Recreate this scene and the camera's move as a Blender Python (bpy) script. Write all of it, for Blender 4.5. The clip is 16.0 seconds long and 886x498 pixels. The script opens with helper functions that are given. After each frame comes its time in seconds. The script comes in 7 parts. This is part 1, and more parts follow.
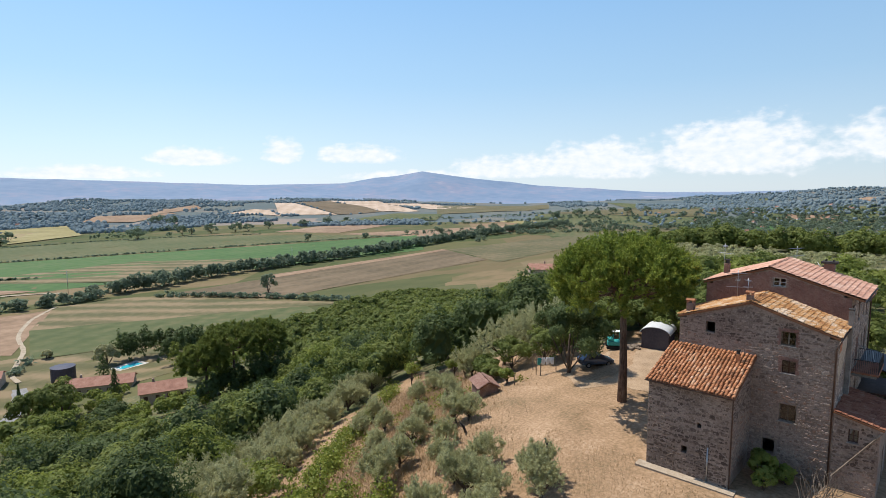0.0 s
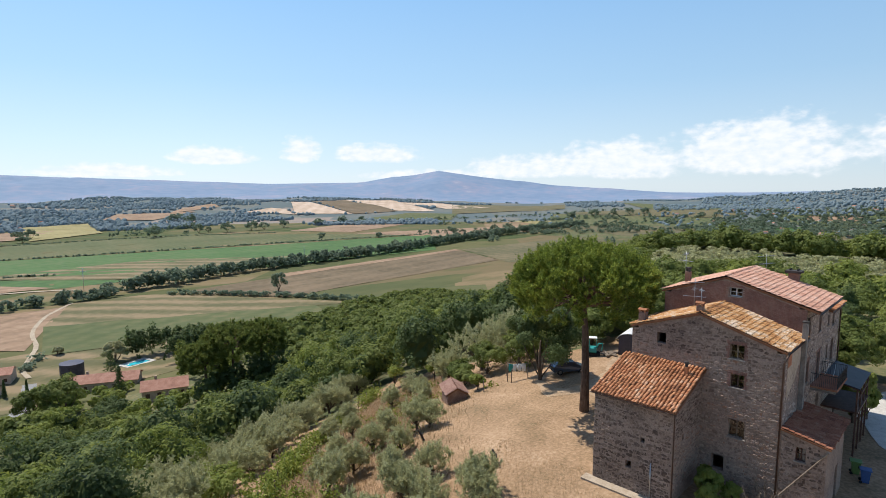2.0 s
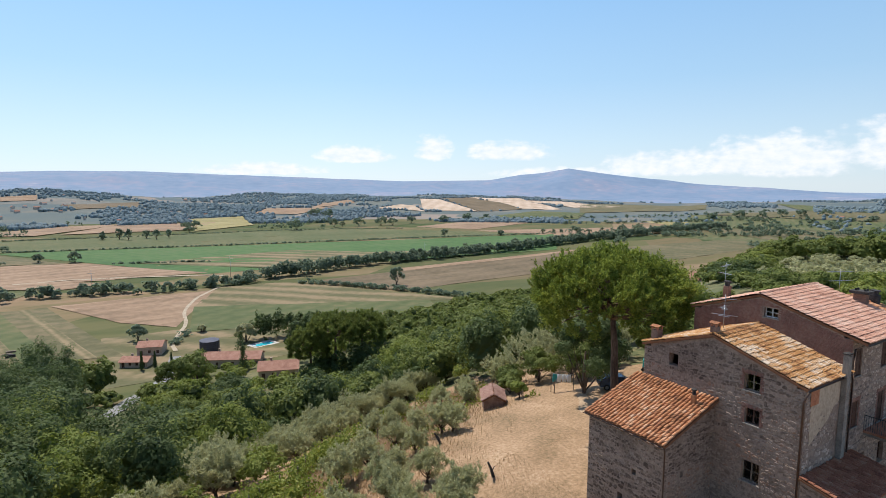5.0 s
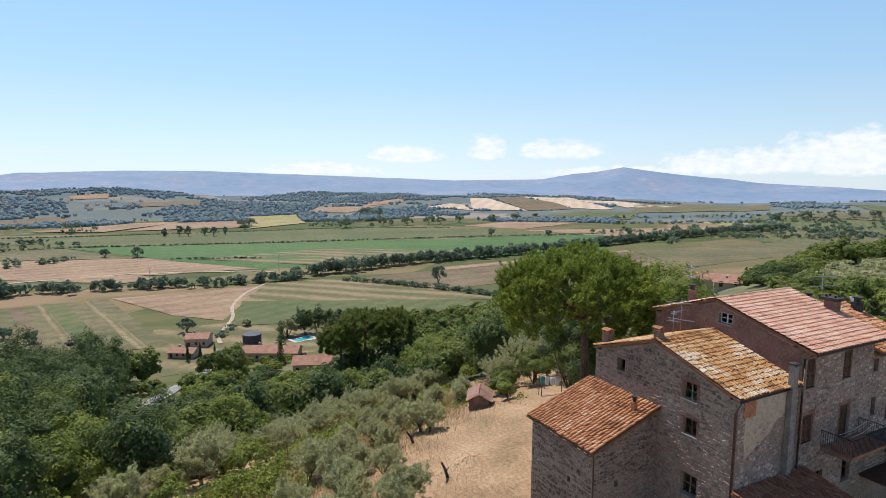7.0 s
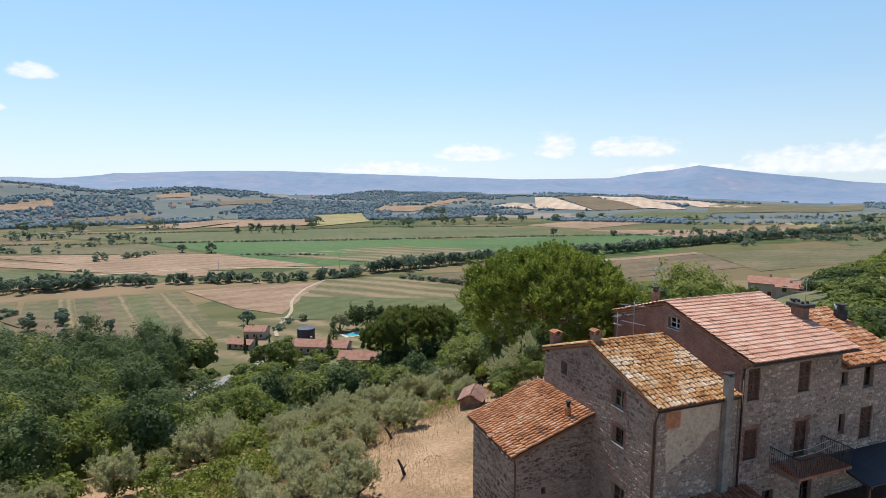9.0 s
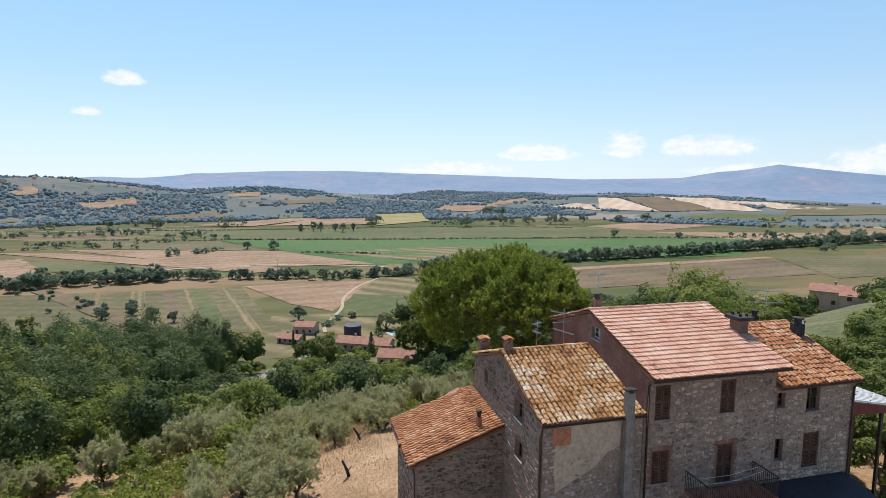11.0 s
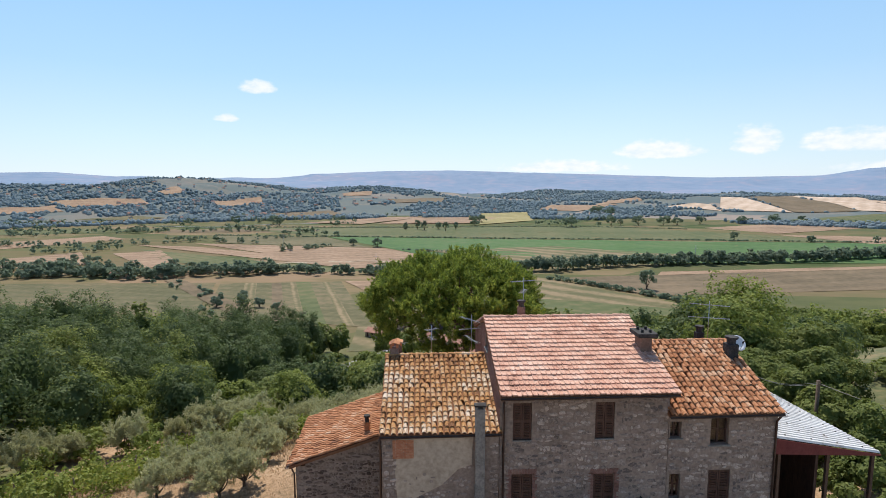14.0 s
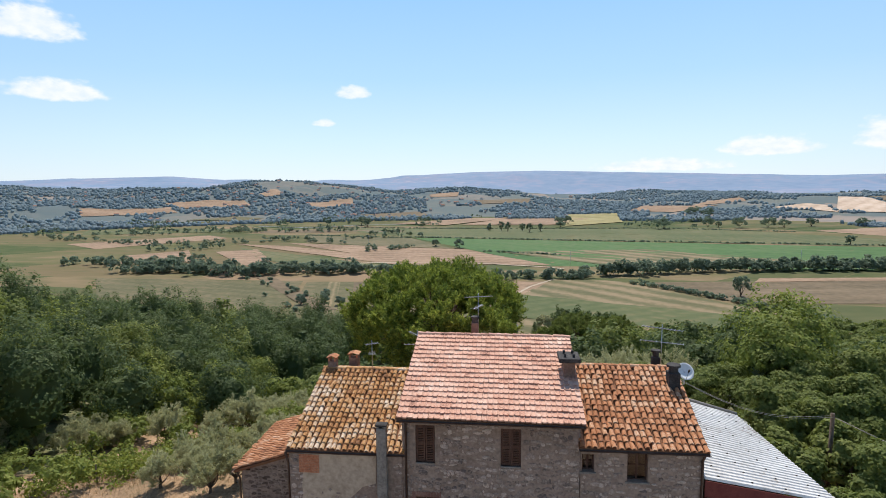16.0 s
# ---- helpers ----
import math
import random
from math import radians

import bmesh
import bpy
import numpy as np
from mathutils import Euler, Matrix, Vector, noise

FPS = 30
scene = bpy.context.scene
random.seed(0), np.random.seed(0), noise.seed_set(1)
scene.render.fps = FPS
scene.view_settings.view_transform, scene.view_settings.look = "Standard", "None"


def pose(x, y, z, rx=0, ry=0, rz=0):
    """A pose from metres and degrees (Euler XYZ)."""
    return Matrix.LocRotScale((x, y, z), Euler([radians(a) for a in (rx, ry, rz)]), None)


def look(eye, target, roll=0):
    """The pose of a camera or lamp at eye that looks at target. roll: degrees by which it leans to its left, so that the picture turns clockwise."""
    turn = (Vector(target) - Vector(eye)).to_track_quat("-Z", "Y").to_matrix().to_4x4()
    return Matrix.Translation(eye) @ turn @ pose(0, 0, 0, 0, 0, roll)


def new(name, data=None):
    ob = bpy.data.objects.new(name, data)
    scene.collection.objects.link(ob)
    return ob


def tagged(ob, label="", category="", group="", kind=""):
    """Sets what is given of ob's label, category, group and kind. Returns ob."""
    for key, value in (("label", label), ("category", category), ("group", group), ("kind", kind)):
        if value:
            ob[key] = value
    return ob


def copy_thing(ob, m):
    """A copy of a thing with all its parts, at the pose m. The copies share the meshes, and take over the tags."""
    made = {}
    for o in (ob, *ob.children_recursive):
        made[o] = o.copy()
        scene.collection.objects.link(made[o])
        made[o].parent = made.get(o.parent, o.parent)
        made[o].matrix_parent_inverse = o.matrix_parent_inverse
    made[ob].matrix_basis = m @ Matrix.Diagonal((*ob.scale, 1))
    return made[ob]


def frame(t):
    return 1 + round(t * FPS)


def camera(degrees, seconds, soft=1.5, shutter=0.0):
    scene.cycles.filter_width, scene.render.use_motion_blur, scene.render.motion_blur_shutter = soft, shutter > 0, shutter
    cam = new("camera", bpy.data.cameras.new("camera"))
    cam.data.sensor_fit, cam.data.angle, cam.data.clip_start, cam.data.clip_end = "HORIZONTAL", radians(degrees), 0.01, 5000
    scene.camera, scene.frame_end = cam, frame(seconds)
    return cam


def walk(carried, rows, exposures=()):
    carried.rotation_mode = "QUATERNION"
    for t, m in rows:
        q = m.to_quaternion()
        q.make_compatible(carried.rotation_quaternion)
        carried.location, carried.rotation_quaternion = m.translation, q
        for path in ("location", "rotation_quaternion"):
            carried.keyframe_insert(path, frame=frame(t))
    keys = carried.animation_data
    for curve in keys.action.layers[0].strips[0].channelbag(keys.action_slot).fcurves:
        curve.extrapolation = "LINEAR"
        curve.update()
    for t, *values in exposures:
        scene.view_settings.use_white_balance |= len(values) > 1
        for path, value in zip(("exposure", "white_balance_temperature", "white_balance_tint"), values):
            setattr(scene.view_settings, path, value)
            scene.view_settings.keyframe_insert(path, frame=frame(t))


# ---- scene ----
cam = camera(76.8, 16.0, soft=0.75)

PATH = [
    (0, (-48.854, -4.342, 14.928), (-47.39, -2.997, 14.709), -0.2),
    (0.5, (-47.883, -5.109, 15.063), (-46.42, -3.763, 14.844), -0.1),
    (1, (-46.818, -5.94, 15.202), (-45.359, -4.589, 14.983), -0.1),
    (1.5, (-45.724, -6.843, 15.308), (-44.278, -5.479, 15.088), -0.0),
    (2, (-44.559, -7.72, 15.373), (-43.136, -6.331, 15.152), 0.0),
    (2.5, (-43.258, -8.626, 15.439), (-41.875, -7.199, 15.218), 0.0),
    (3, (-41.973, -9.504, 15.495), (-40.638, -8.032, 15.273), 0.0),
    (3.5, (-40.746, -10.416, 15.583), (-39.465, -8.896, 15.359), 0.1),
    (4, (-39.337, -11.284, 15.638), (-38.124, -9.709, 15.412), 0.1),
    (4.5, (-37.891, -12.101, 15.633), (-36.758, -10.47, 15.405), 0.2),
    (7, (-30.334, -16.372, 15.649), (-29.424, -14.606, 15.415), 0.3),
    (7.5, (-28.643, -17.219, 15.632), (-27.781, -15.43, 15.397), 0.3),
    (8, (-26.887, -17.978, 15.581), (-26.073, -16.166, 15.345), 0.3),
    (8.5, (-24.994, -18.637, 15.529), (-24.237, -16.801, 15.292), 0.2),
    (9, (-23.073, -19.333, 15.527), (-22.379, -17.472, 15.289), 0.2),
    (11.5, (-12.765, -21.432, 15.615), (-12.337, -19.494, 15.375), 0.2),
    (12, (-10.767, -21.692, 15.576), (-10.394, -19.742, 15.335), 0.1),
    (12.5, (-8.808, -21.867, 15.54), (-8.494, -19.906, 15.3), -0.0),
    (13, (-6.888, -22.028, 15.525), (-6.639, -20.058, 15.284), -0.0),
    (13.5, (-5.05, -22.06, 15.578), (-4.877, -20.082, 15.337), -0.2),
    (14, (-3.232, -21.996, 15.675), (-3.137, -20.013, 15.432), -0.0),
    (14.5, (-1.331, -21.984, 15.919), (-1.291, -19.999, 15.675), -0.1),
    (15, (0.677, -22.021, 16.125), (0.64, -20.036, 15.886), -0.4),
    (15.5, (2.692, -21.874, 16.253), (2.555, -19.893, 16.015), -0.6),
    (16, (4.589, -21.542, 16.409), (4.369, -19.569, 16.17), -0.5),
]
walk(cam, [(t, look(eye, target, roll)) for t, eye, target, roll in PATH])

# ---- world and light ----
SUN_EL, SUN_AZ = 60.0, -4.0          # degrees; azimuth from +y towards +x
world = bpy.data.worlds.new("sky")
scene.world = world
world.use_nodes = True


def build_sky():
    nt = world.node_tree
    nt.nodes.clear()
    N = lambda kind: nt.nodes.new(kind)
    L = nt.links.new

    def math_node(op, a, b=None):
        n = N("ShaderNodeMath")
        n.operation = op
        for i, v in enumerate((a, b)):
            if v is None:
                continue
            if isinstance(v, (int, float)):
                n.inputs[i].default_value = v
            else:
                L(v, n.inputs[i])
        return n.outputs[0]

    out, bg = N("ShaderNodeOutputWorld"), N("ShaderNodeBackground")
    sky = N("ShaderNodeTexSky")
    sky.sky_type = "NISHITA"
    sky.sun_disc = False
    sky.sun_elevation, sky.sun_rotation = radians(SUN_EL), radians(SUN_AZ)
    sky.altitude, sky.air_density, sky.dust_density, sky.ozone_density = 100, 1.0, 0.15, 3.0
    tc = N("ShaderNodeTexCoord")
    sep = N("ShaderNodeSeparateXYZ")
    L(tc.outputs["Generated"], sep.inputs[0])
    az = math_node("MULTIPLY", math_node("ARCTAN2", sep.outputs[0], sep.outputs[1]), 57.2958)
    el = math_node("MULTIPLY", math_node("ARCSINE", sep.outputs[2]), 57.2958)
    comb = N("ShaderNodeCombineXYZ")
    L(az, comb.inputs[0])
    L(math_node("MULTIPLY", el, 1.7), comb.inputs[1])
    big, fine = N("ShaderNodeTexNoise"), N("ShaderNodeTexNoise")
    for n, s, d in ((big, 0.4, 3), (fine, 1.0, 4.5)):
        L(comb.outputs[0], n.inputs["Vector"])
        n.inputs["Scale"].default_value, n.inputs["Detail"].default_value = s, d
    wobble = math_node("ADD", math_node("MULTIPLY", math_node("SUBTRACT", big.outputs[0], 0.5), 2.4),
                       math_node("MULTIPLY", math_node("SUBTRACT", fine.outputs[0], 0.5), 1.5))
    total = None
    for a, e, w, h in CLOUDS:
        da = math_node("DIVIDE", math_node("SUBTRACT", az, a), w)
        de = math_node("DIVIDE", math_node("SUBTRACT", el, e), h)
        de = math_node("MAXIMUM", de, math_node("MULTIPLY", de, -2.2))
        d = math_node("SUBTRACT", 1.0, math_node("ADD", math_node("MULTIPLY", da, da), math_node("MULTIPLY", de, de)))
        d = math_node("ADD", math_node("MULTIPLY", d, 1.7), wobble)
        total = d if total is None else math_node("MAXIMUM", total, d)
    edge = N("ShaderNodeMapRange")
    edge.interpolation_type = "SMOOTHSTEP"
    L(total, edge.inputs[0])
    edge.inputs[1].default_value, edge.inputs[2].default_value = 0.1, 1.35
    edge.inputs[4].default_value = 0.9
    shade = N("ShaderNodeMapRange")
    L(fine.outputs[0], shade.inputs[0])
    shade.inputs[1].default_value, shade.inputs[2].default_value = 0.3, 0.65
    cloud = N("ShaderNodeMix")
    cloud.data_type = "RGBA"
    L(shade.outputs[0], cloud.inputs[0])
    cloud.inputs[6].default_value = (5.9, 6.5, 7.1, 1)
    cloud.inputs[7].default_value = (7.1, 7.2, 7.4, 1)
    mix = N("ShaderNodeMix")
    mix.data_type = "RGBA"
    L(edge.outputs[0], mix.inputs[0])
    # pale summer haze low in the sky
    low = N("ShaderNodeValToRGB")
    up = N("ShaderNodeMapRange")
    L(el, up.inputs[0])
    up.inputs[1].default_value, up.inputs[2].default_value = 0.0, 40.0
    L(up.outputs[0], low.inputs[0])
    els = low.color_ramp.elements
    els.new(0.1), els.new(0.25), els.new(0.5)
    for i, (p, c) in enumerate(((0.0, (0.70, 0.83, 0.94)), (0.1, (0.60, 0.79, 0.95)), (0.25, (0.43, 0.68, 0.94)), (0.5, (0.29, 0.56, 0.93)), (1.0, (0.16, 0.36, 0.78)))):
        els[i].position, els[i].color = p, (*c, 1)
    gain = N("ShaderNodeVectorMath")
    gain.operation = "SCALE"
    L(low.outputs[0], gain.inputs[0])
    off = math_node("ABSOLUTE", math_node("SUBTRACT", az, SUN_AZ))
    side = N("ShaderNodeMapRange")
    L(off, side.inputs[0])
    side.inputs[1].default_value, side.inputs[2].default_value = 25.0, 100.0
    side.inputs[3].default_value, side.inputs[4].default_value = 0.97 / SKY_STRENGTH, 0.76 / SKY_STRENGTH
    L(side.outputs[0], gain.inputs["Scale"])
    fade = N("ShaderNodeMapRange")
    L(el, fade.inputs[0])
    fade.inputs[1].default_value, fade.inputs[2].default_value, fade.inputs[3].default_value, fade.inputs[4].default_value = 20.0, 45.0, 0.85, 0.0
    hazy = N("ShaderNodeMix")
    hazy.data_type = "RGBA"
    L(fade.outputs[0], hazy.inputs[0])
    L(sky.outputs[0], hazy.inputs[6])
    L(gain.outputs[0], hazy.inputs[7])
    L(hazy.outputs[2], mix.inputs[6])
    L(cloud.outputs[2], mix.inputs[7])
    L(mix.outputs[2], bg.inputs[0])
    bg.inputs[1].default_value = SKY_STRENGTH
    L(bg.outputs[0], out.inputs[0])


SKY_STRENGTH = 0.125
# azimuth, elevation, half-width, half-height in degrees
CLOUDS = [(31.6, 3.2, 2.3, 2.0), (23.6, 2.7, 4.4, 1.5), (39.0, 3.0, 4.8, 1.6), (54, 1.6, 7, 1.9), (63, 2.0, 8, 3.0), (75, 2.6, 9, 4.2), (15, 1.2, 7, 1.0), (45, 1.0, 9, 0.9),
          (88, 3.2, 8, 3.6), (-41.5, 12.4, 4.2, 2.4), (-40.2, 7.5, 4.6, 1.4), (-15.3, 8.5, 2.0, 1.1), (-18.1, 5.7, 1.3, 0.7),
          (104, 5, 10, 4), (-60, 9, 7, 2.5), (140, 12, 12, 4), (-120, 14, 11, 3), (-150, 7, 14, 4)]
build_sky()
sun = new("sun", bpy.data.lights.new("sun", "SUN"))
sun.data.energy, sun.data.angle, sun.data.color = 4.6, radians(0.53), (1.0, 0.95, 0.87)
_a, _e = radians(SUN_AZ), radians(SUN_EL)
sun.matrix_world = look((math.sin(_a) * math.cos(_e) * 50, math.cos(_a) * math.cos(_e) * 50, math.sin(_e) * 50), (0, 0, 0))
scene.view_settings.exposure = 0.2


# ---- materials ----
def material(name, colours, scale=1.0, rough=0.9, bump=0.3, bump_dist=0.02, fine=6.0, island=0.0, spec=0.25,
             metal=0.0, translucent=None, contrast=(0.35, 0.65), obj_random=0.0, stretch=(1, 1, 1), local=False, stripes=None):
    """colours: two to four base colours mixed by noise of two sizes; scale: features per metre of the large noise."""
    m = bpy.data.materials.new(name)
    m.use_nodes = True
    nt = m.node_tree
    N, L = nt.nodes.new, nt.links.new
    bsdf = nt.nodes["Principled BSDF"]
    bsdf.inputs["Roughness"].default_value = rough
    bsdf.inputs["Metallic"].default_value = metal
    bsdf.inputs["Specular IOR Level"].default_value = spec
    if local:
        tc = N("ShaderNodeTexCoord")
        pos = tc.outputs["Object"]
    else:
        geo0 = N("ShaderNodeNewGeometry")
        pos = geo0.outputs["Position"]
    mp = N("ShaderNodeMapping")
    mp.inputs["Scale"].default_value = stretch
    L(pos, mp.inputs[0])
    big, small = N("ShaderNodeTexNoise"), N("ShaderNodeTexNoise")
    for n, s, d in ((big, scale, 4), (small, scale * fine, 5)):
        L(mp.outputs[0], n.inputs["Vector"])
        n.inputs["Scale"].default_value, n.inputs["Detail"].default_value = s, d
    mixf = N("ShaderNodeMix")
    mixf.inputs[0].default_value = 0.5
    L(big.outputs[0], mixf.inputs[2])
    L(small.outputs[0], mixf.inputs[3])
    value = mixf.outputs[0]
    if island or obj_random:
        if island:
            src = N("ShaderNodeNewGeometry").outputs["Random Per Island"]
        else:
            src = N("ShaderNodeObjectInfo").outputs["Random"]
        k = island or obj_random
        mm = N("ShaderNodeMath")
        mm.operation = "MULTIPLY_ADD"
        L(src, mm.inputs[0])
        mm.inputs[1].default_value, mm.inputs[2].default_value = k, -k / 2
        ad = N("ShaderNodeMath")
        L(value, ad.inputs[0])
        L(mm.outputs[0], ad.inputs[1])
        value = ad.outputs[0]
    if stripes:
        turn, width, amount = stripes
        sm, wave = N("ShaderNodeMapping"), N("ShaderNodeTexWave")
        sm.inputs["Rotation"].default_value = (0, 0, radians(turn))
        L(pos, sm.inputs[0])
        L(sm.outputs[0], wave.inputs["Vector"])
        wave.inputs["Scale"].default_value = 0.314 / width
        wave.inputs["Distortion"].default_value, wave.inputs["Detail"].default_value = 1.6, 3
        wm = N("ShaderNodeMath")
        wm.operation = "MULTIPLY_ADD"
        L(wave.outputs[1], wm.inputs[0])
        wm.inputs[1].default_value, wm.inputs[2].default_value = amount, -amount / 2
        wa = N("ShaderNodeMath")
        L(value, wa.inputs[0])
        L(wm.outputs[0], wa.inputs[1])
        value = wa.outputs[0]
    ramp = N("ShaderNodeValToRGB")
    L(value, ramp.inputs[0])
    els = ramp.color_ramp.elements
    lo, hi = contrast
    n = len(colours)
    while len(els) < n:
        els.new(0.5)
    for i, c in enumerate(colours):
        els[i].position = lo + (hi - lo) * i / (n - 1)
        els[i].color = (*c, 1)
    L(ramp.outputs[0], bsdf.inputs["Base Color"])
    if bump:
        b = N("ShaderNodeBump")
        b.inputs["Strength"].default_value, b.inputs["Distance"].default_value = bump, bump_dist
        L(small.outputs[0], b.inputs["Height"])
        L(b.outputs[0], bsdf.inputs["Normal"])
    if translucent:
        tr, add, outn = N("ShaderNodeBsdfTranslucent"), N("ShaderNodeMixShader"), nt.nodes["Material Output"]
        L(ramp.outputs[0], tr.inputs[0])
        add.inputs[0].default_value = translucent
        L(bsdf.outputs[0], add.inputs[1])
        L(tr.outputs[0], add.inputs[2])
        L(add.outputs[0], outn.inputs[0])
    return m


M_GROUND = material("dry_grass", [(0.13, 0.1, 0.05), (0.24, 0.155, 0.085), (0.34, 0.22, 0.128), (0.45, 0.315, 0.2)], 0.22, fine=18, contrast=(0.3, 0.68), bump=0.4, bump_dist=0.05)
M_EARTH = material("gravel_yard", [(0.25, 0.172, 0.105), (0.36, 0.252, 0.158), (0.45, 0.33, 0.22)], 0.6, fine=12, bump=0.5)
M_WOODFLOOR = material("wood_floor", [(0.06, 0.075, 0.028), (0.11, 0.115, 0.05), (0.2, 0.16, 0.08)], 0.15, fine=8, bump=0.3)
M_LEAF = material("oak_leaves", [(0.086, 0.117, 0.027), (0.164, 0.199, 0.047), (0.255, 0.275, 0.072)], 0.09, rough=0.7, bump=0, island=0.28, translucent=0.42, fine=5, contrast=(0.2, 0.8))
M_LEAF_LIGHT = material("light_leaves", [(0.115, 0.155, 0.028), (0.205, 0.244, 0.048), (0.301, 0.310, 0.074)], 0.09, rough=0.7, bump=0, island=0.28, translucent=0.42, fine=5, contrast=(0.2, 0.8))
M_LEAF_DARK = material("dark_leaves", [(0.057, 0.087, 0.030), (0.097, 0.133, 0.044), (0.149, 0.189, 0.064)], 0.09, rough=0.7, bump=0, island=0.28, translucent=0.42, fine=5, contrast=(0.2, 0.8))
# valley foliage, aerial haze mixed into the leaf colours as a paler, bluer green
M_LEAF_FAR_HAZE = material("far_leaves_hazed", [(0.165, 0.225, 0.155), (0.205, 0.26, 0.175), (0.245, 0.29, 0.185)], 0.01, rough=0.8, bump=0, island=0.2, translucent=0.6, contrast=(0.2, 0.8))
# distant hill woods: the blue-grey is haze painted into the base colour
M_LEAF_HILL_HAZE = material("hill_leaves_hazed", [(0.275, 0.355, 0.41), (0.315, 0.395, 0.43), (0.36, 0.425, 0.44)], 0.006, rough=0.8, bump=0, island=0.2, translucent=0.6, contrast=(0.2, 0.8))
M_OLIVE = material("olive_leaves", [(0.272, 0.275, 0.138), (0.408, 0.403, 0.205), (0.555, 0.538, 0.300)], 0.2, rough=0.55, bump=0, island=0.4, translucent=0.48, contrast=(0.2, 0.8))
M_VINE = material("vine_leaves", [(0.128, 0.17, 0.025), (0.221, 0.259, 0.043), (0.323, 0.315, 0.064)], 0.3, rough=0.6, bump=0, island=0.5, translucent=0.38, contrast=(0.2, 0.8))
M_PINE = material("pine_needles", [(0.095, 0.138, 0.026), (0.202, 0.256, 0.041), (0.372, 0.408, 0.068)], 0.4, rough=0.65, bump=0, island=0.6, translucent=0.4, contrast=(0.2, 0.8))
M_PINE_BARK = material("pine_bark", [(0.06, 0.038, 0.028), (0.14, 0.09, 0.065), (0.23, 0.16, 0.12)], 1.5, bump=0.9, stretch=(1, 1, 0.25))
M_BARK = material("bark", [(0.05, 0.035, 0.025), (0.12, 0.085, 0.06), (0.19, 0.14, 0.1)], 2.0, bump=0.8, stretch=(1, 1, 0.25))
M_MORTAR = material("lime_mortar", [(0.181, 0.133, 0.103), (0.272, 0.203, 0.158), (0.363, 0.275, 0.215)], 0.7, fine=10, bump=0.6, bump_dist=0.015)


# ---- mesh helpers ----
def link_mesh(name, verts, faces, mat, parent=None, label="", smooth=False):
    me = bpy.data.meshes.new(name)
    me.from_pydata([tuple(v) for v in verts], [], [tuple(f) for f in faces])
    me.update()
    if smooth:
        me.polygons.foreach_set("use_smooth", [True] * len(me.polygons))
    if mat:
        me.materials.append(mat)
    ob = new(name, me)
    if parent:
        ob.parent = parent
    if label:
        ob["label"] = label
    return ob


def part(name, bm, mat, parent=None, label="", smooth=False):
    me = bpy.data.meshes.new(name)
    bmesh.ops.recalc_face_normals(bm, faces=bm.faces[:])
    bm.to_mesh(me)
    bm.free()
    if smooth:
        me.polygons.foreach_set("use_smooth", [True] * len(me.polygons))
    me.materials.append(mat)
    ob = new(name, me)
    if parent:
        ob.parent = parent
    if label:
        ob["label"] = label
    return ob


def thing(name, at, label, category, group="", turn=0.0):
    ob = new(name)
    ob.empty_display_size = 0.2
    ob.matrix_basis = pose(*at, 0, 0, turn)
    return tagged(ob, label, category, group)


def add_box(bm, x0, x1, y0, y1, z0, z1, bevel=0.0):
    r = bmesh.ops.create_cube(bm, size=1.0, matrix=Matrix.LocRotScale(((x0 + x1) / 2, (y0 + y1) / 2, (z0 + z1) / 2), None, (x1 - x0, y1 - y0, z1 - z0)))
    if bevel:
        es = list({e for v in r["verts"] for e in v.link_edges})
        bmesh.ops.bevel(bm, geom=es, offset=bevel, segments=1, affect="EDGES")
    return r


def box(name, x0, x1, y0, y1, z0, z1, mat, parent=None, label="", bevel=0.0):
    bm = bmesh.new()
    add_box(bm, x0, x1, y0, y1, z0, z1, bevel)
    return part(name, bm, mat, parent, label)


def tube_verts(path, radii, sides=7):
    """Verts and faces of a tapered tube along a polyline."""
    path = [Vector(p) for p in path]
    vs, fs = [], []
    for i, p in enumerate(path):
        d = (path[min(i + 1, len(path) - 1)] - path[max(i - 1, 0)]).normalized()
        a = d.orthogonal().normalized()
        b = d.cross(a)
        for k in range(sides):
            t = 2 * math.pi * k / sides
            vs.append(p + (a * math.cos(t) + b * math.sin(t)) * radii[i])
    for i in range(len(path) - 1):
        for k in range(sides):
            k2 = (k + 1) % sides
            fs.append((i * sides + k, i * sides + k2, (i + 1) * sides + k2, (i + 1) * sides + k))
    fs.append(tuple(range(sides - 1, -1, -1)))
    fs.append(tuple((len(path) - 1) * sides + k for k in range(sides)))
    return vs, fs


def join_lists(items):
    vs, fs = [], []
    for v, f in items:
        n = len(vs)
        vs += list(v)
        fs += [tuple(i + n for i in q) for q in f]
    return vs, fs


rng = np.random.default_rng(7)


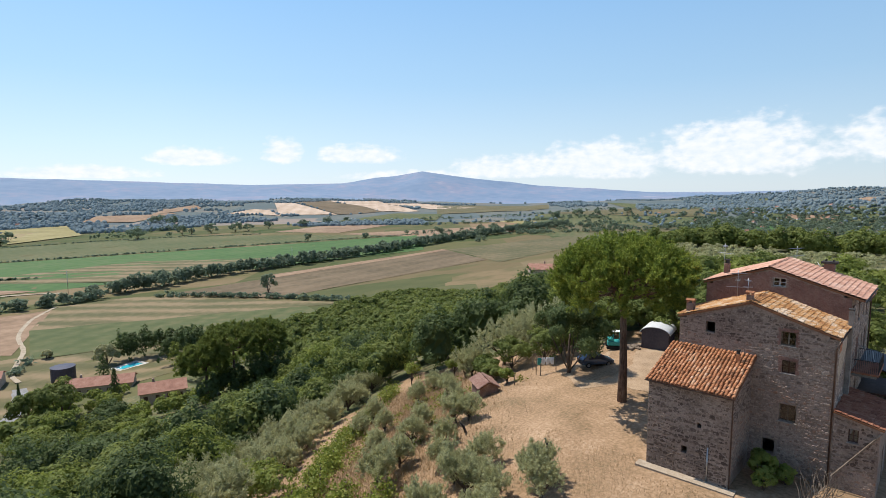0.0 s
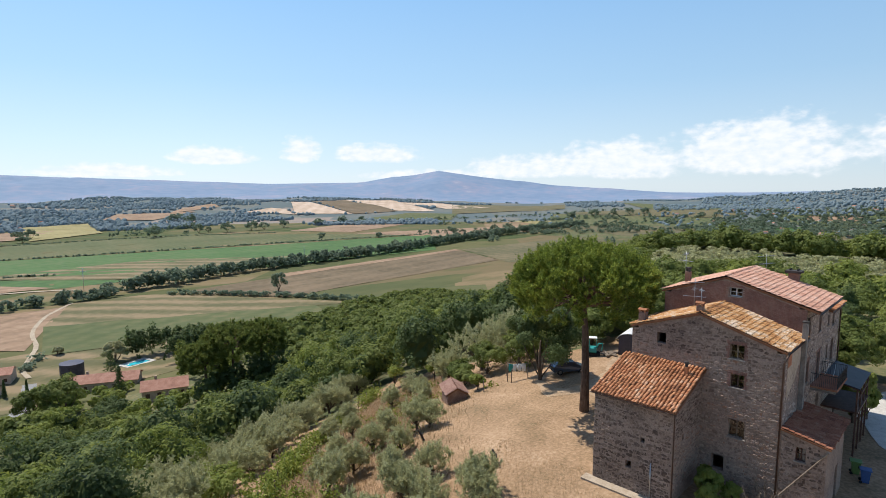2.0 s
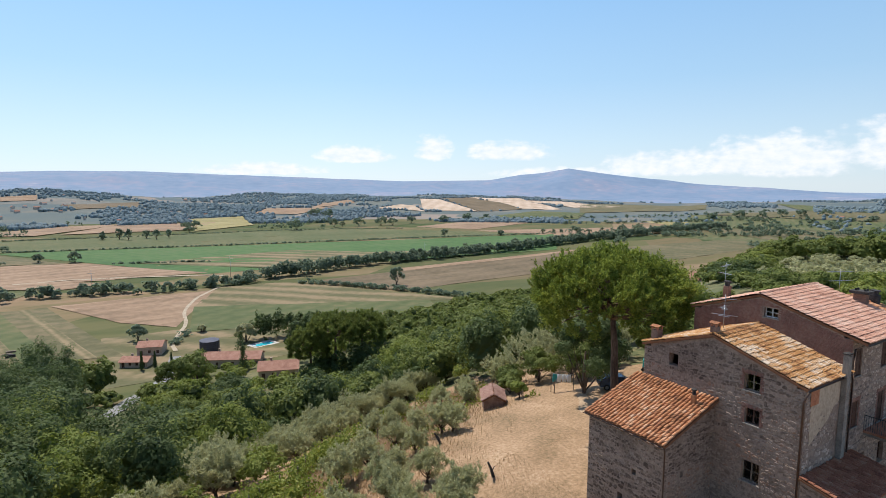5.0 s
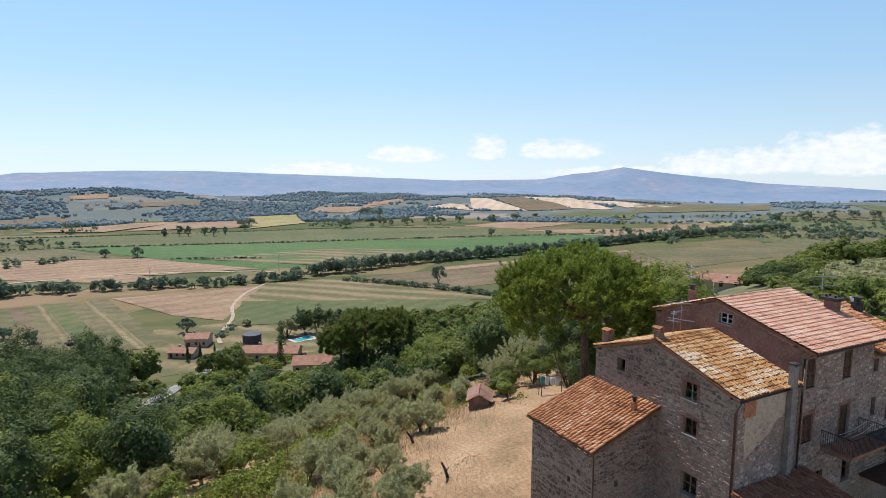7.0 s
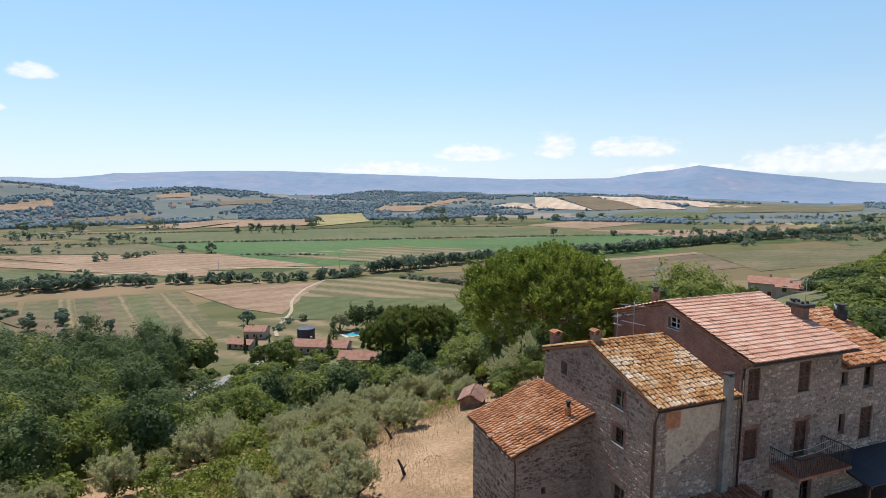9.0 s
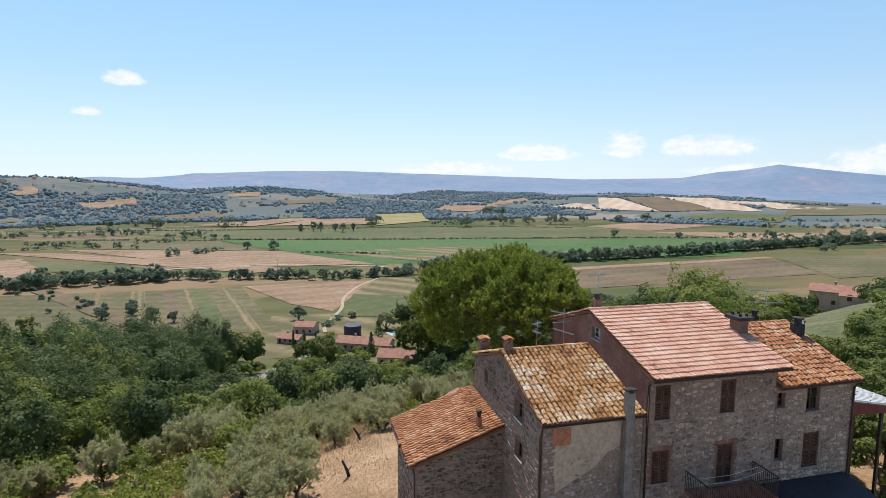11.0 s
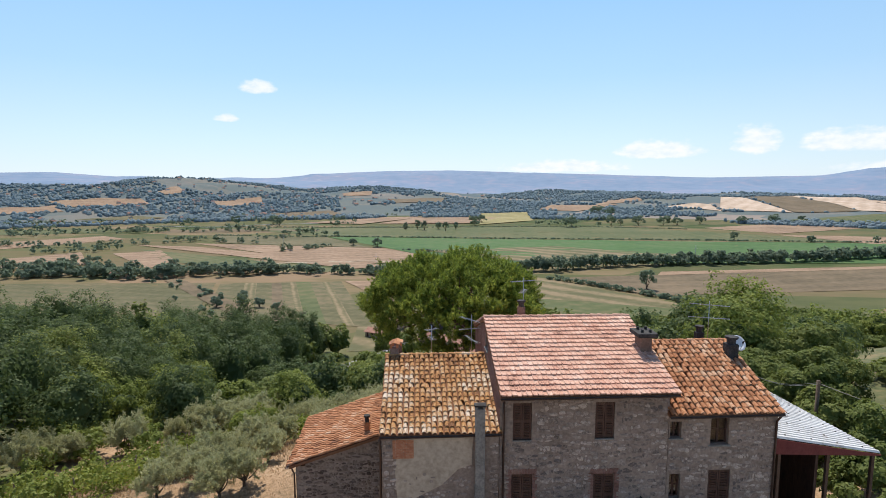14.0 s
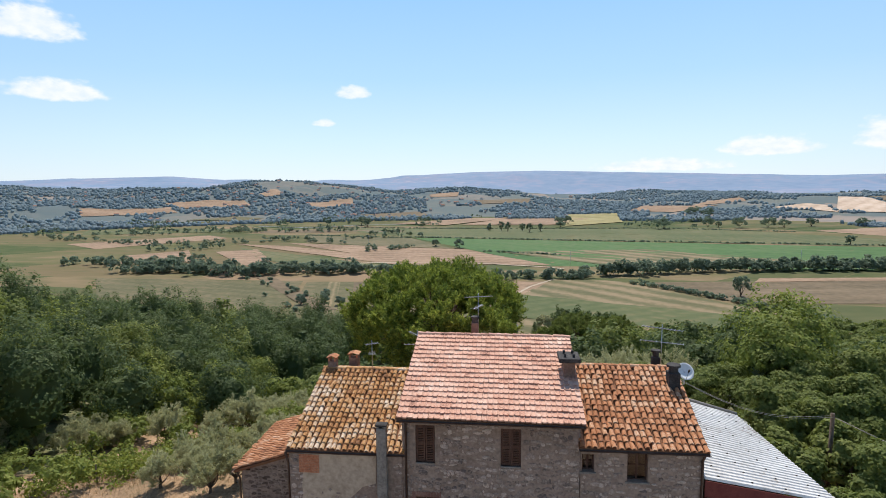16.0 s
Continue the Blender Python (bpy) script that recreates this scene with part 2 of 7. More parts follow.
def quads_mesh(name, centres, normals, sizes, mat, parent=None, label="", aspect=1.0):
    """One mesh of loose leaf clumps: a small leaf at each centre."""
    n = len(centres)
    c = np.asarray(centres, float)
    nrm = np.asarray(normals, float)
    nrm = nrm / (np.linalg.norm(nrm, axis=1, keepdims=True) + 1e-9)
    r = rng.normal(size=(n, 3))
    a = np.cross(nrm, r)
    a /= np.linalg.norm(a, axis=1, keepdims=True) + 1e-9
    b = np.cross(nrm, a)
    s = np.asarray(sizes, float).reshape(-1, 1)
    j = lambda: rng.uniform(0.6, 1.25, (n, 1))
    v = np.stack([c - a * s * j() * aspect * 1.15 - b * s * 0.5 * j(), c + a * s * j() * aspect * 1.15 - b * s * 0.5 * j() + nrm * s * 0.3 * j(), c + b * s * 1.15 * j()], 1).reshape(-1, 3)
    me = bpy.data.meshes.new(name)
    me.vertices.add(3 * n)
    me.vertices.foreach_set("co", v.ravel())
    me.loops.add(3 * n)
    me.loops.foreach_set("vertex_index", np.arange(3 * n))
    me.polygons.add(n)
    me.polygons.foreach_set("loop_start", np.arange(n) * 3)
    me.polygons.foreach_set("loop_total", np.full(n, 3))
    me.update(calc_edges=True)
    me.materials.append(mat)
    ob = new(name, me)
    if parent:
        ob.parent = parent
    if label:
        ob["label"] = label
    return ob


def blades_mesh(name, roots, ways, lengths, widths, mat, parent=None, label=""):
    """One mesh of narrow leaves, each a blade from its root along its way."""
    n = len(roots)
    d = ways / (np.linalg.norm(ways, axis=1, keepdims=True) + 1e-9)
    a = np.cross(d, rng.normal(size=(n, 3)))
    a /= np.linalg.norm(a, axis=1, keepdims=True) + 1e-9
    w = np.asarray(widths).reshape(-1, 1) / 2
    v = np.stack([roots - a * w, roots + a * w, roots + d * np.asarray(lengths).reshape(-1, 1)], 1).reshape(-1, 3)
    me = bpy.data.meshes.new(name)
    me.vertices.add(3 * n)
    me.vertices.foreach_set("co", v.ravel())
    me.loops.add(3 * n)
    me.loops.foreach_set("vertex_index", np.arange(3 * n))
    me.polygons.add(n)
    me.polygons.foreach_set("loop_start", np.arange(n) * 3)
    me.polygons.foreach_set("loop_total", np.full(n, 3))
    me.update(calc_edges=True)
    me.materials.append(mat)
    ob = new(name, me)
    if parent:
        ob.parent = parent
    if label:
        ob["label"] = label
    return ob


def crown_points(n, radius, height, lumps, shell=0.55, flat=0.0, lift=0.25, skirt=False):
    """Points and outward normals of a crown made of several lumps, centred on 0."""
    pts, nrm = [], []
    lc = rng.normal(size=(lumps, 3))
    lc /= np.linalg.norm(lc, axis=1, keepdims=True)
    lc *= rng.uniform(0.3, 0.78, (lumps, 1))
    lc[:, 2] = np.abs(lc[:, 2]) * 1.0 - 0.3 - flat * 0.2
    lr = rng.uniform(0.24, 0.46, lumps)
    if skirt:
        k = lumps * 2
        way = rng.normal(size=(k, 3))
        way[:, 2] = np.where(way[:, 2] < -0.6, -way[:, 2], way[:, 2])
        way /= np.linalg.norm(way, axis=1, keepdims=True)
        side = 1.0 + 0.16 * np.sin(2 * np.arctan2(way[:, 1], way[:, 0]) + rng.uniform(0, 6)) + 0.12 * np.sin(5 * way[:, 2] + rng.uniform(0, 6))
        mid = way * (rng.uniform(0.5, 0.86, k) * side)[:, None]
        size = rng.uniform(0.17, 0.34, k)
        which = rng.choice(k, n, p=size ** 2 / (size ** 2).sum())
        d = rng.normal(size=(n, 3)) + way[which] * 0.75 + np.array([0, 0, 0.25])
        d /= np.linalg.norm(d, axis=1, keepdims=True)
        p = mid[which] + d * (size[which] * rng.uniform(0.55, 1.12, n))[:, None] * np.array([1, 1, 0.8])
        p *= np.array([radius, radius, height])
        nn = d * 1.2 + way[which] * 0.4 + rng.normal(size=(n, 3)) * 0.42 + np.array([0, 0, lift])
        return p, nn
    which = rng.integers(0, lumps, n)
    d = rng.normal(size=(n, 3))
    d /= np.linalg.norm(d, axis=1, keepdims=True)
    rad = lr[which] * rng.uniform(shell, 1.05, n) 
    p = lc[which] + d * rad[:, None]
    p *= np.array([radius, radius, height])
    nn = d + 0.5 * p / np.array([radius, radius, height]) + rng.normal(size=(n, 3)) * 0.45 + np.array([0, 0, lift])
    return p, nn


# ---- ground ----
PROFILE_Y = np.array([-400, -120, -60, -25, 0, 20, 30, 36, 45, 55, 65, 86, 130, 175, 235, 4000])
PROFILE_Z = np.array([-40, -16, -9, -6.0, -5.3, -5.5, -7.4, -9.4, -13, -17, -20.5, -31, -45, -52, -60, -60])
HILL_AZ = np.array([-180, -60, -44, -36, -25, -20, -16, -12, 0, 8, 16, 25, 33, 42, 55, 70, 86, 120, 180])
HILL_Z = np.array([40, 58, 65, 69, 74, 82, 78, 60, 41, 32, 34, 38, 34, 22, 8, 34, 68, 60, 40])
MOUNT_AZ = np.array([-180, -60, -44.5, -40.8, -36, -32.2, -26.4, -22, -14, -10, -3.7, 3.2, 11, 18, 21, 28, 37, 39.8, 42, 44.8, 48, 51.5, 56.7, 62.2, 70, 75, 81, 86, 110, 180])
MOUNT_EL = np.array([1.0, 0.5, 0.38, 0.5, 0.65, 0.72, 0.27, 0.2, 0.25, 0.65, 0.94, 1.04, 0.8, 0.62, 0.5, 0.3, 0.45, 0.95, 1.15, 1.63, 1.16, 0.75, 0.15, -0.18, -0.7, -0.8, -0.45, -0.05, 0.5, 1.0])
SMOOTH = lambda t: np.clip(t, 0, 1) ** 2 * (3 - 2 * np.clip(t, 0, 1))


WAVES = {}


def fbm(x, y, seed, octaves=4):
    """Cheap smooth noise of arrays, about -1 to 1."""
    if seed not in WAVES:
        g = np.random.default_rng(seed)
        WAVES[seed] = [(0.5 ** o / 3, 2.1 ** o * 2 * np.pi * np.cos(t), 2.1 ** o * 2 * np.pi * np.sin(t), p) for o in range(4) for t, p in g.uniform(0, 2 * np.pi, (3, 2))]
    return sum(k * np.sin(a * x + b * y + p) for k, a, b, p in WAVES[seed][:3 * octaves])


def height(x, y):
    """The lie of the land."""
    x, y = np.asarray(x, float), np.asarray(y, float)
    near = SMOOTH((y - 14) / 14)
    ye = y - near * (0.3 * np.clip(x, -22, 170))
    z = np.interp(ye, PROFILE_Y, PROFILE_Z)
    z = z - 0.13 * np.clip(-x - 9, 0, 30) * (1 - SMOOTH((y - 25) / 20))
    z = np.maximum(z + 0.14 * np.clip(-x - 50, 0, 60) * SMOOTH((230 - y) / 100) * near, -60)
    side = np.maximum(SMOOTH((x - 150) / 240), SMOOTH((-x - 140) / 160))
    z = z + (-60 - z) * side * SMOOTH((y + 60) / 120)
    z = z + 0.25 * fbm(x / 30, y / 30, 3) * SMOOTH((np.hypot(x + 2, y - 8) - 18) / 20)
    r, az = np.hypot(x, y), np.degrees(np.arctan2(x, y))
    flat = SMOOTH((r - 1000) / 500) * SMOOTH((y + 200) / 250)
    hz = np.interp(az, HILL_AZ, HILL_Z)
    z = z + flat * hz * (0.8 + 0.28 * fbm(x / 700, y / 700, 5)) * SMOOTH((r - 950) / 900)
    top = 15.4 + 3300 * np.tan(np.radians(np.interp(az, MOUNT_AZ, MOUNT_EL)))
    ridge = SMOOTH((r - 2300) / 1000) * (1 - 0.6 * SMOOTH((r - 3300) / 900))
    base = -60 + hz * 0.9
    zm = base + (top - base) * ridge + 14 * fbm(x / 420, y / 420, 9) * ridge * (1 - SMOOTH((r - 3000) / 300))
    return np.where(r > 2300, z + (zm - z) * SMOOTH((r - 2300) / 300), z)


def height1(x, y):
    return float(height(np.array([x]), np.array([y]))[0])


def build_ground():
    rs = [0.0]
    while rs[-1] < 4600:
        rs.append(rs[-1] + max(1.6, rs[-1] * 0.028))
    rs = np.array(rs[1:])
    azs = np.concatenate([np.arange(-60, 100, 0.8), np.arange(100, 300, 4.0)])
    A, Rr = np.meshgrid(np.radians(azs), rs)
    X, Y = Rr * np.sin(A), Rr * np.cos(A)
    Z = height(X, Y)
    na, nr = len(azs), len(rs)
    verts = np.stack([X, Y, Z], -1).reshape(-1, 3).tolist() + [[0, 0, height1(0, 0)]]
    faces, idx = [], []
    for i in range(nr - 1):
        for k in range(na):
            k2 = (k + 1) % na
            faces.append((i * na + k, i * na + k2, (i + 1) * na + k2, (i + 1) * na + k))
    c = nr * na
    for k in range(na):
        faces.append((c, (k + 1) % na, k))
    ob = link_mesh("ground", verts, faces, None, smooth=True)
    ob.data.materials.append(M_GROUND)
    ob.data.materials.append(M_WOODFLOOR)
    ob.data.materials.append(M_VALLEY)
    ob.data.materials.append(M_HILL_HAZE)
    ob.data.materials.append(M_MOUNT_HAZE)
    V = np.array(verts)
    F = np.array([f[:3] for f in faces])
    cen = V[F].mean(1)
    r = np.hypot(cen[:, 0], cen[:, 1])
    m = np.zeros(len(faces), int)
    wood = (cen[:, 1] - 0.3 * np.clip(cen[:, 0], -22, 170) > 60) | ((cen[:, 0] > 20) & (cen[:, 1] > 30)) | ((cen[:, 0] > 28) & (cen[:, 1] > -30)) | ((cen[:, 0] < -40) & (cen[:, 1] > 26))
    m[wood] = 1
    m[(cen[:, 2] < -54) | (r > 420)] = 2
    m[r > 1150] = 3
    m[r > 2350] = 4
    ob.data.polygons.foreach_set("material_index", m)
    return tagged(ob, "dry grassy hilltop falling to a wide green valley with distant blue mountains", "ground", kind="structure")


def patchwork(name, colours, scale, turn, stretch, fine_scale):
    """Strip fields: straight-edged cells, each with its own colour, with fine streaks along them."""
    m = bpy.data.materials.new(name)
    m.use_nodes = True
    nt = m.node_tree
    N, L = nt.nodes.new, nt.links.new
    bsdf = nt.nodes["Principled BSDF"]
    bsdf.inputs["Roughness"].default_value, bsdf.inputs["Specular IOR Level"].default_value = 0.95, 0.1
    geo, mp, vor, ramp = N("ShaderNodeNewGeometry"), N("ShaderNodeMapping"), N("ShaderNodeTexVoronoi"), N("ShaderNodeValToRGB")
    flat = N("ShaderNodeVectorMath")
    flat.operation = "MULTIPLY"
    flat.inputs[1].default_value = (1, 1, 0)
    L(geo.outputs["Position"], flat.inputs[0])
    mp.inputs["Rotation"].default_value = (0, 0, radians(turn))
    mp.inputs["Scale"].default_value = stretch
    L(flat.outputs[0], mp.inputs[0])
    vor.distance = "CHEBYCHEV"
    vor.inputs["Scale"].default_value = scale
    L(mp.outputs[0], vor.inputs["Vector"])
    sep = N("ShaderNodeSeparateColor")
    L(vor.outputs["Color"], sep.inputs[0])
    nz = N("ShaderNodeTexNoise")
    nz.inputs["Scale"].default_value, nz.inputs["Detail"].default_value = fine_scale, 5
    L(mp.outputs[0], nz.inputs["Vector"])
    ma = N("ShaderNodeMath")
    ma.operation = "MULTIPLY_ADD"
    L(nz.outputs[0], ma.inputs[0])
    ma.inputs[1].default_value = 0.34
    sub = N("ShaderNodeMath")
    sub.operation = "SUBTRACT"
    L(sep.outputs[0], sub.inputs[0])
    sub.inputs[1].default_value = 0.17
    L(sub.outputs[0], ma.inputs[2])
    L(ma.outputs[0], ramp.inputs[0])
    els = ramp.color_ramp.elements
    while len(els) < len(colours):
        els.new(0.5)
    for i, c in enumerate(colours):
        els[i].position, els[i].color = i / (len(colours) - 1), (*c, 1)
    L(ramp.outputs[0], bsdf.inputs["Base Color"])
    return m


M_VALLEY = patchwork("strip_fields", [(0.047, 0.074, 0.025), (0.128, 0.12, 0.054), (0.081, 0.093, 0.039), (0.214, 0.155, 0.086), (0.064, 0.089, 0.032), (0.163, 0.124, 0.066), (0.12, 0.116, 0.05), (0.248, 0.17, 0.104)], 0.011, 22, (0.5, 1.35, 1), 0.04)
# ground of the far hills, its colours blued to carry distance haze
M_HILL_HAZE = patchwork("hill_fields_hazed", [(0.1, 0.13, 0.138), (0.118, 0.143, 0.138), (0.15, 0.157, 0.135), (0.105, 0.135, 0.138), (0.18, 0.17, 0.145), (0.12, 0.145, 0.138), (0.26, 0.215, 0.18)], 0.0075, 35, (0.7, 1.0, 1), 0.02)
# mountain backdrop; its blue is painted haze over wooded slopes
M_MOUNT_HAZE = material("hazed_mountain_woods", [(0.15, 0.215, 0.31), (0.175, 0.24, 0.335), (0.23, 0.25, 0.33), (0.34, 0.36, 0.4)], 0.0035, fine=6, bump=0, contrast=(0.38, 0.72))
ground = build_ground()

FIELD_MATS = {
    "green": material("lucerne", [(0.045, 0.098, 0.028), (0.066, 0.128, 0.035), (0.1, 0.135, 0.052)], 0.01, fine=12, bump=0, stripes=(75, 14, 0.06)),
    "olive": material("mown_meadow", [(0.085, 0.082, 0.034), (0.121, 0.106, 0.05), (0.174, 0.135, 0.072)], 0.02, fine=10, bump=0, stripes=(100, 13, 0.09)),
    "stubble": material("wheat_stubble", [(0.184, 0.122, 0.074), (0.263, 0.172, 0.107), (0.322, 0.221, 0.142)], 0.02, fine=10, bump=0, stripes=(78, 17, 0.1)),
    "brown": material("fallow", [(0.105, 0.078, 0.042), (0.143, 0.105, 0.06), (0.186, 0.133, 0.079)], 0.02, fine=10, bump=0, stripes=(82, 21, 0.1)),
    "pale": material("cut_hay", [(0.1, 0.095, 0.04), (0.15, 0.125, 0.06), (0.23, 0.17, 0.095)], 0.02, fine=10, bump=0, stripes=(-46, 20, 0.3)),
    "yellow": material("sunflowers", [(0.2, 0.17, 0.07), (0.26, 0.22, 0.09), (0.32, 0.27, 0.13)], 0.02, fine=10, bump=0),
    "cut": material("cut_strip", [(0.11, 0.1, 0.045), (0.16, 0.13, 0.065), (0.24, 0.18, 0.1)], 0.03, fine=10, bump=0, stripes=(-14, 4, 0.2)),
    "chalk": material("bleached_stubble", [(0.36, 0.26, 0.18), (0.46, 0.345, 0.25), (0.55, 0.43, 0.33)], 0.012, fine=9, bump=0, stripes=(40, 30, 0.1)),
    "grass": material("pasture", [(0.067, 0.087, 0.029), (0.095, 0.106, 0.04), (0.142, 0.126, 0.056)], 0.015, fine=10, bump=0, stripes=(60, 12, 0.1)),
}


def field(kind, a, b, c, d, label, lift=0.25, n=10):
    """A field draped on the land between four corners."""
    U, V = np.meshgrid(np.linspace(0, 1, n + 1), np.linspace(0, 1, n + 1), indexing="ij")
    X = (a[0] * (1 - U) + b[0] * U) * (1 - V) + (d[0] * (1 - U) + c[0] * U) * V
    Y = (a[1] * (1 - U) + b[1] * U) * (1 - V) + (d[1] * (1 - U) + c[1] * U) * V
    vs = np.stack([X, Y, height(X, Y) + lift], -1).reshape(-1, 3).tolist()
    fs = [(i * (n + 1) + j, i * (n + 1) + j + 1, (i + 1) * (n + 1) + j + 1, (i + 1) * (n + 1) + j) for i in range(n) for j in range(n)]
    ob = link_mesh("field", vs, fs, FIELD_MATS[kind])
    return tagged(ob, label, "field", kind="structure")


G = "flat green crop field in the valley"


HILL_QUADS = []


def hill_field(kind, a, b, c, d):
    HILL_QUADS.append((a, b, c, d))
    field(kind, a, b, c, d, "pale harvested field on a distant hill", 1.2, 18)


def in_quad(x, y, q):
    """True where (x, y) lies inside a four-cornered field."""
    inside = False
    for (x0, y0), (x1, y1) in zip(q, q[1:] + q[:1]):
        if (y0 > y) != (y1 > y) and x < x0 + (y - y0) * (x1 - x0) / (y1 - y0):
            inside = not inside
    return inside


hill_field("yellow", (140, 1211), (247, 1235), (218, 1023), (105, 930))
hill_field("stubble", (281, 1280), (331, 1357), (498, 1339), (363, 1231))
hill_field("stubble", (520, 1490), (607, 1489), (592, 1427), (433, 1331))
hill_field("chalk", (582, 1275), (674, 1309), (691, 1268), (663, 1169))
hill_field("chalk", (815, 1450), (883, 1468), (784, 1110), (665, 1179))
hill_field("chalk", (1192, 1753), (1280, 1524), (1037, 1078), (952, 1133))
hill_field("brown", (895, 1465), (1185, 1740), (948, 1130), (790, 1115))
hill_field("chalk", (1242, 1466), (1394, 1396), (1312, 1105), (1106, 1102))
hill_field("stubble", (-797, 1224), (-639, 1308), (-575, 1225), (-730, 1177))
hill_field("stubble", (-640, 1394), (-654, 1532), (-595, 1445), (-620, 1393))
hill_field("stubble", (-488, 1315), (-397, 1426), (-365, 1332), (-442, 1271))
hill_field("stubble", (-221, 1638), (-135, 1687), (-133, 1608), (-208, 1601))
hill_field("brown", (-85, 1518), (82, 1602), (66, 1452), (-58, 1417))
hill_field("olive", (-624, 1022), (-560, 1095), (-487, 1082), (-520, 1034))
hill_field("stubble", (-202, 987), (-70, 1119), (21, 1141), (-99, 948))
hill_field("stubble", (-71, 957), (-2, 1109), (172, 1120), (97, 960))
hill_field("stubble", (1537, 185), (1576, 161), (1531, 126), (1472, 139))
hill_field("olive", (986, 966), (1359, 1318), (1722, 1097), (1406, 899))
hill_field("grass", (700, 1000), (940, 1060), (1000, 960), (860, 850))
hill_field("stubble", (-900, 1080), (-760, 1190), (-700, 1120), (-840, 1010))
hill_field("brown", (-330, 1180), (-200, 1260), (-150, 1180), (-260, 1110))
field("grass", (-319, 888), (320, 900), (567, 629), (-118, 740), "dull green meadow in the valley")
field("olive", (-279, 762), (-122, 728), (-55, 610), (-248, 667), "dull green meadow in the valley", 0.3)
field("green", (-121, 734), (569, 619), (428, 465), (44, 484), G, 0.35)
field("pale", (0, 580), (154, 612), (344, 483), (92, 494), "thin brownish patch in a green crop", 0.5)
field("stubble", (-271, 664), (-42, 604), (48, 489), (-77, 490), "harvested stubble field in the valley", 0.35)
field("stubble", (-334, 648), (-258, 629), (-22, 472), (-57, 457), "pale cut strip along a meadow", 0.45)
field("grass", (-310, 609), (-72, 459), (-78, 439), (-236, 506), "narrow green meadow strip in the valley", 0.3)
field("stubble", (-318, 569), (-281, 596), (-226, 505), (-236, 468), "harvested stubble field in the valley", 0.35)
field("stubble", (-404, 532), (-358, 583), (-300, 493), (-360, 470), "harvested stubble field in the valley", 0.35)
field("stubble", (502, 731), (839, 644), (767, 535), (550, 599), "harvested stubble field in the valley", 0.4)
field("stubble", (457, 851), (607, 919), (934, 931), (516, 751), "pinkish harvested field in the valley", 0.4)
field("yellow", (937, 748), (1077, 634), (986, 589), (902, 649), "yellow flowering field in the distance", 0.4)
field("stubble", (-58, 398), (38, 405), (0, 305), (-24, 330), "pinkish stubble strips beside a farm track")
field("pale", (40, 414), (92, 410), (176, 284), (16, 352), "pale mown hay field in the valley")
field("grass", (16, 353), (150, 296), (140, 262), (4, 290), "narrow band of green crop below a hay field", 0.3)
STRIPS = ("olive", "cut", "olive", "brown", "olive", "cut", "grass", "olive", "cut", "olive")
CUTS = (0.0, 0.2, 0.3, 0.42, 0.5, 0.57, 0.62, 0.74, 0.84, 0.9, 1.0)
for kind, f0, f1 in zip(STRIPS, CUTS, CUTS[1:]):
    top = lambda f: (-148 + 88 * f, 392 + 4 * f)
    end = lambda f: (-122 + 96 * f, 290 - 28 * f)
    field(kind, top(f0), top(f1), end(f1), end(f0), "mown meadow strip near the wood", 0.28)
field("brown", (-196, 408), (-186, 414), (-96, 300), (-108, 292), "overgrown brown bank between meadows", 0.5)
field("pale", (-34, 300), (64, 296), (74, 214), (-34, 216), "dry grassy paddock round the hamlet", 0.14)
field("olive", (-330, 398), (-152, 395), (-128, 290), (-262, 312), "mown greenish meadow near the wood")
field("brown", (105, 404), (446, 444), (406, 352), (151, 334), "ploughed brown field behind a hedge")
field("stubble", (200, 428), (446, 452), (446, 440), (190, 412), "pale cut strip along a hedge", 0.4)
field("olive", (452, 446), (777, 430), (648, 352), (398, 330), "dull green meadow in the valley")
field("brown", (-371, 800), (-150, 830), (-160, 880), (-380, 850), "dry brown fallow strip beside a green crop")
field("grass", (-640, 760), (-412, 828), (-371, 888), (-700, 860), "green pasture in the valley")
field("stubble", (-560, 640), (-430, 760), (-380, 720), (-480, 590), "harvested stubble field in the valley", 0.3)
field("grass", (690, 500), (900, 480), (829, 268), (700, 410), "green pasture in the valley")
D = "dull green meadow in the valley"
field("grass", (1176, 800), (1252, 401), (1078, 347), (878, 598), D, 0.8)
field("olive", (878, 598), (1078, 347), (829, 268), (750, 365), D, 0.6)
field("green", (1080, 352), (1151, 230), (1010, 202), (912, 338), G, 1.0)
field("brown", (905, 334), (998, 199), (911, 175), (829, 268), "dry brown fallow strip beside a green crop", 0.5)
field("olive", (1420, 640), (1374, 378), (1256, 401), (1190, 780), D, 1.2, 18)
field("grass", (1374, 378), (1390, 110), (1160, 96), (1151, 232), D, 1.2, 18)
field("olive", (1150, 228), (1170, 96), (860, 96), (911, 175), D, 0.6)
field("stubble", (1290, 262), (1320, 170), (1262, 160), (1236, 250), "harvested stubble field in the valley", 2.0)
field("grass", (1760, 900), (1720, 380), (1380, 380), (1425, 640), D, 1.2, 24)


# ---- building helpers ----
def prism(poly, axis, a, b):
    """A prism: poly of (u, z) in the wall's plane, from a to b across it. axis 'x': the wall runs along x."""
    n = len(poly)
    put = (lambda u, z, w: (u, w, z)) if axis == "x" else (lambda u, z, w: (w, u, z))
    vs = [put(u, z, a) for u, z in poly] + [put(u, z, b) for u, z in poly]
    fs = [tuple(range(n)), tuple(range(2 * n - 1, n - 1, -1))] + [(i, n + i, n + (i + 1) % n, (i + 1) % n) for i in range(n)]
    return vs, fs


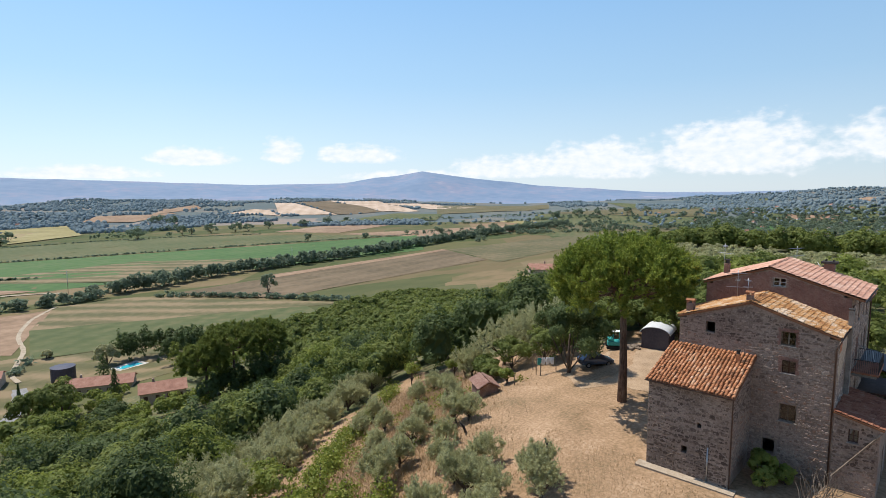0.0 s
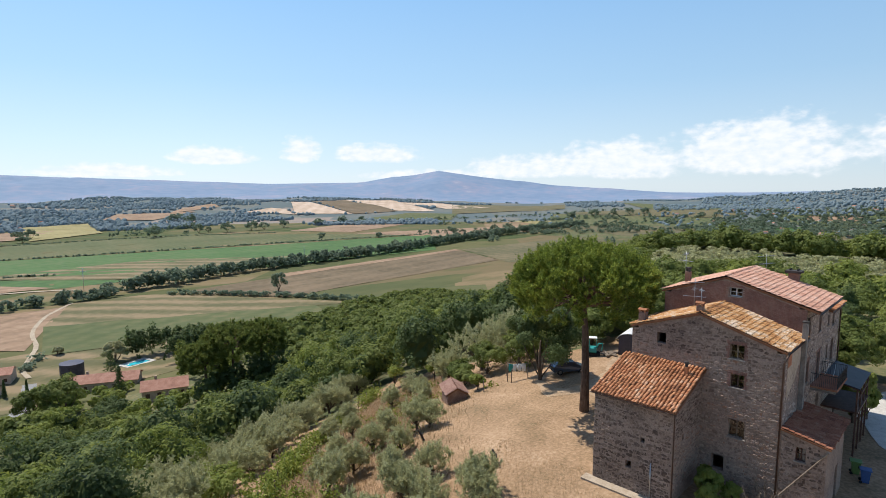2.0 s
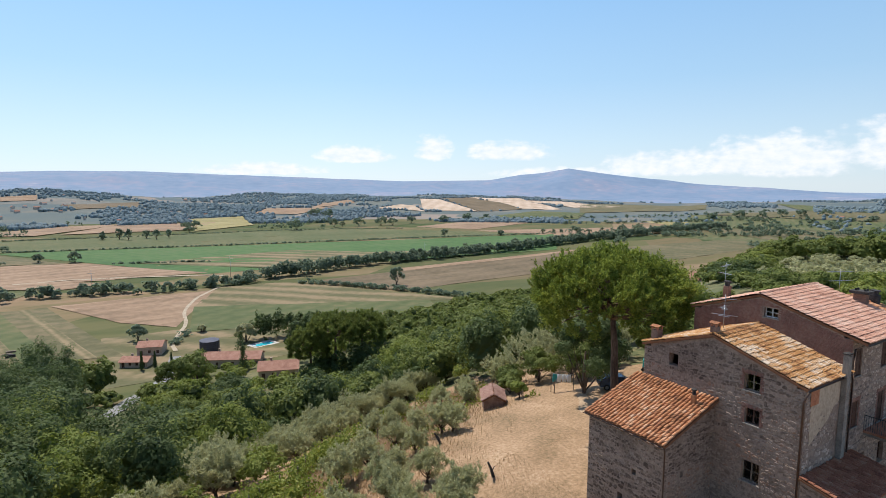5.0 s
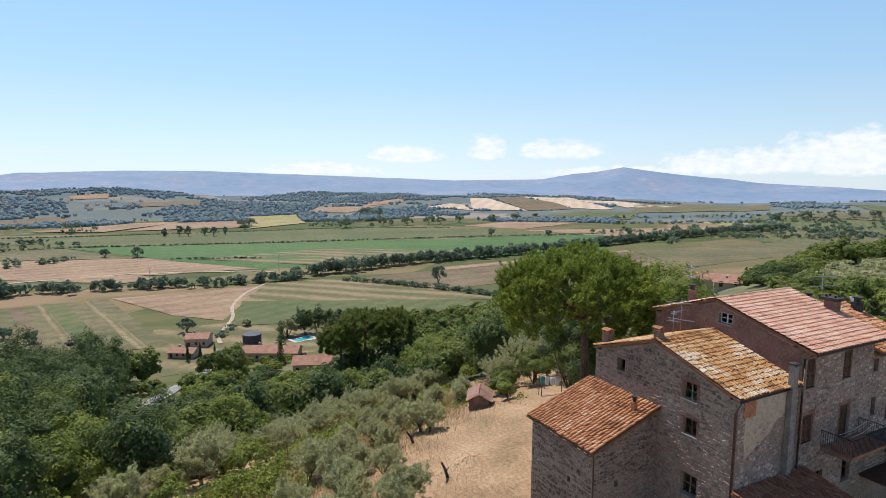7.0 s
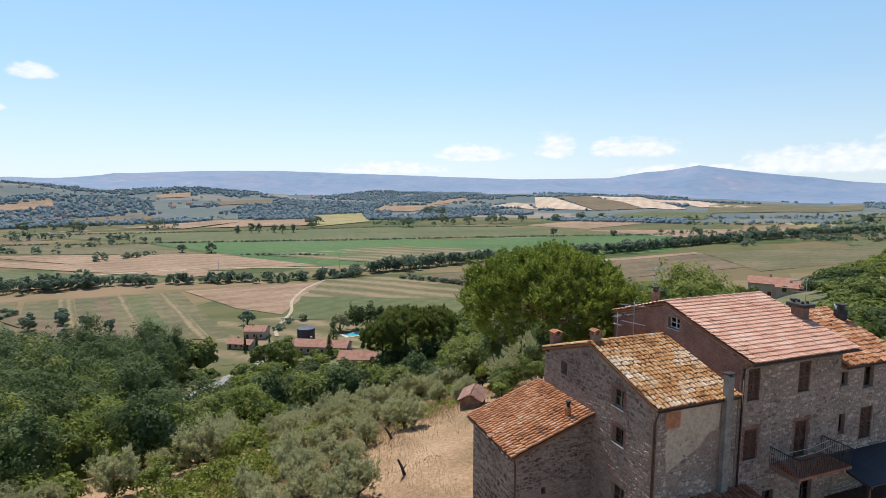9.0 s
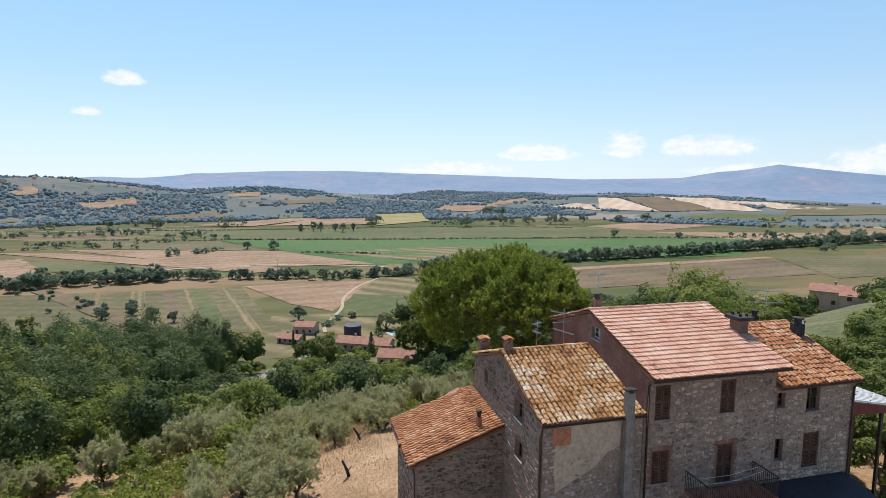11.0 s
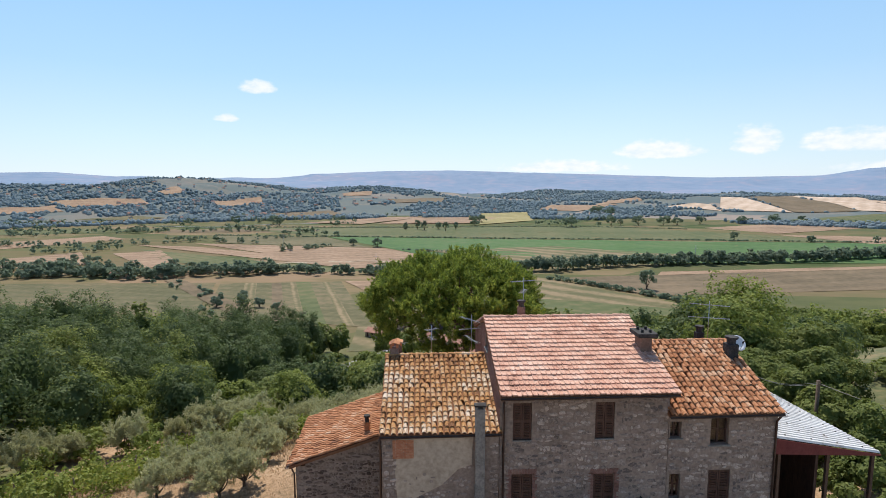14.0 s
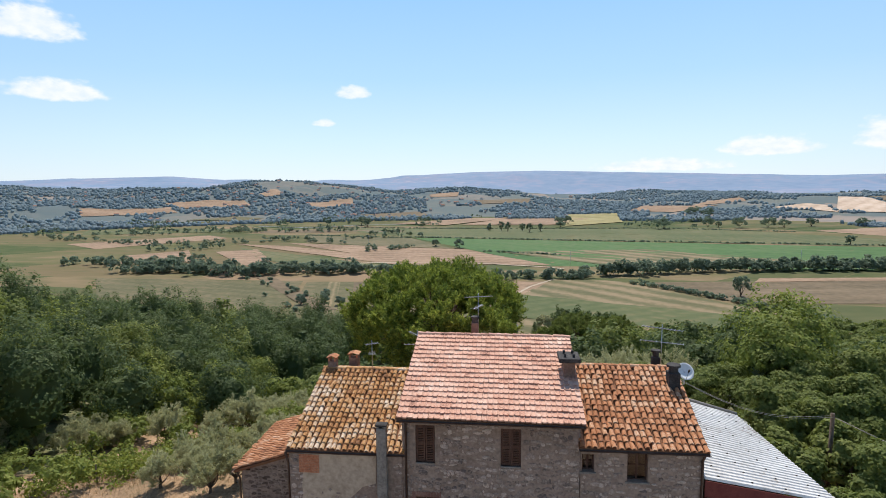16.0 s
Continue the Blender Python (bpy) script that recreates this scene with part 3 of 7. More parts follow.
def mesh_part(name, items, mat, parent, label="", smooth=False):
    vs, fs = join_lists(items)
    bm = bmesh.new()
    bv = [bm.verts.new(v) for v in vs]
    for q in fs:
        try:
            bm.faces.new([bv[i] for i in q])
        except ValueError:
            pass
    return part(name, bm, mat, parent, label, smooth)


def top_at(top, u):
    for (u0, z0), (u1, z1) in zip(top, top[1:]):
        if u0 <= u <= u1:
            return z0 + (z1 - z0) * (u - u0) / (u1 - u0)
    return top[-1][1]


def wall_panel(parent, axis, face, depth, top, zb, holes, mat, label=""):
    """A wall with openings through it. top: polyline of (u, z); holes: (u0, u1, z0, z1)."""
    cuts = sorted({u for u, _ in top} | {h[0] for h in holes} | {h[1] for h in holes})
    items = []
    for u0, u1 in zip(cuts, cuts[1:]):
        um = (u0 + u1) / 2
        inside = sorted([h for h in holes if h[0] <= um <= h[1]], key=lambda h: h[2])
        z = zb
        for h in inside:
            items.append(prism([(u0, z), (u1, z), (u1, h[2]), (u0, h[2])], axis, face, face + depth))
            z = h[3]
        items.append(prism([(u0, z), (u1, z), (u1, top_at(top, u1)), (u0, top_at(top, u0))], axis, face, face + depth))
    ob = mesh_part("wall", items, mat, parent, label)
    bm = bmesh.new()
    bm.from_mesh(ob.data)
    bmesh.ops.remove_doubles(bm, verts=bm.verts[:], dist=1e-4)
    bm.to_mesh(ob.data)
    bm.free()
    return ob


STONE_MESHES = []
for _k in range(10):
    _g = random.Random(40 + _k)
    _o = []
    for _j in range(6):
        _t = 2 * math.pi * (_j + 0.5 + _g.uniform(-0.2, 0.2)) / 6
        _e = 0.5 / max(abs(math.cos(_t)), abs(math.sin(_t))) ** 0.6 * _g.uniform(0.84, 1.0)
        _o.append((math.cos(_t) * _e, math.sin(_t) * _e))
    _i = [(a * _g.uniform(0.66, 0.84), c * _g.uniform(0.62, 0.84)) for a, c in _o]
    STONE_MESHES.append(([(a, 0, c) for a, c in _o] + [(a, 1, c) for a, c in _i],
                         [(6, 7, 8, 9, 10, 11)] + [(_j, (_j + 1) % 6, 6 + (_j + 1) % 6, 6 + _j) for _j in range(6)]))


def stone_wall(wall, axis, face, out, top, zb, holes, mat, near, limit=300, size=1.0, cover=1.0):
    """Rubble stones set in the mortar of one face. near(u, z) ranks them: the first ones become parts."""
    g = random.Random(int(abs(face) * 100) + len(holes))
    u_lo, u_hi = top[0][0], top[-1][0]
    stones = []
    z = zb
    while z < max(t[1] for t in top):
        h = g.uniform(0.12, 0.24) * size
        u = u_lo + g.uniform(0, 0.15)
        ph = g.uniform(0, 6.28)
        while u < u_hi - 0.05:
            w = min(g.choice((0.12, 0.17, 0.22, 0.27, 0.34, 0.46)) * size * g.uniform(0.9, 1.15), u_hi - u)
            hh = h * g.uniform(0.6, 1.4)
            cu, cz = u + w / 2, z + h / 2 + h * (0.4 * math.sin(u * 1.9 + ph) + g.gauss(0, 0.22))
            if cz + hh / 2 < min(top_at(top, u), top_at(top, u + w)) - 0.08 and g.random() < cover * 0.94 and \
                    not any(a - w / 2 - 0.04 < cu < b + w / 2 + 0.04 and c - hh / 2 - 0.04 < cz < d + hh / 2 + 0.06 for a, b, c, d in holes):
                stones.append((cu, cz, w - g.uniform(0.0, 0.03), hh - g.uniform(0.0, 0.025), g.uniform(0.008, 0.035), g.randrange(10), g.gauss(0, 7)))
            u += w
        z += h
    stones.sort(key=lambda s: near(s[0], s[1]))
    meshes = {}
    rest = []
    for i, (cu, cz, w, h, d, k, tilt) in enumerate(stones):
        flip = (out > 0) if axis == "x" else (out < 0)
        if axis == "x":
            m = Matrix.Translation((cu, face, cz)) @ Matrix.Rotation(radians(tilt), 4, "Y") @ Matrix.Diagonal((w, out * d, h, 1))
        else:
            m = Matrix.Translation((face, cu, cz)) @ Matrix.Rotation(radians(90), 4, "Z") @ Matrix.Rotation(radians(tilt), 4, "Y") @ Matrix.Diagonal((w, -out * d, h, 1))
        if i < limit:
            if k not in meshes:
                vs, fs = STONE_MESHES[k]
                me = bpy.data.meshes.new("stone")
                me.from_pydata(vs, [], fs if not flip else [q[::-1] for q in fs])
                me.materials.append(mat)
                meshes[k] = me
            ob = new("stone", meshes[k])
            ob.parent = wall
            ob.matrix_basis = m
        else:
            vs, fs = STONE_MESHES[k]
            rest.append(([m @ Vector(v) for v in vs], fs if not flip else [q[::-1] for q in fs]))
    if rest:
        vs, fs = join_lists(rest)
        ob = link_mesh("stonework", vs, fs, mat, wall)
        tagged(ob, kind="stuff")


def arc_tile(w, length, rise, th, seg=5, taper=0.85):
    """A curved cover tile along +y, from 0 to length, with thickness and a crisp edge at its near end."""
    ring = lambda y, s, lift, cut: [(-math.cos(math.pi * k / seg) * (w / 2 * s - cut), y, max(0.0, math.sin(math.pi * k / seg) * rise * s - cut) + lift) for k in range(seg + 1)]
    vs = ring(0, 1.0, 0.022, 0) + ring(length, taper, 0.0, 0) + ring(0, 1.0, 0.022, 0) + ring(0, 1.0, 0.022, th)
    n = seg + 1
    fs = [(k, k + 1, n + k + 1, n + k) for k in range(seg)] + [(2 * n + k + 1, 2 * n + k, 3 * n + k, 3 * n + k + 1) for k in range(seg)]
    return vs, fs


def flat_tile(w, length, th=0.022):
    """An interlocking tile: a broad pan and a rounded roll at one side."""
    prof = [(-0.5, 0.012), (-0.44, 0.05), (-0.32, 0.052), (-0.24, 0.012), (0.0, 0.006), (0.3, 0.008), (0.5, 0.012)]
    near = [(x * w, 0, z + th) for x, z in prof]
    vs = near + [(x * w, length, z) for x, z in prof] + near + [(x * w, 0, z - 0.01) for x, z in prof]
    n = len(prof)
    fs = [(k, k + 1, n + k + 1, n + k) for k in range(n - 1)] + [(2 * n + k + 1, 2 * n + k, 3 * n + k, 3 * n + k + 1) for k in range(n - 1)]
    return vs, fs


def roof_frame(p, u, v):
    """Pose of a slope: x along the eave, y up the slope, z off it."""
    u, v = Vector(u).normalized(), Vector(v).normalized()
    n = u.cross(v).normalized()
    v = n.cross(u)
    m = Matrix((u, v, n)).transposed().to_4x4()
    m.translation = p
    return m


def tile_roof(roof, p, u, v, width, length, pitch, exposure, shape, mat, limit=300, skip=None, seed=1):
    """Lay tiles course by course on a slope from the eave corner p; the first ones are parts, the rest joined."""
    g = random.Random(seed)
    base = roof_frame(p, u, v)
    cols, rows = int(width / pitch), int(length / exposure)
    pitch, exposure = width / cols, length / rows
    vs, fs = shape
    me = bpy.data.meshes.new("roof_tile")
    me.from_pydata(vs, [], fs)
    me.materials.append(mat)
    for q in me.polygons:
        q.use_smooth = True
    rest, n = [], 0
    for r in range(rows):
        for c in range(cols):
            if skip and skip((c + 0.5) * pitch, (r + 0.5) * exposure):
                continue
            m = base @ Matrix.Translation(((c + 0.5) * pitch + g.gauss(0, 0.006 if shape is FLAT else 0.014), r * exposure + g.gauss(0, 0.012 if shape is FLAT else 0.03), 0.05 + g.uniform(0, 0.02))) @ \
                Matrix.Rotation(g.gauss(0, 0.02 if shape is FLAT else 0.05), 4, "Z") @ Matrix.Rotation(g.gauss(0, 0.012), 4, "Y") @ Matrix.Rotation((-0.03 if shape is FLAT else -0.05) + g.gauss(0, 0.012), 4, "X")
            if n < limit:
                ob = new("roof_tile", me)
                ob.parent = roof
                ob.matrix_basis = m
            else:
                rest.append(([m @ Vector(w) for w in vs], fs))
            n += 1
    if rest:
        a, b = join_lists(rest)
        ob = link_mesh("roof_tiling", a, b, mat, roof, smooth=True)
        tagged(ob, kind="stuff")


def slab(parent, name, corners, th, mat, label=""):
    c = [Vector(q) for q in corners]
    n = (c[1] - c[0]).cross(c[3] - c[0]).normalized()
    vs = c + [q - n * th for q in c]
    return mesh_part(name, [(vs, [(0, 1, 2, 3), (7, 6, 5, 4), (0, 4, 5, 1), (1, 5, 6, 2), (2, 6, 7, 3), (3, 7, 4, 0)])], mat, parent, label)


def ridge_row(parent, a, b, mat, pitch=0.4, w=0.26, seed=3):
    g = random.Random(seed)
    a, b = Vector(a), Vector(b)
    n = max(1, int((b - a).length / pitch))
    items = []
    tile = arc_tile(w, pitch * 1.12, 0.12, 0.02)
    d = (b - a).normalized()
    m0 = roof_frame(a, d.cross(Vector((0, 0, 1))), d)
    for i in range(n):
        m = m0 @ Matrix.Translation((g.gauss(0, 0.008), i * (b - a).length / n, g.uniform(0, 0.015))) @ Matrix.Rotation(g.gauss(0, 0.03), 4, "Z")
        items.append(([m @ Vector(v) for v in tile[0]], tile[1]))
    vs, fs = join_lists(items)
    return tagged(link_mesh("ridge_tiles", vs, fs, mat, parent, smooth=True), kind="stuff")


def shutters(parent, axis, face, out, u0, u1, z0, z1, mat, frame_mat):
    """A window with two closed louvred shutters in its opening."""
    def b(name, a0, a1, c0, c1, d0, d1, m, par):
        lo, hi = sorted((face + out * d0, face + out * d1))
        return box(name, a0, a1, lo, hi, c0, c1, m, par) if axis == "x" else box(name, lo, hi, a0, a1, c0, c1, m, par)
    w = b("window", u0, u1, z0 - 0.06, z0, -0.2, 0.06, frame_mat, parent)
    w["label"] = "shuttered window with a stone sill"
    mid = (u0 + u1) / 2
    for a0, a1 in ((u0 + 0.02, mid - 0.01), (mid + 0.01, u1 - 0.02)):
        items = []
        lo, hi = sorted((face - out * 0.10, face - out * 0.05))
        for uu0, uu1, zz0, zz1 in ((a0, a0 + 0.07, z0, z1), (a1 - 0.07, a1, z0, z1), (a0 + 0.07, a1 - 0.07, z0, z0 + 0.1), (a0 + 0.07, a1 - 0.07, z1 - 0.1, z1),
                                   (a0 + 0.07, a1 - 0.07, (z0 + z1) / 2 - 0.05, (z0 + z1) / 2 + 0.05)):
            items.append(prism([(uu0, zz0), (uu1, zz0), (uu1, zz1), (uu0, zz1)], axis, lo, hi))
        n = int((z1 - z0 - 0.2) / 0.075)
        for i in range(n):
            z = z0 + 0.1 + (z1 - z0 - 0.2) * (i + 0.5) / n
            items.append(prism([(a0 + 0.07, z - 0.02), (a1 - 0.07, z - 0.02), (a1 - 0.07, z + 0.028), (a0 + 0.07, z + 0.028)], axis, lo + 0.012, hi - 0.012))
        mesh_part("shutter", items, mat, w)


def casement(parent, axis, face, out, u0, u1, z0, z1, frame_mat, sill=True, label="wooden casement window with small panes"):
    """A glazed window set back in its opening."""
    lo, hi = sorted((face - out * 0.26, face - out * 0.2))
    fr = 0.06
    mid = (u0 + u1) / 2
    items = [prism([(a0, c0), (a1, c0), (a1, c1), (a0, c1)], axis, lo, hi) for a0, a1, c0, c1 in
             ((u0, u0 + fr, z0, z1), (u1 - fr, u1, z0, z1), (u0 + fr, u1 - fr, z0, z0 + fr), (u0 + fr, u1 - fr, z1 - fr, z1), (mid - 0.04, mid + 0.04, z0 + fr, z1 - fr),
              (u0 + fr, mid - 0.04, (z0 + z1) / 2 - 0.02, (z0 + z1) / 2 + 0.02), (mid + 0.04, u1 - fr, (z0 + z1) / 2 - 0.02, (z0 + z1) / 2 + 0.02))]
    w = mesh_part("window", items, frame_mat, parent, label)
    c = (lo + hi) / 2
    for a0, a1 in ((u0 + fr, mid - 0.04), (mid + 0.04, u1 - fr)):
        mesh_part("pane", [prism([(a0, z0 + fr), (a1, z0 + fr), (a1, z1 - fr), (a0, z1 - fr)], axis, c - 0.004, c + 0.004)], M_GLASS, w)
    if sill:
        a, b = sorted((face - out * 0.2, face + out * 0.07))
        mesh_part("sill", [prism([(u0 - 0.08, z0 - 0.07), (u1 + 0.08, z0 - 0.07), (u1 + 0.08, z0 - 0.004), (u0 - 0.08, z0 - 0.004)], axis, a, b)], M_SILL, w)
    return w


def brick_surround(parent, axis, face, out, u0, u1, z0, z1, mat):
    """A frame of brick headers round an opening, each brick apart."""
    g = random.Random(int(u0 * 100))
    a, b = sorted((face - out * 0.02, face + out * 0.022))
    items = []
    z = z0
    while z < z1:
        for s in (0, 1):
            w = g.choice((0.12, 0.22))
            q0, q1 = (u0 - w, u0 - 0.004) if s == 0 else (u1 + 0.004, u1 + w)
            items.append(prism([(q0, z + 0.006), (q1, z + 0.006), (q1, z + 0.058), (q0, z + 0.058)], axis, a, b))
        z += 0.066
    u = u0 - 0.15
    while u < u1 + 0.15:
        items.append(prism([(u + 0.005, z1 + 0.01), (u + 0.06, z1 + 0.01), (u + 0.06, z1 + 0.24 + g.uniform(-0.02, 0.02)), (u + 0.005, z1 + 0.24)], axis, a, b))
        u += 0.066
    ob = mesh_part("brick_surround", items, mat, parent)
    return tagged(ob, kind="stuff")


def pipe(parent, name, path, r, mat, sides=8):
    vs, fs = tube_verts(path, [r] * len(path), sides)
    return link_mesh(name, vs, fs, mat, parent, smooth=True)


def brick_material():
    m = material("red_brick", [(0.16, 0.085, 0.065), (0.24, 0.125, 0.095), (0.31, 0.19, 0.145)], 1.0, fine=9, bump=0.3)
    return m


def corrugated_material():
    return material("weathered_steel_sheet", [(0.3, 0.24, 0.19), (0.5, 0.48, 0.455), (0.57, 0.555, 0.535), (0.64, 0.625, 0.6)], 0.6, fine=8, rough=0.75, metal=0.0, bump=0.05, spec=0.12, contrast=(0.3, 0.6))


def tile_material(name, cols, contrast=(0.28, 0.72), fine=9, vary=0.14):
    """Clay tile: noise patches, and a colour of its own for each tile."""
    m = material(name, cols, 0.9, fine=fine, bump=0.35, rough=0.85, obj_random=vary, contrast=contrast)
    nt = m.node_tree
    ramp = next(n for n in nt.nodes if n.type == "VALTORGB")
    link = ramp.inputs[0].links[0]
    src = link.from_socket
    geo = nt.nodes.new("ShaderNodeNewGeometry")
    ma = nt.nodes.new("ShaderNodeMath")
    ma.operation = "MULTIPLY_ADD"
    nt.links.new(geo.outputs["Random Per Island"], ma.inputs[0])
    ma.inputs[1].default_value = vary
    ad = nt.nodes.new("ShaderNodeMath")
    nt.links.new(src, ma.inputs[2])
    nt.links.new(ma.outputs[0], ad.inputs[0])
    ad.inputs[1].default_value = -vary / 2
    nt.links.new(ad.outputs[0], ramp.inputs[0])
    return m


M_GLASS = bpy.data.materials.new("window_glass")
M_GLASS.use_nodes = True
_b = M_GLASS.node_tree.nodes["Principled BSDF"]
_b.inputs["Roughness"].default_value, _b.inputs["Transmission Weight"].default_value, _b.inputs["IOR"].default_value = 0.03, 1.0, 1.45
M_SILL = material("grey_sandstone", [(0.16, 0.14, 0.12), (0.24, 0.215, 0.185), (0.31, 0.28, 0.24)], 2.0)
M_STONE = tile_material("rubble_stone", [(0.14, 0.11, 0.095), (0.27, 0.21, 0.17), (0.37, 0.29, 0.235), (0.54, 0.44, 0.36), (0.43, 0.27, 0.195)], (0.26, 0.74), 12, 0.26)
# darker stone mix for the wing's west gable, the annex and the lean-to
M_STONE_DARK = tile_material("darker_rubble_stone", [(0.085, 0.06, 0.046), (0.155, 0.112, 0.086), (0.215, 0.157, 0.12), (0.36, 0.28, 0.22), (0.26, 0.15, 0.1)], (0.24, 0.76), 12, 0.3)
M_PLASTER = material("old_lime_plaster", [(0.34, 0.265, 0.19), (0.47, 0.375, 0.275), (0.56, 0.46, 0.345)], 0.5, fine=12, bump=0.3)
M_BRICK = brick_material()
M_ORANGE_BRICK = material("orange_brick", [(0.32, 0.12, 0.06), (0.46, 0.19, 0.1), (0.52, 0.26, 0.15)], 2.0, fine=6)
M_WOOD_BROWN = material("brown_painted_wood", [(0.05, 0.026, 0.018), (0.085, 0.043, 0.03), (0.12, 0.065, 0.045)], 3.0, rough=0.6, bump=0.2, stretch=(1, 1, 0.2))
M_WOOD_OLD = material("grey_old_wood", [(0.12, 0.09, 0.065), (0.2, 0.155, 0.115), (0.29, 0.235, 0.18)], 4.0, bump=0.5, stretch=(1, 1, 0.2))
M_COPPER = material("brown_gutter_metal", [(0.07, 0.045, 0.035), (0.12, 0.08, 0.06)], 3.0, rough=0.5, metal=0.5, bump=0)
M_DARK = material("sooty_cement", [(0.025, 0.023, 0.022), (0.05, 0.046, 0.043), (0.09, 0.082, 0.075)], 3.0, bump=0.4)
M_STEEL = material("galvanised_steel", [(0.35, 0.35, 0.35), (0.5, 0.5, 0.5)], 3.0, rough=0.4, metal=0.9, bump=0)
M_WHITE = material("white_paint", [(0.68, 0.68, 0.66), (0.8, 0.8, 0.79)], 2.0, rough=0.5, bump=0)
M_SHEET = corrugated_material()
M_TILE_OLD = tile_material("lichened_clay_tile", [(0.15, 0.07, 0.035), (0.36, 0.16, 0.055), (0.48, 0.25, 0.09), (0.42, 0.28, 0.17), (0.62, 0.5, 0.38)], (0.38, 0.62), 26, 0.1)
M_TILE_RED = tile_material("orange_clay_tile", [(0.16, 0.075, 0.042), (0.35, 0.145, 0.065), (0.48, 0.22, 0.105), (0.58, 0.4, 0.27)], (0.3, 0.7), 22, 0.2)
M_TILE_RUST = tile_material("rust_brown_tile", [(0.14, 0.055, 0.035), (0.24, 0.09, 0.05), (0.31, 0.13, 0.075), (0.36, 0.2, 0.13)], (0.3, 0.7), 16, 0.2)
M_TILE_NEW = tile_material("pink_clay_tile", [(0.16, 0.085, 0.06), (0.5, 0.26, 0.18), (0.58, 0.34, 0.245), (0.63, 0.4, 0.3), (0.7, 0.52, 0.42)], (0.3, 0.7), 18, 0.13)
M_BRICK_DULL = material("dull_old_brick", [(0.14, 0.085, 0.065), (0.22, 0.135, 0.1), (0.3, 0.21, 0.16)], 1.5, fine=9)
M_TILE_DULL = tile_material("bleached_clay_tile", [(0.24, 0.13, 0.1), (0.36, 0.21, 0.16), (0.45, 0.3, 0.24)])
M_WHITE_DULL = material("dirty_white", [(0.5, 0.5, 0.48), (0.62, 0.62, 0.6)], 2.0, rough=0.6, bump=0)
M_AWNING = material("navy_roof_sheet", [(0.02, 0.022, 0.03), (0.035, 0.038, 0.05)], 1.0, rough=0.5, bump=0.05)
M_CONCRETE = material("pale_concrete", [(0.36, 0.33, 0.29), (0.48, 0.45, 0.4), (0.55, 0.52, 0.47)], 1.5)

M_SANDY = material("dusty_cement", [(0.3, 0.23, 0.16), (0.38, 0.3, 0.22), (0.45, 0.37, 0.28)], 1.5)
COVER = arc_tile(0.212, 0.4, 0.09, 0.022)
FLAT = flat_tile(0.228, 0.4, 0.05)
GB = -6.4      # foot of the walls, under the ground


def block(name, label, x0, x1, yf, yb, eave, ridge, back, fholes, wholes, roofm, stone, seed, tile, pitch, exposure, west=True, mortar=None, overhang=0.1, east=True):
    """A gabled block. eave, ridge, back: (y, z) of the roof; fholes: openings of the front, wholes: of the west gable."""
    h = thing(name, (0, 0, 0), label, "house", "blocks of the old farmhouse")
    mortar = mortar or M_MORTAR
    zf = eave[1] + (yf - eave[0]) * (ridge[1] - eave[1]) / (ridge[0] - eave[0]) - 0.16
    zk = back[1] + (yb - back[0]) * (ridge[1] - back[1]) / (ridge[0] - back[0]) - 0.16
    zr = ridge[1] - 0.17
    front = wall_panel(h, "x", yf, 0.5, [(x0, zf), (x1, zf)], GB, fholes, mortar)
    gtop = [(yf + 0.5, zf + 0.5 * (zr - zf) / (ridge[0] - yf)), (ridge[0], zr), (yb - 0.5, zk + 0.5 * (zr - zk) / (yb - ridge[0]))]
    gfull = [(yf, zf), (ridge[0], zr), (yb, zk)]
    side = wall_panel(h, "y", x0, 0.5, gtop, GB, wholes, mortar)
    if east:
        wall_panel(h, "y", x1 - 0.5, 0.5, gtop, GB, [], mortar)
    wall_panel(h, "x", yb - 0.5, 0.5, [(x0, zk), (x1, zk)], GB, [], mortar)
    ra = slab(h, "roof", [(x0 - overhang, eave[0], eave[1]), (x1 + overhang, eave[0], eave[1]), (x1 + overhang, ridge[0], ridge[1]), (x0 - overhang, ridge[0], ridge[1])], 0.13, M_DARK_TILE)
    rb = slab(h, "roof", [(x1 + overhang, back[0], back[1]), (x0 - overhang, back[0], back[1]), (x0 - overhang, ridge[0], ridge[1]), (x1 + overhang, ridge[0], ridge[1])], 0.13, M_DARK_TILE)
    w = x1 - x0 + 2 * overhang
    ls = math.hypot(ridge[0] - eave[0], ridge[1] - eave[1])
    tile_roof(ra, (x0 - overhang, eave[0] - 0.05, eave[1]), (1, 0, 0), (0, ridge[0] - eave[0], ridge[1] - eave[1]), w, ls, pitch, exposure, tile, roofm, seed=seed)
    lb = math.hypot(back[0] - ridge[0], ridge[1] - back[1])
    tile_roof(rb, (x1 + overhang, back[0] + 0.05, back[1]), (-1, 0, 0), (0, ridge[0] - back[0], ridge[1] - back[1]), w, lb, pitch, exposure, tile, roofm, limit=0, seed=seed + 9)
    ridge_row(ra, (x0 - overhang, ridge[0], ridge[1] + 0.03), (x1 + overhang, ridge[0], ridge[1] + 0.03), roofm, seed=seed)
    # gutter under the front eave
    vs, fs = arc_tile(0.15, w, 0.07, 0.01, 6, 1.0)
    m = Matrix.Translation((x0 - overhang, eave[0] - 0.07, eave[1] - 0.03)) @ Matrix.Rotation(radians(-90), 4, "Z") @ Matrix.Rotation(radians(180), 4, "Y")
    link_mesh("gutter", [m @ Vector(v) for v in vs], fs, M_COPPER, h, smooth=True)
    return h, front, side, gfull, zf, ra


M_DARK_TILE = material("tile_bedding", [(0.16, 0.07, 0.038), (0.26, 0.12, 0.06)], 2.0)

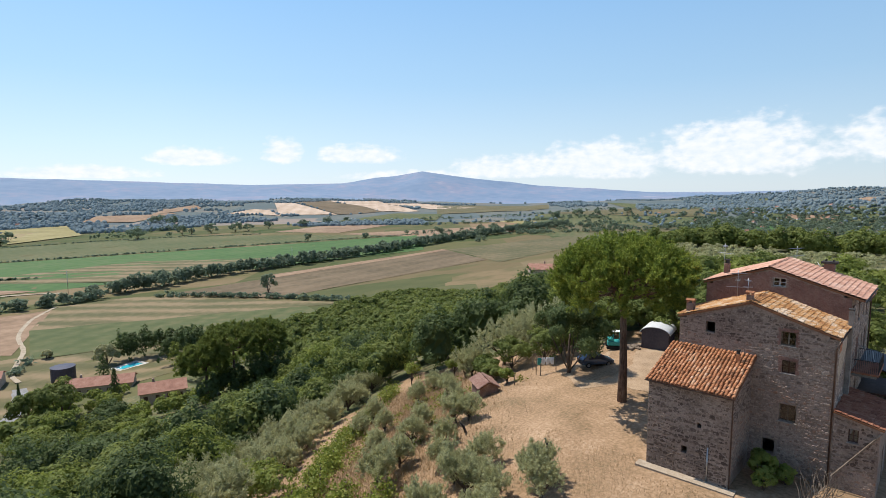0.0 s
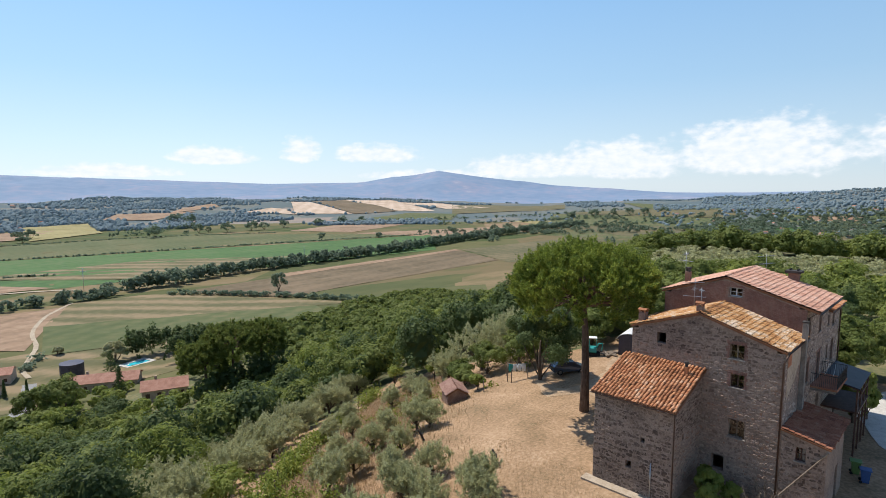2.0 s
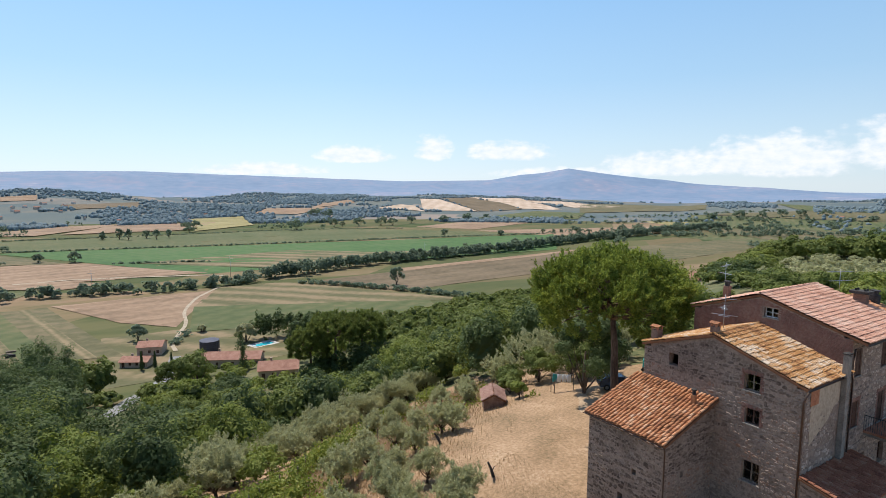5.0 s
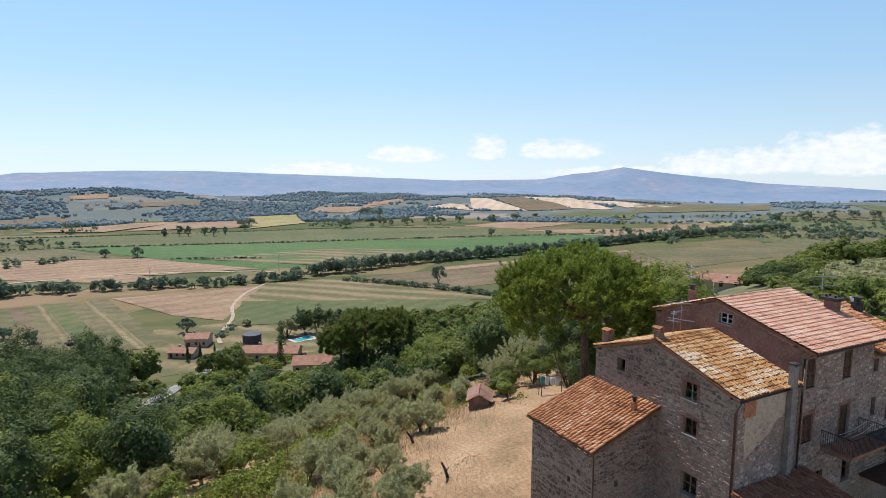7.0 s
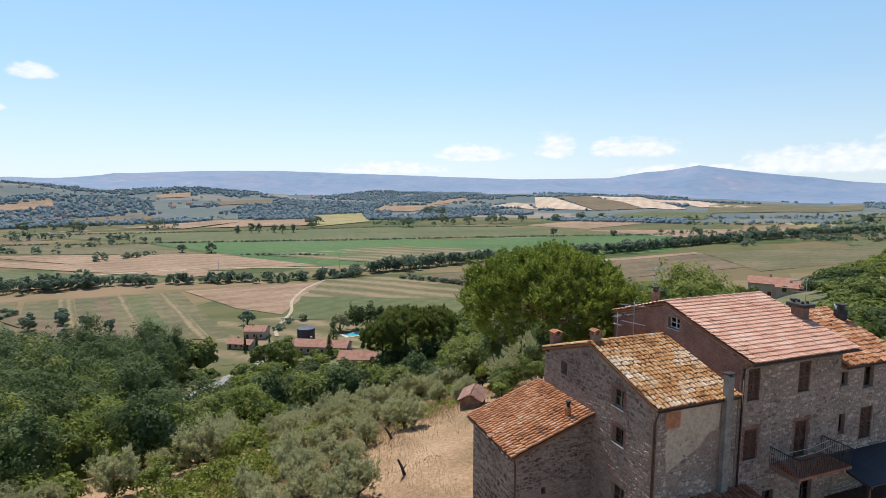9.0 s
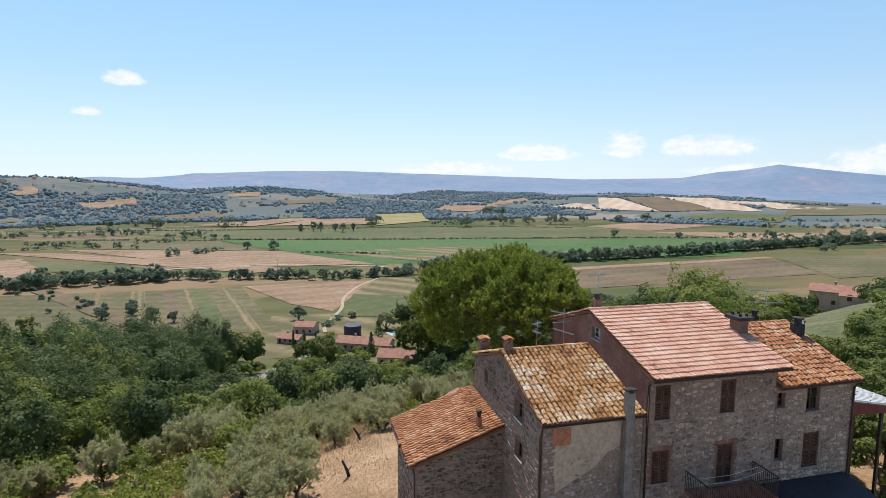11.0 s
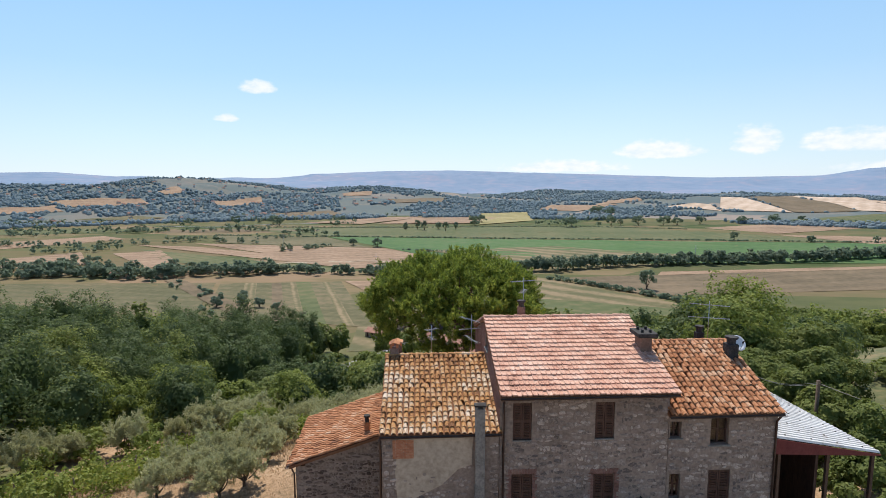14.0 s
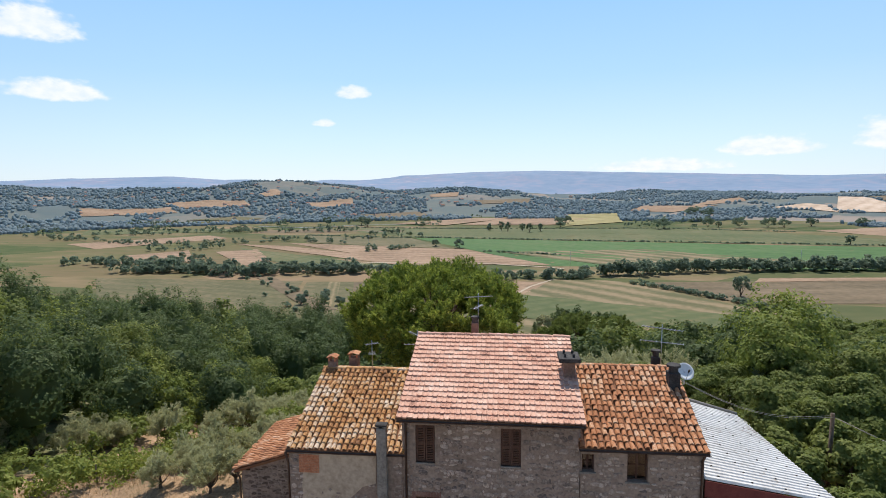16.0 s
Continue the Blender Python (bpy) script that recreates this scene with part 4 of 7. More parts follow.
# main block with the pink roof
C_F = [(0.86, 1.68, 4.57, 6.22), (4.45, 5.3, 4.57, 6.2), (0.83, 1.75, 1.4, 3.0), (4.45, 5.37, 0.95, 2.93), (2.4, 3.2, -1.8, -0.6), (5.2, 6.1, -1.9, -0.5)]
C_W = [(4.95, 5.85, 7.2, 7.85)]
C, C_front, C_side, C_gable, C_zf, C_roof = block("farmhouse", "tall stone farmhouse with pink tiled roof and brown shutters", 0.3, 7.7, 0.75, 10.7,
    (-0.02, 6.8), (6.1, 8.62), (10.95, 7.0), C_F, C_W, M_TILE_NEW, M_STONE, 11, FLAT, 0.215, 0.34)
stone_wall(C_front, "x", 0.75, -1, [(0.3, C_zf), (7.7, C_zf)], -2.4, C_F, M_STONE, lambda u, z: -z)
for q in C_F[:3]:
    shutters(C, "x", 0.75, -1, *q, M_WOOD_BROWN, M_SILL)
shutters(C, "x", 0.75, -1, *C_F[3], M_WOOD_BROWN, M_SILL)
for q in C_F[4:]:
    casement(C, "x", 0.75, -1, *q, M_WOOD_BROWN)
for q in C_F[2:4]:
    brick_surround(C_front, "x", 0.75, -1, *q, M_BRICK)
casement(C, "y", 0.3, -1, *C_W[0], M_WHITE_DULL, label="small white window under the gable")


def brick_face(wall, axis, face, out, top, zb, holes, mat):
    """Courses of brick on one face, as one mesh of separate bricks."""
    items = []
    a, b = sorted((face, face + out * 0.012))
    z, odd = zb, 0
    while z < max(t[1] for t in top):
        u = top[0][0] - (0.13 if odd else 0)
        while u < top[-1][0]:
            u0, u1 = max(u + 0.006, top[0][0]), min(u + 0.254, top[-1][0])
            if u1 - u0 > 0.05 and z + 0.06 < min(top_at(top, u0), top_at(top, u1)) - 0.03 and not any(h[0] < u1 and h[1] > u0 and h[2] < z + 0.06 and h[3] > z for h in holes):
                items.append(prism([(u0, z + 0.006), (u1, z + 0.006), (u1, z + 0.064), (u0, z + 0.064)], axis, a, b))
            u += 0.26
        z += 0.07
        odd ^= 1
    vs, fs = join_lists(items)
    tagged(link_mesh("brickwork", vs, fs, mat, wall), kind="stuff")


brick_face(C_side, "y", 0.3, -1, C_gable, 4.9, C_W, M_BRICK)

# lower block in the middle
B_F = []
B_W = [(8.42, 9.1, 3.98, 4.78), (3.18, 4.1, 3.88, 4.87), (3.1, 3.95, 1.92, 2.85), (2.9, 3.95, -1.55, -0.3), (4.1, 4.9, -4.2, -3.1)]
B, B_front, B_side, B_gable, B_zf, B_roof = block("farmhouse_wing", "stone farmhouse wing with lichened orange tiles and patched plaster", -4.75, 0.28, 0.77, 11.0,
    (0.66, 4.93), (6.1, 6.66), (11.15, 4.95), B_F, B_W, M_TILE_OLD, M_STONE, 21, COVER, 0.25, 0.33, overhang=0.12)
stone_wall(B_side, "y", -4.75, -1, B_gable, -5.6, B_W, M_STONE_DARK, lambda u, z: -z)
casement(B, "y", -4.75, -1, *B_W[1], M_WOOD_OLD)
casement(B, "y", -4.75, -1, *B_W[2], M_WOOD_BROWN)
casement(B, "y", -4.75, -1, *B_W[3], M_WOOD_OLD)
for q in B_W[1:3]:
    brick_surround(B_side, "y", -4.75, -1, *q, M_BRICK)
stone_wall(B_front, "x", 0.77, -1, [(-4.75, B_zf), (-4.0, B_zf)], -3, [], M_STONE, lambda u, z: -z, limit=60)
stone_wall(B_front, "x", 0.768, -1, [(-3.9, 3.6), (-1.8, 3.0), (-0.8, 4.4), (0.28, 4.7)], -3, [(-0.85, -0.25, -6, 6)] + B_F, M_STONE, lambda u, z: -z, limit=120, cover=0.8)
# peeling plaster skin on the front
mesh_part("plaster", [prism([(-4.1, 1.6), (-3.4, 2.0), (-2.2, 2.6), (-1.5, 3.3), (-0.9, 3.5), (-0.86, 4.75), (-4.05, 4.75), (-4.2, 3.2)], "x", 0.742, 0.77)], M_PLASTER, B, "cracked beige plaster patch")
blocked = mesh_part("blocked_window", [prism([(-4.3, 3.84), (-3.4, 3.84), (-3.4, 4.7), (-4.3, 4.7)], "x", 0.73, 0.741)], M_PLASTER, B, "window blocked with orange bricks")
for r in range(12):
    for c in range(5):
        u0, u1 = max(-4.3 + c * 0.235 - (0.1 if r % 2 else 0), -4.3), min(-4.3 + c * 0.235 - (0.1 if r % 2 else 0) + 0.225, -3.4)
        if u1 - u0 > 0.05:
            mesh_part("brick", [prism([(u0, 3.86 + r * 0.07), (u1, 3.86 + r * 0.07), (u1, 3.92 + r * 0.07), (u0, 3.92 + r * 0.07)], "x", 0.716, 0.73)], M_ORANGE_BRICK, blocked)
mesh_part("slit", [prism([(-3.9, 4.05), (-3.84, 4.05), (-3.84, 4.45), (-3.9, 4.45)], "x", 0.72, 0.725)], M_PLASTER, B)

# right-hand block
D_F = [(7.78, 8.28, 4.5, 5.25), (9.6, 10.42, 4.15, 5.42), (7.85, 8.35, 1.7, 2.84), (9.6, 10.6, 1.15, 2.98), (10.3, 11.2, -1.9, -0.4)]
D, D_front, D_side, D_gable, D_zf, D_roof = block("farmhouse_extension", "stone farmhouse extension with rust-coloured clay tiles", 7.72, 12.6, 0.75, 10.3,
    (0.43, 5.66), (5.3, 7.46), (10.5, 5.6), D_F, [], M_TILE_RED, M_STONE, 31, COVER, 0.25, 0.33)
stone_wall(D_front, "x", 0.75, -1, [(7.72, D_zf), (12.6, D_zf)], -2.4, D_F, M_STONE, lambda u, z: -z)
for q in (D_F[0], D_F[1], D_F[2], D_F[4]):
    casement(D, "x", 0.75, -1, *q, M_WOOD_BROWN)
shutters(D, "x", 0.75, -1, *D_F[3], M_WOOD_BROWN, M_SILL)

# low annex, roof falling away from the gable
A_W = [(8.5, 8.9, -3.8, -3.3), (7.6, 7.9, -1.7, -1.35)]
A_S = [(-7.95, -7.65, -1.45, -1.05)]
A = thing("annex", (0, 0, 0), "low stone annex under a single orange tiled slope", "house", "blocks of the old farmhouse")
stop = [(-9.55, 1.0), (-4.76, 2.55)]
a_w = wall_panel(A, "y", -9.55, 0.5, [(5.75, 0.98), (11.35, 0.98)], GB, A_W, M_MORTAR)
a_s = wall_panel(A, "x", 5.75, 0.5, [(-9.05, 1.14), (-4.76, 2.55)], GB, A_S, M_MORTAR)
wall_panel(A, "x", 10.85, 0.5, [(-9.05, 1.14), (-4.76, 2.55)], GB, [], M_MORTAR)
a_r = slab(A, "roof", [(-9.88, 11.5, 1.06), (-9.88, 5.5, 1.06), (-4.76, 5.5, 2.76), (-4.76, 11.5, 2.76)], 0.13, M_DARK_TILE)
tile_roof(a_r, (-9.93, 11.5, 1.06), (0, -1, 0), (5.12, 0, 1.70), 6.0, 5.38, 0.25, 0.33, COVER, M_TILE_RED, seed=41)
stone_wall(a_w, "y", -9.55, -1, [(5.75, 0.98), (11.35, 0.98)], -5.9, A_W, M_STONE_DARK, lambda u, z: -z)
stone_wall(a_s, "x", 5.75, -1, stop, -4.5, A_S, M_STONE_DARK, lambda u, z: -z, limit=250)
pipe(A, "drainpipe", [(-9.75, 5.6, 1.0), (-9.62, 5.66, 0.6), (-9.62, 5.66, -5.5)], 0.045, M_COPPER)
pipe(A, "drainpipe", [(-9.62, 7.1, -2.9), (-9.62, 7.1, -5.6)], 0.05, M_STEEL)
vs, fs = arc_tile(0.15, 6.0, 0.07, 0.01, 6, 1.0)
m = Matrix.Translation((-9.98, 5.5, 1.03)) @ Matrix.Rotation(radians(180), 4, "Y")
link_mesh("gutter", [m @ Vector(v) for v in vs], fs, M_COPPER, A, smooth=True)
slab(A, "apron", [(-10.25, 11.9, -5.42), (-10.25, 5.2, -5.42), (-9.5, 5.2, -5.36), (-9.5, 11.9, -5.36)], 0.3, M_SANDY, "pale concrete apron")


# ---- chimneys, flues, aerials ----
def chimney(parent, x, y, w, d, z0, z1, mat, cap, hood=None, label=""):
    c = box("chimney", x - w / 2, x + w / 2, y - d / 2, y + d / 2, z0, z1, mat, parent, label, bevel=0.015)
    if cap == "slab":
        box("cap", x - w / 2 - 0.2, x + w / 2 + 0.2, y - d / 2 - 0.2, y + d / 2 + 0.2, z1 + 0.004, z1 + 0.2, M_DARK, c, bevel=0.02)
        for sx in (-1, 1):
            for sy in (-1, 1):
                box("cap_post", x + sx * w * 0.36 - 0.05, x + sx * w * 0.36 + 0.05, y + sy * d * 0.36 - 0.05, y + sy * d * 0.36 + 0.05, z1 + 0.2, z1 + 0.34, M_DARK, c)
    if cap == "hood":
        for sx in (-1, 1):
            for sy in (-1, 1):
                box("cap_post", x + sx * (w / 2 - 0.05) - 0.05, x + sx * (w / 2 - 0.05) + 0.05, y + sy * (d / 2 - 0.05) - 0.05, y + sy * (d / 2 - 0.05) + 0.05, z1, z1 + 0.22, M_ORANGE_BRICK, c)
        for s in (-1, 1):
            slab(c, "hood_tile", [(x + s * (w / 2 + 0.07), y - s * (d / 2 + 0.07), z1 + 0.22), (x + s * (w / 2 + 0.07), y + s * (d / 2 + 0.07), z1 + 0.22), (x, y + s * (d / 2 + 0.07), z1 + 0.32), (x, y - s * (d / 2 + 0.07), z1 + 0.32)], 0.04, M_TILE_RED)
    if cap == "pot":
        v, f = tube_verts([(x, y, z1), (x, y, z1 + 0.25), (x, y, z1 + 0.26), (x, y, z1 + 0.36)], [w * 0.42, w * 0.42, w * 0.62, w * 0.62], 10)
        link_mesh("cowl", v, f, M_DARK, c)
    return c


chimney(B, -4.4, 6.25, 0.42, 0.42, 6.4, 7.1, M_BRICK_DULL, "hood")
chimney(B, -4.4, 10.35, 0.55, 0.5, 4.9, 6.0, M_BRICK_DULL, "hood")
flue = chimney(B, -0.57, 0.62, 0.42, 0.3, -5.6, 6.1, M_SILL, "none", label="grey rendered flue up the wall")
box("cap", -0.82, -0.32, 0.44, 0.8, 6.2, 6.27, M_DARK, flue)
for s in (-0.72, -0.42):
    box("cap_post", s - 0.05, s + 0.05, 0.5, 0.74, 6.1, 6.2, M_SILL, flue)
chimney(C, 7.45, 3.2, 0.52, 0.75, 7.2, 8.45, M_BRICK_DULL, "slab", label="brick chimney with a wide sooty cap")
chimney(C, 2.9, 9.9, 0.4, 0.4, 7.2, 8.35, M_BRICK_DULL, "pot")
chimney(D, 12.25, 4.1, 0.5, 0.55, 6.5, 7.7, M_DARK, "pot", label="sooty black chimney with round cowl")
chimney(D, 12.3, 7.3, 0.38, 0.38, 6.5, 7.4, M_DARK, "pot")
chimney(A, -5.9, 6.45, 0.26, 0.26, 2.3, 3.0, M_TILE_RED, "pot")
pipe(C, "drainpipe", [(0.45, 0.2, 6.7), (0.45, 0.66, 6.3), (0.45, 0.66, -5.4)], 0.05, M_COPPER)
pipe(D, "drainpipe", [(12.5, 0.4, 5.55), (12.5, 0.66, 5.2), (12.5, 0.66, -5.4)], 0.05, M_COPPER)
pipe(B, "drainpipe", [(-4.85, 0.6, 4.8), (-4.83, 0.85, 4.2), (-4.83, 0.85, -5.4)], 0.055, M_COPPER)


def aerial(x, y, z0, z1, arms):
    t = thing("tv_aerial", (x, y, z0), "thin metal television aerial on a roof mast", "aerial", "roof aerials")
    pipe(t, "mast", [(0, 0, 0), (0, 0, z1 - z0)], 0.02, M_STEEL, 6)
    for dz, length, turn, k in arms:
        d = Vector((math.cos(turn), math.sin(turn), 0))
        n = Vector((-d.y, d.x, 0))
        items = [tube_verts([d * (-length / 2) + Vector((0, 0, dz)), d * (length / 2) + Vector((0, 0, dz))], [0.022] * 2, 5)]
        for i in range(k):
            c = d * (length * (i / (k - 1) - 0.5)) + Vector((0, 0, dz))
            items.append(tube_verts([c - n * 0.18, c + n * 0.18], [0.01] * 2, 4))
        vs, fs = join_lists(items)
        link_mesh("antenna", vs, fs, M_STEEL, t)
    return t


aerial(-2.45, 6.9, 6.35, 8.05, [(1.5, 0.7, 0.6, 6), (1.0, 0.6, 1.8, 5)])
aerial(3.07, 10.2, 7.2, 10.0, [(2.6, 1.6, 0.3, 11), (2.0, 1.2, 1.2, 7)])
aerial(-0.2, 8.2, 5.6, 8.3, [(2.4, 1.8, 2.2, 10), (1.9, 1.4, 0.2, 7), (1.3, 1.6, 1.9, 7)])
aerial(12.35, 6.5, 6.8, 9.3, [(2.3, 1.9, -0.5, 12), (1.6, 2.0, -0.35, 9)])

dish = thing("satellite_dish", (12.95, 4.75, 7.0), "white satellite dish fixed beside a black chimney", "satellite dish")
pipe(dish, "bracket", [(-0.45, -0.2, -0.15), (0, 0, -0.1), (0.0, 0, 0.45)], 0.03, M_STEEL, 6)
vs, fs = [], []
for i in range(6):
    for k in range(16):
        r = 0.42 * i / 5
        vs.append((r * math.cos(2 * math.pi * k / 16), r * math.sin(2 * math.pi * k / 16), 0.5 * r * r))
for i in range(5):
    for k in range(16):
        fs.append((i * 16 + k, i * 16 + (k + 1) % 16, (i + 1) * 16 + (k + 1) % 16, (i + 1) * 16 + k))
m = Matrix.Translation((0, 0, 0.5)) @ Matrix.Rotation(radians(55), 4, Vector((1, 0.25, 0)))
ob = link_mesh("reflector", [m @ Vector(v) for v in vs], fs, M_WHITE, dish, smooth=True)
sol = ob.modifiers.new("thickness", "SOLIDIFY")
sol.thickness = 0.015
v, f = tube_verts([m @ Vector((0, -0.4, 0.08)), m @ Vector((0, -0.1, 0.42))], [0.012, 0.012], 5)
link_mesh("feed_arm", v, f, M_STEEL, dish)
v, f = tube_verts([m @ Vector((0, -0.13, 0.36)), m @ Vector((0, -0.05, 0.47))], [0.035, 0.045], 8)
link_mesh("feed_horn", v, f, M_DARK, dish)

# ---- steel canopy beside the house ----
canopy = thing("steel_canopy", (0, 0, 0), "open shelter with a corrugated steel roof against the house", "canopy")
P00, P10, P11, P01 = Vector((12.72, 0.95, 4.3)), Vector((18.5, 1.9, 2.95)), Vector((17.6, 10.2, 3.15)), Vector((12.72, 10.2, 4.5))
vs, fs = [], []
NV, NU = 132, 6
for j in range(NV + 1):
    for i in range(NU + 1):
        u, v = i / NU, j / NV
        p = (P00 * (1 - u) + P10 * u) * (1 - v) + (P01 * (1 - u) + P11 * u) * v
        vs.append(p + Vector((0, 0, 0.09 * (0 if j % 4 == 0 else 1))))
for j in range(NV):
    for i in range(NU):
        k = j * (NU + 1) + i
        fs.append((k, k + 1, k + NU + 2, k + NU + 1))
ob = link_mesh("corrugated_sheet", vs, fs, M_SHEET, canopy, "pale weathered corrugated steel")
sol = ob.modifiers.new("thickness", "SOLIDIFY")
sol.thickness = 0.012
slab(canopy, "fascia", [P00 + Vector((0, -0.02, -0.04)), P10 + Vector((0, -0.02, -0.04)), P10 + Vector((0, -0.02, -0.1)), P00 + Vector((0, -0.02, -0.75))], 0.03, material("dull_red_board", [(0.14, 0.035, 0.03), (0.2, 0.055, 0.045)], 2), "dull red board")
for px, py, pz in ((13.0, 1.1, 4.2), (15.6, 1.5, 3.5), (18.2, 2.0, 2.95), (17.9, 6, 3.0), (17.4, 10, 3.1), (15, 10, 3.7)):
    box("post", px - 0.07, px + 0.07, py - 0.07, py + 0.07, -6.0, pz, M_COPPER, canopy)
for j in range(4, 128, 12):
    for u in (0.12, 0.37, 0.62, 0.87):
        v = (j + 0.5) / NV
        p = (P00 * (1 - u) + P10 * u) * (1 - v) + (P01 * (1 - u) + P11 * u) * v
        box("roof_bolt", p.x - 0.035, p.x + 0.035, p.y - 0.025, p.y + 0.025, p.z + 0.06, p.z + 0.1, M_DARK, canopy)
box("back_wall", 12.75, 17.3, 9.7, 9.85, -6.0, 2.9, M_WOOD_BROWN, canopy, "dark boarded back wall")
box("side_wall", 17.3, 17.45, 4.4, 9.85, -6.0, 2.85, M_WOOD_BROWN, canopy, "dark boarded side wall")
pipe(canopy, "edge_roll", [P01 + Vector((0.1, 0.05, 0.12)), P11 + Vector((0, 0.05, 0.12))], 0.1, M_SILL, 8)

# ---- porch, balcony, veranda, lean-to on the front ----
lean = thing("lean_to", (0, 0, 0), "low stone lean-to with a dark red tiled roof", "outbuilding")
L_W = [(-0.66, -0.1, -1.9, -0.98)]
l_w = wall_panel(lean, "y", -4.74, 0.35, [(-1.75, -0.62), (0.75, -0.12)], GB, L_W, M_MORTAR)
wall_panel(lean, "x", -1.75, 0.35, [(-4.39, -0.62), (1.1, -0.62)], GB, [(-1.5, -0.6, -5.4, -3.0)], M_MORTAR)
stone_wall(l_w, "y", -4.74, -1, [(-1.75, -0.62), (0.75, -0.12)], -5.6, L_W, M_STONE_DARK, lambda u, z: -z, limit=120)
l_r = slab(lean, "roof", [(-4.95, -2.0, -0.56), (1.2, -2.0, -0.56), (1.2, 0.74, 0.02), (-4.95, 0.74, 0.02)], 0.1, M_DARK_TILE)
tile_roof(l_r, (-4.95, -2.05, -0.56), (1, 0, 0), (0, 2.74, 0.58), 6.15, 2.8, 0.25, 0.33, COVER, M_TILE_RUST, seed=51)
casement(lean, "y", -4.74, -1, *L_W[0], M_WOOD_BROWN)
beam = thing("leaning_beam", (-5.05, 0.6, -4.4), "grey timber beam leaning on the lean-to wall", "beam")
v, f = tube_verts([(0, 0, 0), (0.2, -2.45, 3.6)], [0.07, 0.06], 6)
link_mesh("beam", v, f, M_WOOD_OLD, beam)

balcony = thing("balcony", (0, 0, 0), "small iron-railed balcony on the stone front", "balcony")
box("slab", 2.7, 6.6, -0.95, 0.74, 0.74, 0.9, M_TILE_RUST, balcony, bevel=0.02)
for x in (3.0, 4.65, 6.3):
    box("bracket", x - 0.08, x + 0.08, -0.8, 0.74, 0.5, 0.735, M_SILL, balcony)
for i in range(31):
    x = 2.78 + i * 0.125
    box("baluster", x - 0.009, x + 0.009, -0.91, -0.89, 0.9, 1.82, M_DARK, balcony)
for x in (2.72, 6.58):
    for i in range(14):
        y = -0.78 + i * 0.115
        box("baluster", x - 0.009, x + 0.009, y - 0.009, y + 0.009, 0.9, 1.82, M_DARK, balcony)
    box("side_rail", x - 0.02, x + 0.02, -0.87, 0.74, 1.82, 1.86, M_DARK, balcony)
box("handrail", 2.7, 6.6, -0.925, -0.875, 1.82, 1.86, M_DARK, balcony)
for a, b in (((3.0, -0.6), (6.3, -0.2)), ((2.9, -0.1), (6.4, 0.2))):
    pipe(balcony, "clothes_line", [(a[0], a[1], 1.84), ((a[0] + b[0]) / 2, (a[1] + b[1]) / 2, 1.72), (b[0], b[1], 1.84)], 0.012, M_WHITE_DULL, 5)

veranda = thing("veranda", (0, 0, 0), "timber veranda with a dark sheet roof before the house", "veranda")
slab(veranda, "roof", [(6.9, -1.75, 0.1), (12.3, -1.75, 0.1), (12.3, 0.7, 0.6), (6.9, 0.7, 0.6)], 0.07, M_AWNING, "dark navy roof sheet")
for x in (7.05, 8.8, 10.5, 12.15):
    box("post", x - 0.06, x + 0.06, -1.65, -1.53, -5.6, 0.05, M_WOOD_BROWN, veranda)
    slab(veranda, "rafter", [(x - 0.05, -1.75, 0.02), (x + 0.05, -1.75, 0.02), (x + 0.05, 0.7, 0.52), (x - 0.05, 0.7, 0.52)], 0.1, M_WOOD_BROWN)
box("rail", 7.4, 12.1, -1.63, -1.55, -0.9, -0.8, M_WOOD_BROWN, veranda)
box("deck", 7.2, 12.3, -1.7, 0.74, -2.0, -1.85, M_WOOD_BROWN, veranda)


# ---- trees ----
def limb_path(a, b, bend, n=5):
    a, b = Vector(a), Vector(b)
    off = Vector((random.gauss(0, bend), random.gauss(0, bend), random.gauss(0, bend * 0.4)))
    return [a.lerp(b, i / (n - 1)) + off * math.sin(math.pi * i / (n - 1)) for i in range(n)]


def make_tree(name, at, label, radius, tall, trunk_r, leaves, leaf, mat, bark, lumps=10, clear=0.35, group="", aspect=0.7, flat=0.0, crown_at=(0, 0), skirt=False):
    """A tree with tapered trunk, limbs that reach into the crown, and a crown of loose leaf clumps."""
    t = thing(name, at, label, "tree", group)
    cz, ch = tall * (1 + clear) / 2, tall * (1 - clear) / 2
    v, f = tube_verts(limb_path((0, 0, -0.3), (crown_at[0] * 0.6, crown_at[1] * 0.6, cz), trunk_r * 0.7), [trunk_r * 1.25, trunk_r, trunk_r * 0.85, trunk_r * 0.7, trunk_r * 0.45], 8)
    trunk = link_mesh("trunk", v, f, bark, t, smooth=True)
    for k in range(6):
        a = 2 * math.pi * k / 6 + random.uniform(-0.4, 0.4)
        z0 = tall * random.uniform(clear * 0.7, clear * 1.1)
        r = radius * random.uniform(0.5, 0.8)
        q = z0 / cz
        v, f = tube_verts(limb_path((crown_at[0] * 0.6 * q, crown_at[1] * 0.6 * q, z0), (crown_at[0] + r * math.cos(a), crown_at[1] + r * math.sin(a), cz + ch * random.uniform(-0.1, 0.5)), trunk_r * 0.8),
                          [trunk_r * 0.5, trunk_r * 0.4, trunk_r * 0.3, trunk_r * 0.2, trunk_r * 0.08], 6)
        link_mesh("limb", v, f, bark, trunk, smooth=True)
    p, nn = crown_points(leaves, radius, ch, lumps, flat=flat, skirt=skirt)
    p += np.array([crown_at[0], crown_at[1], cz + ch * (0.0 if skirt else 0.15)])
    quads_mesh("crown", p, nn, rng.uniform(0.6, 1.3, leaves) * leaf, mat, t, aspect=aspect)
    return t


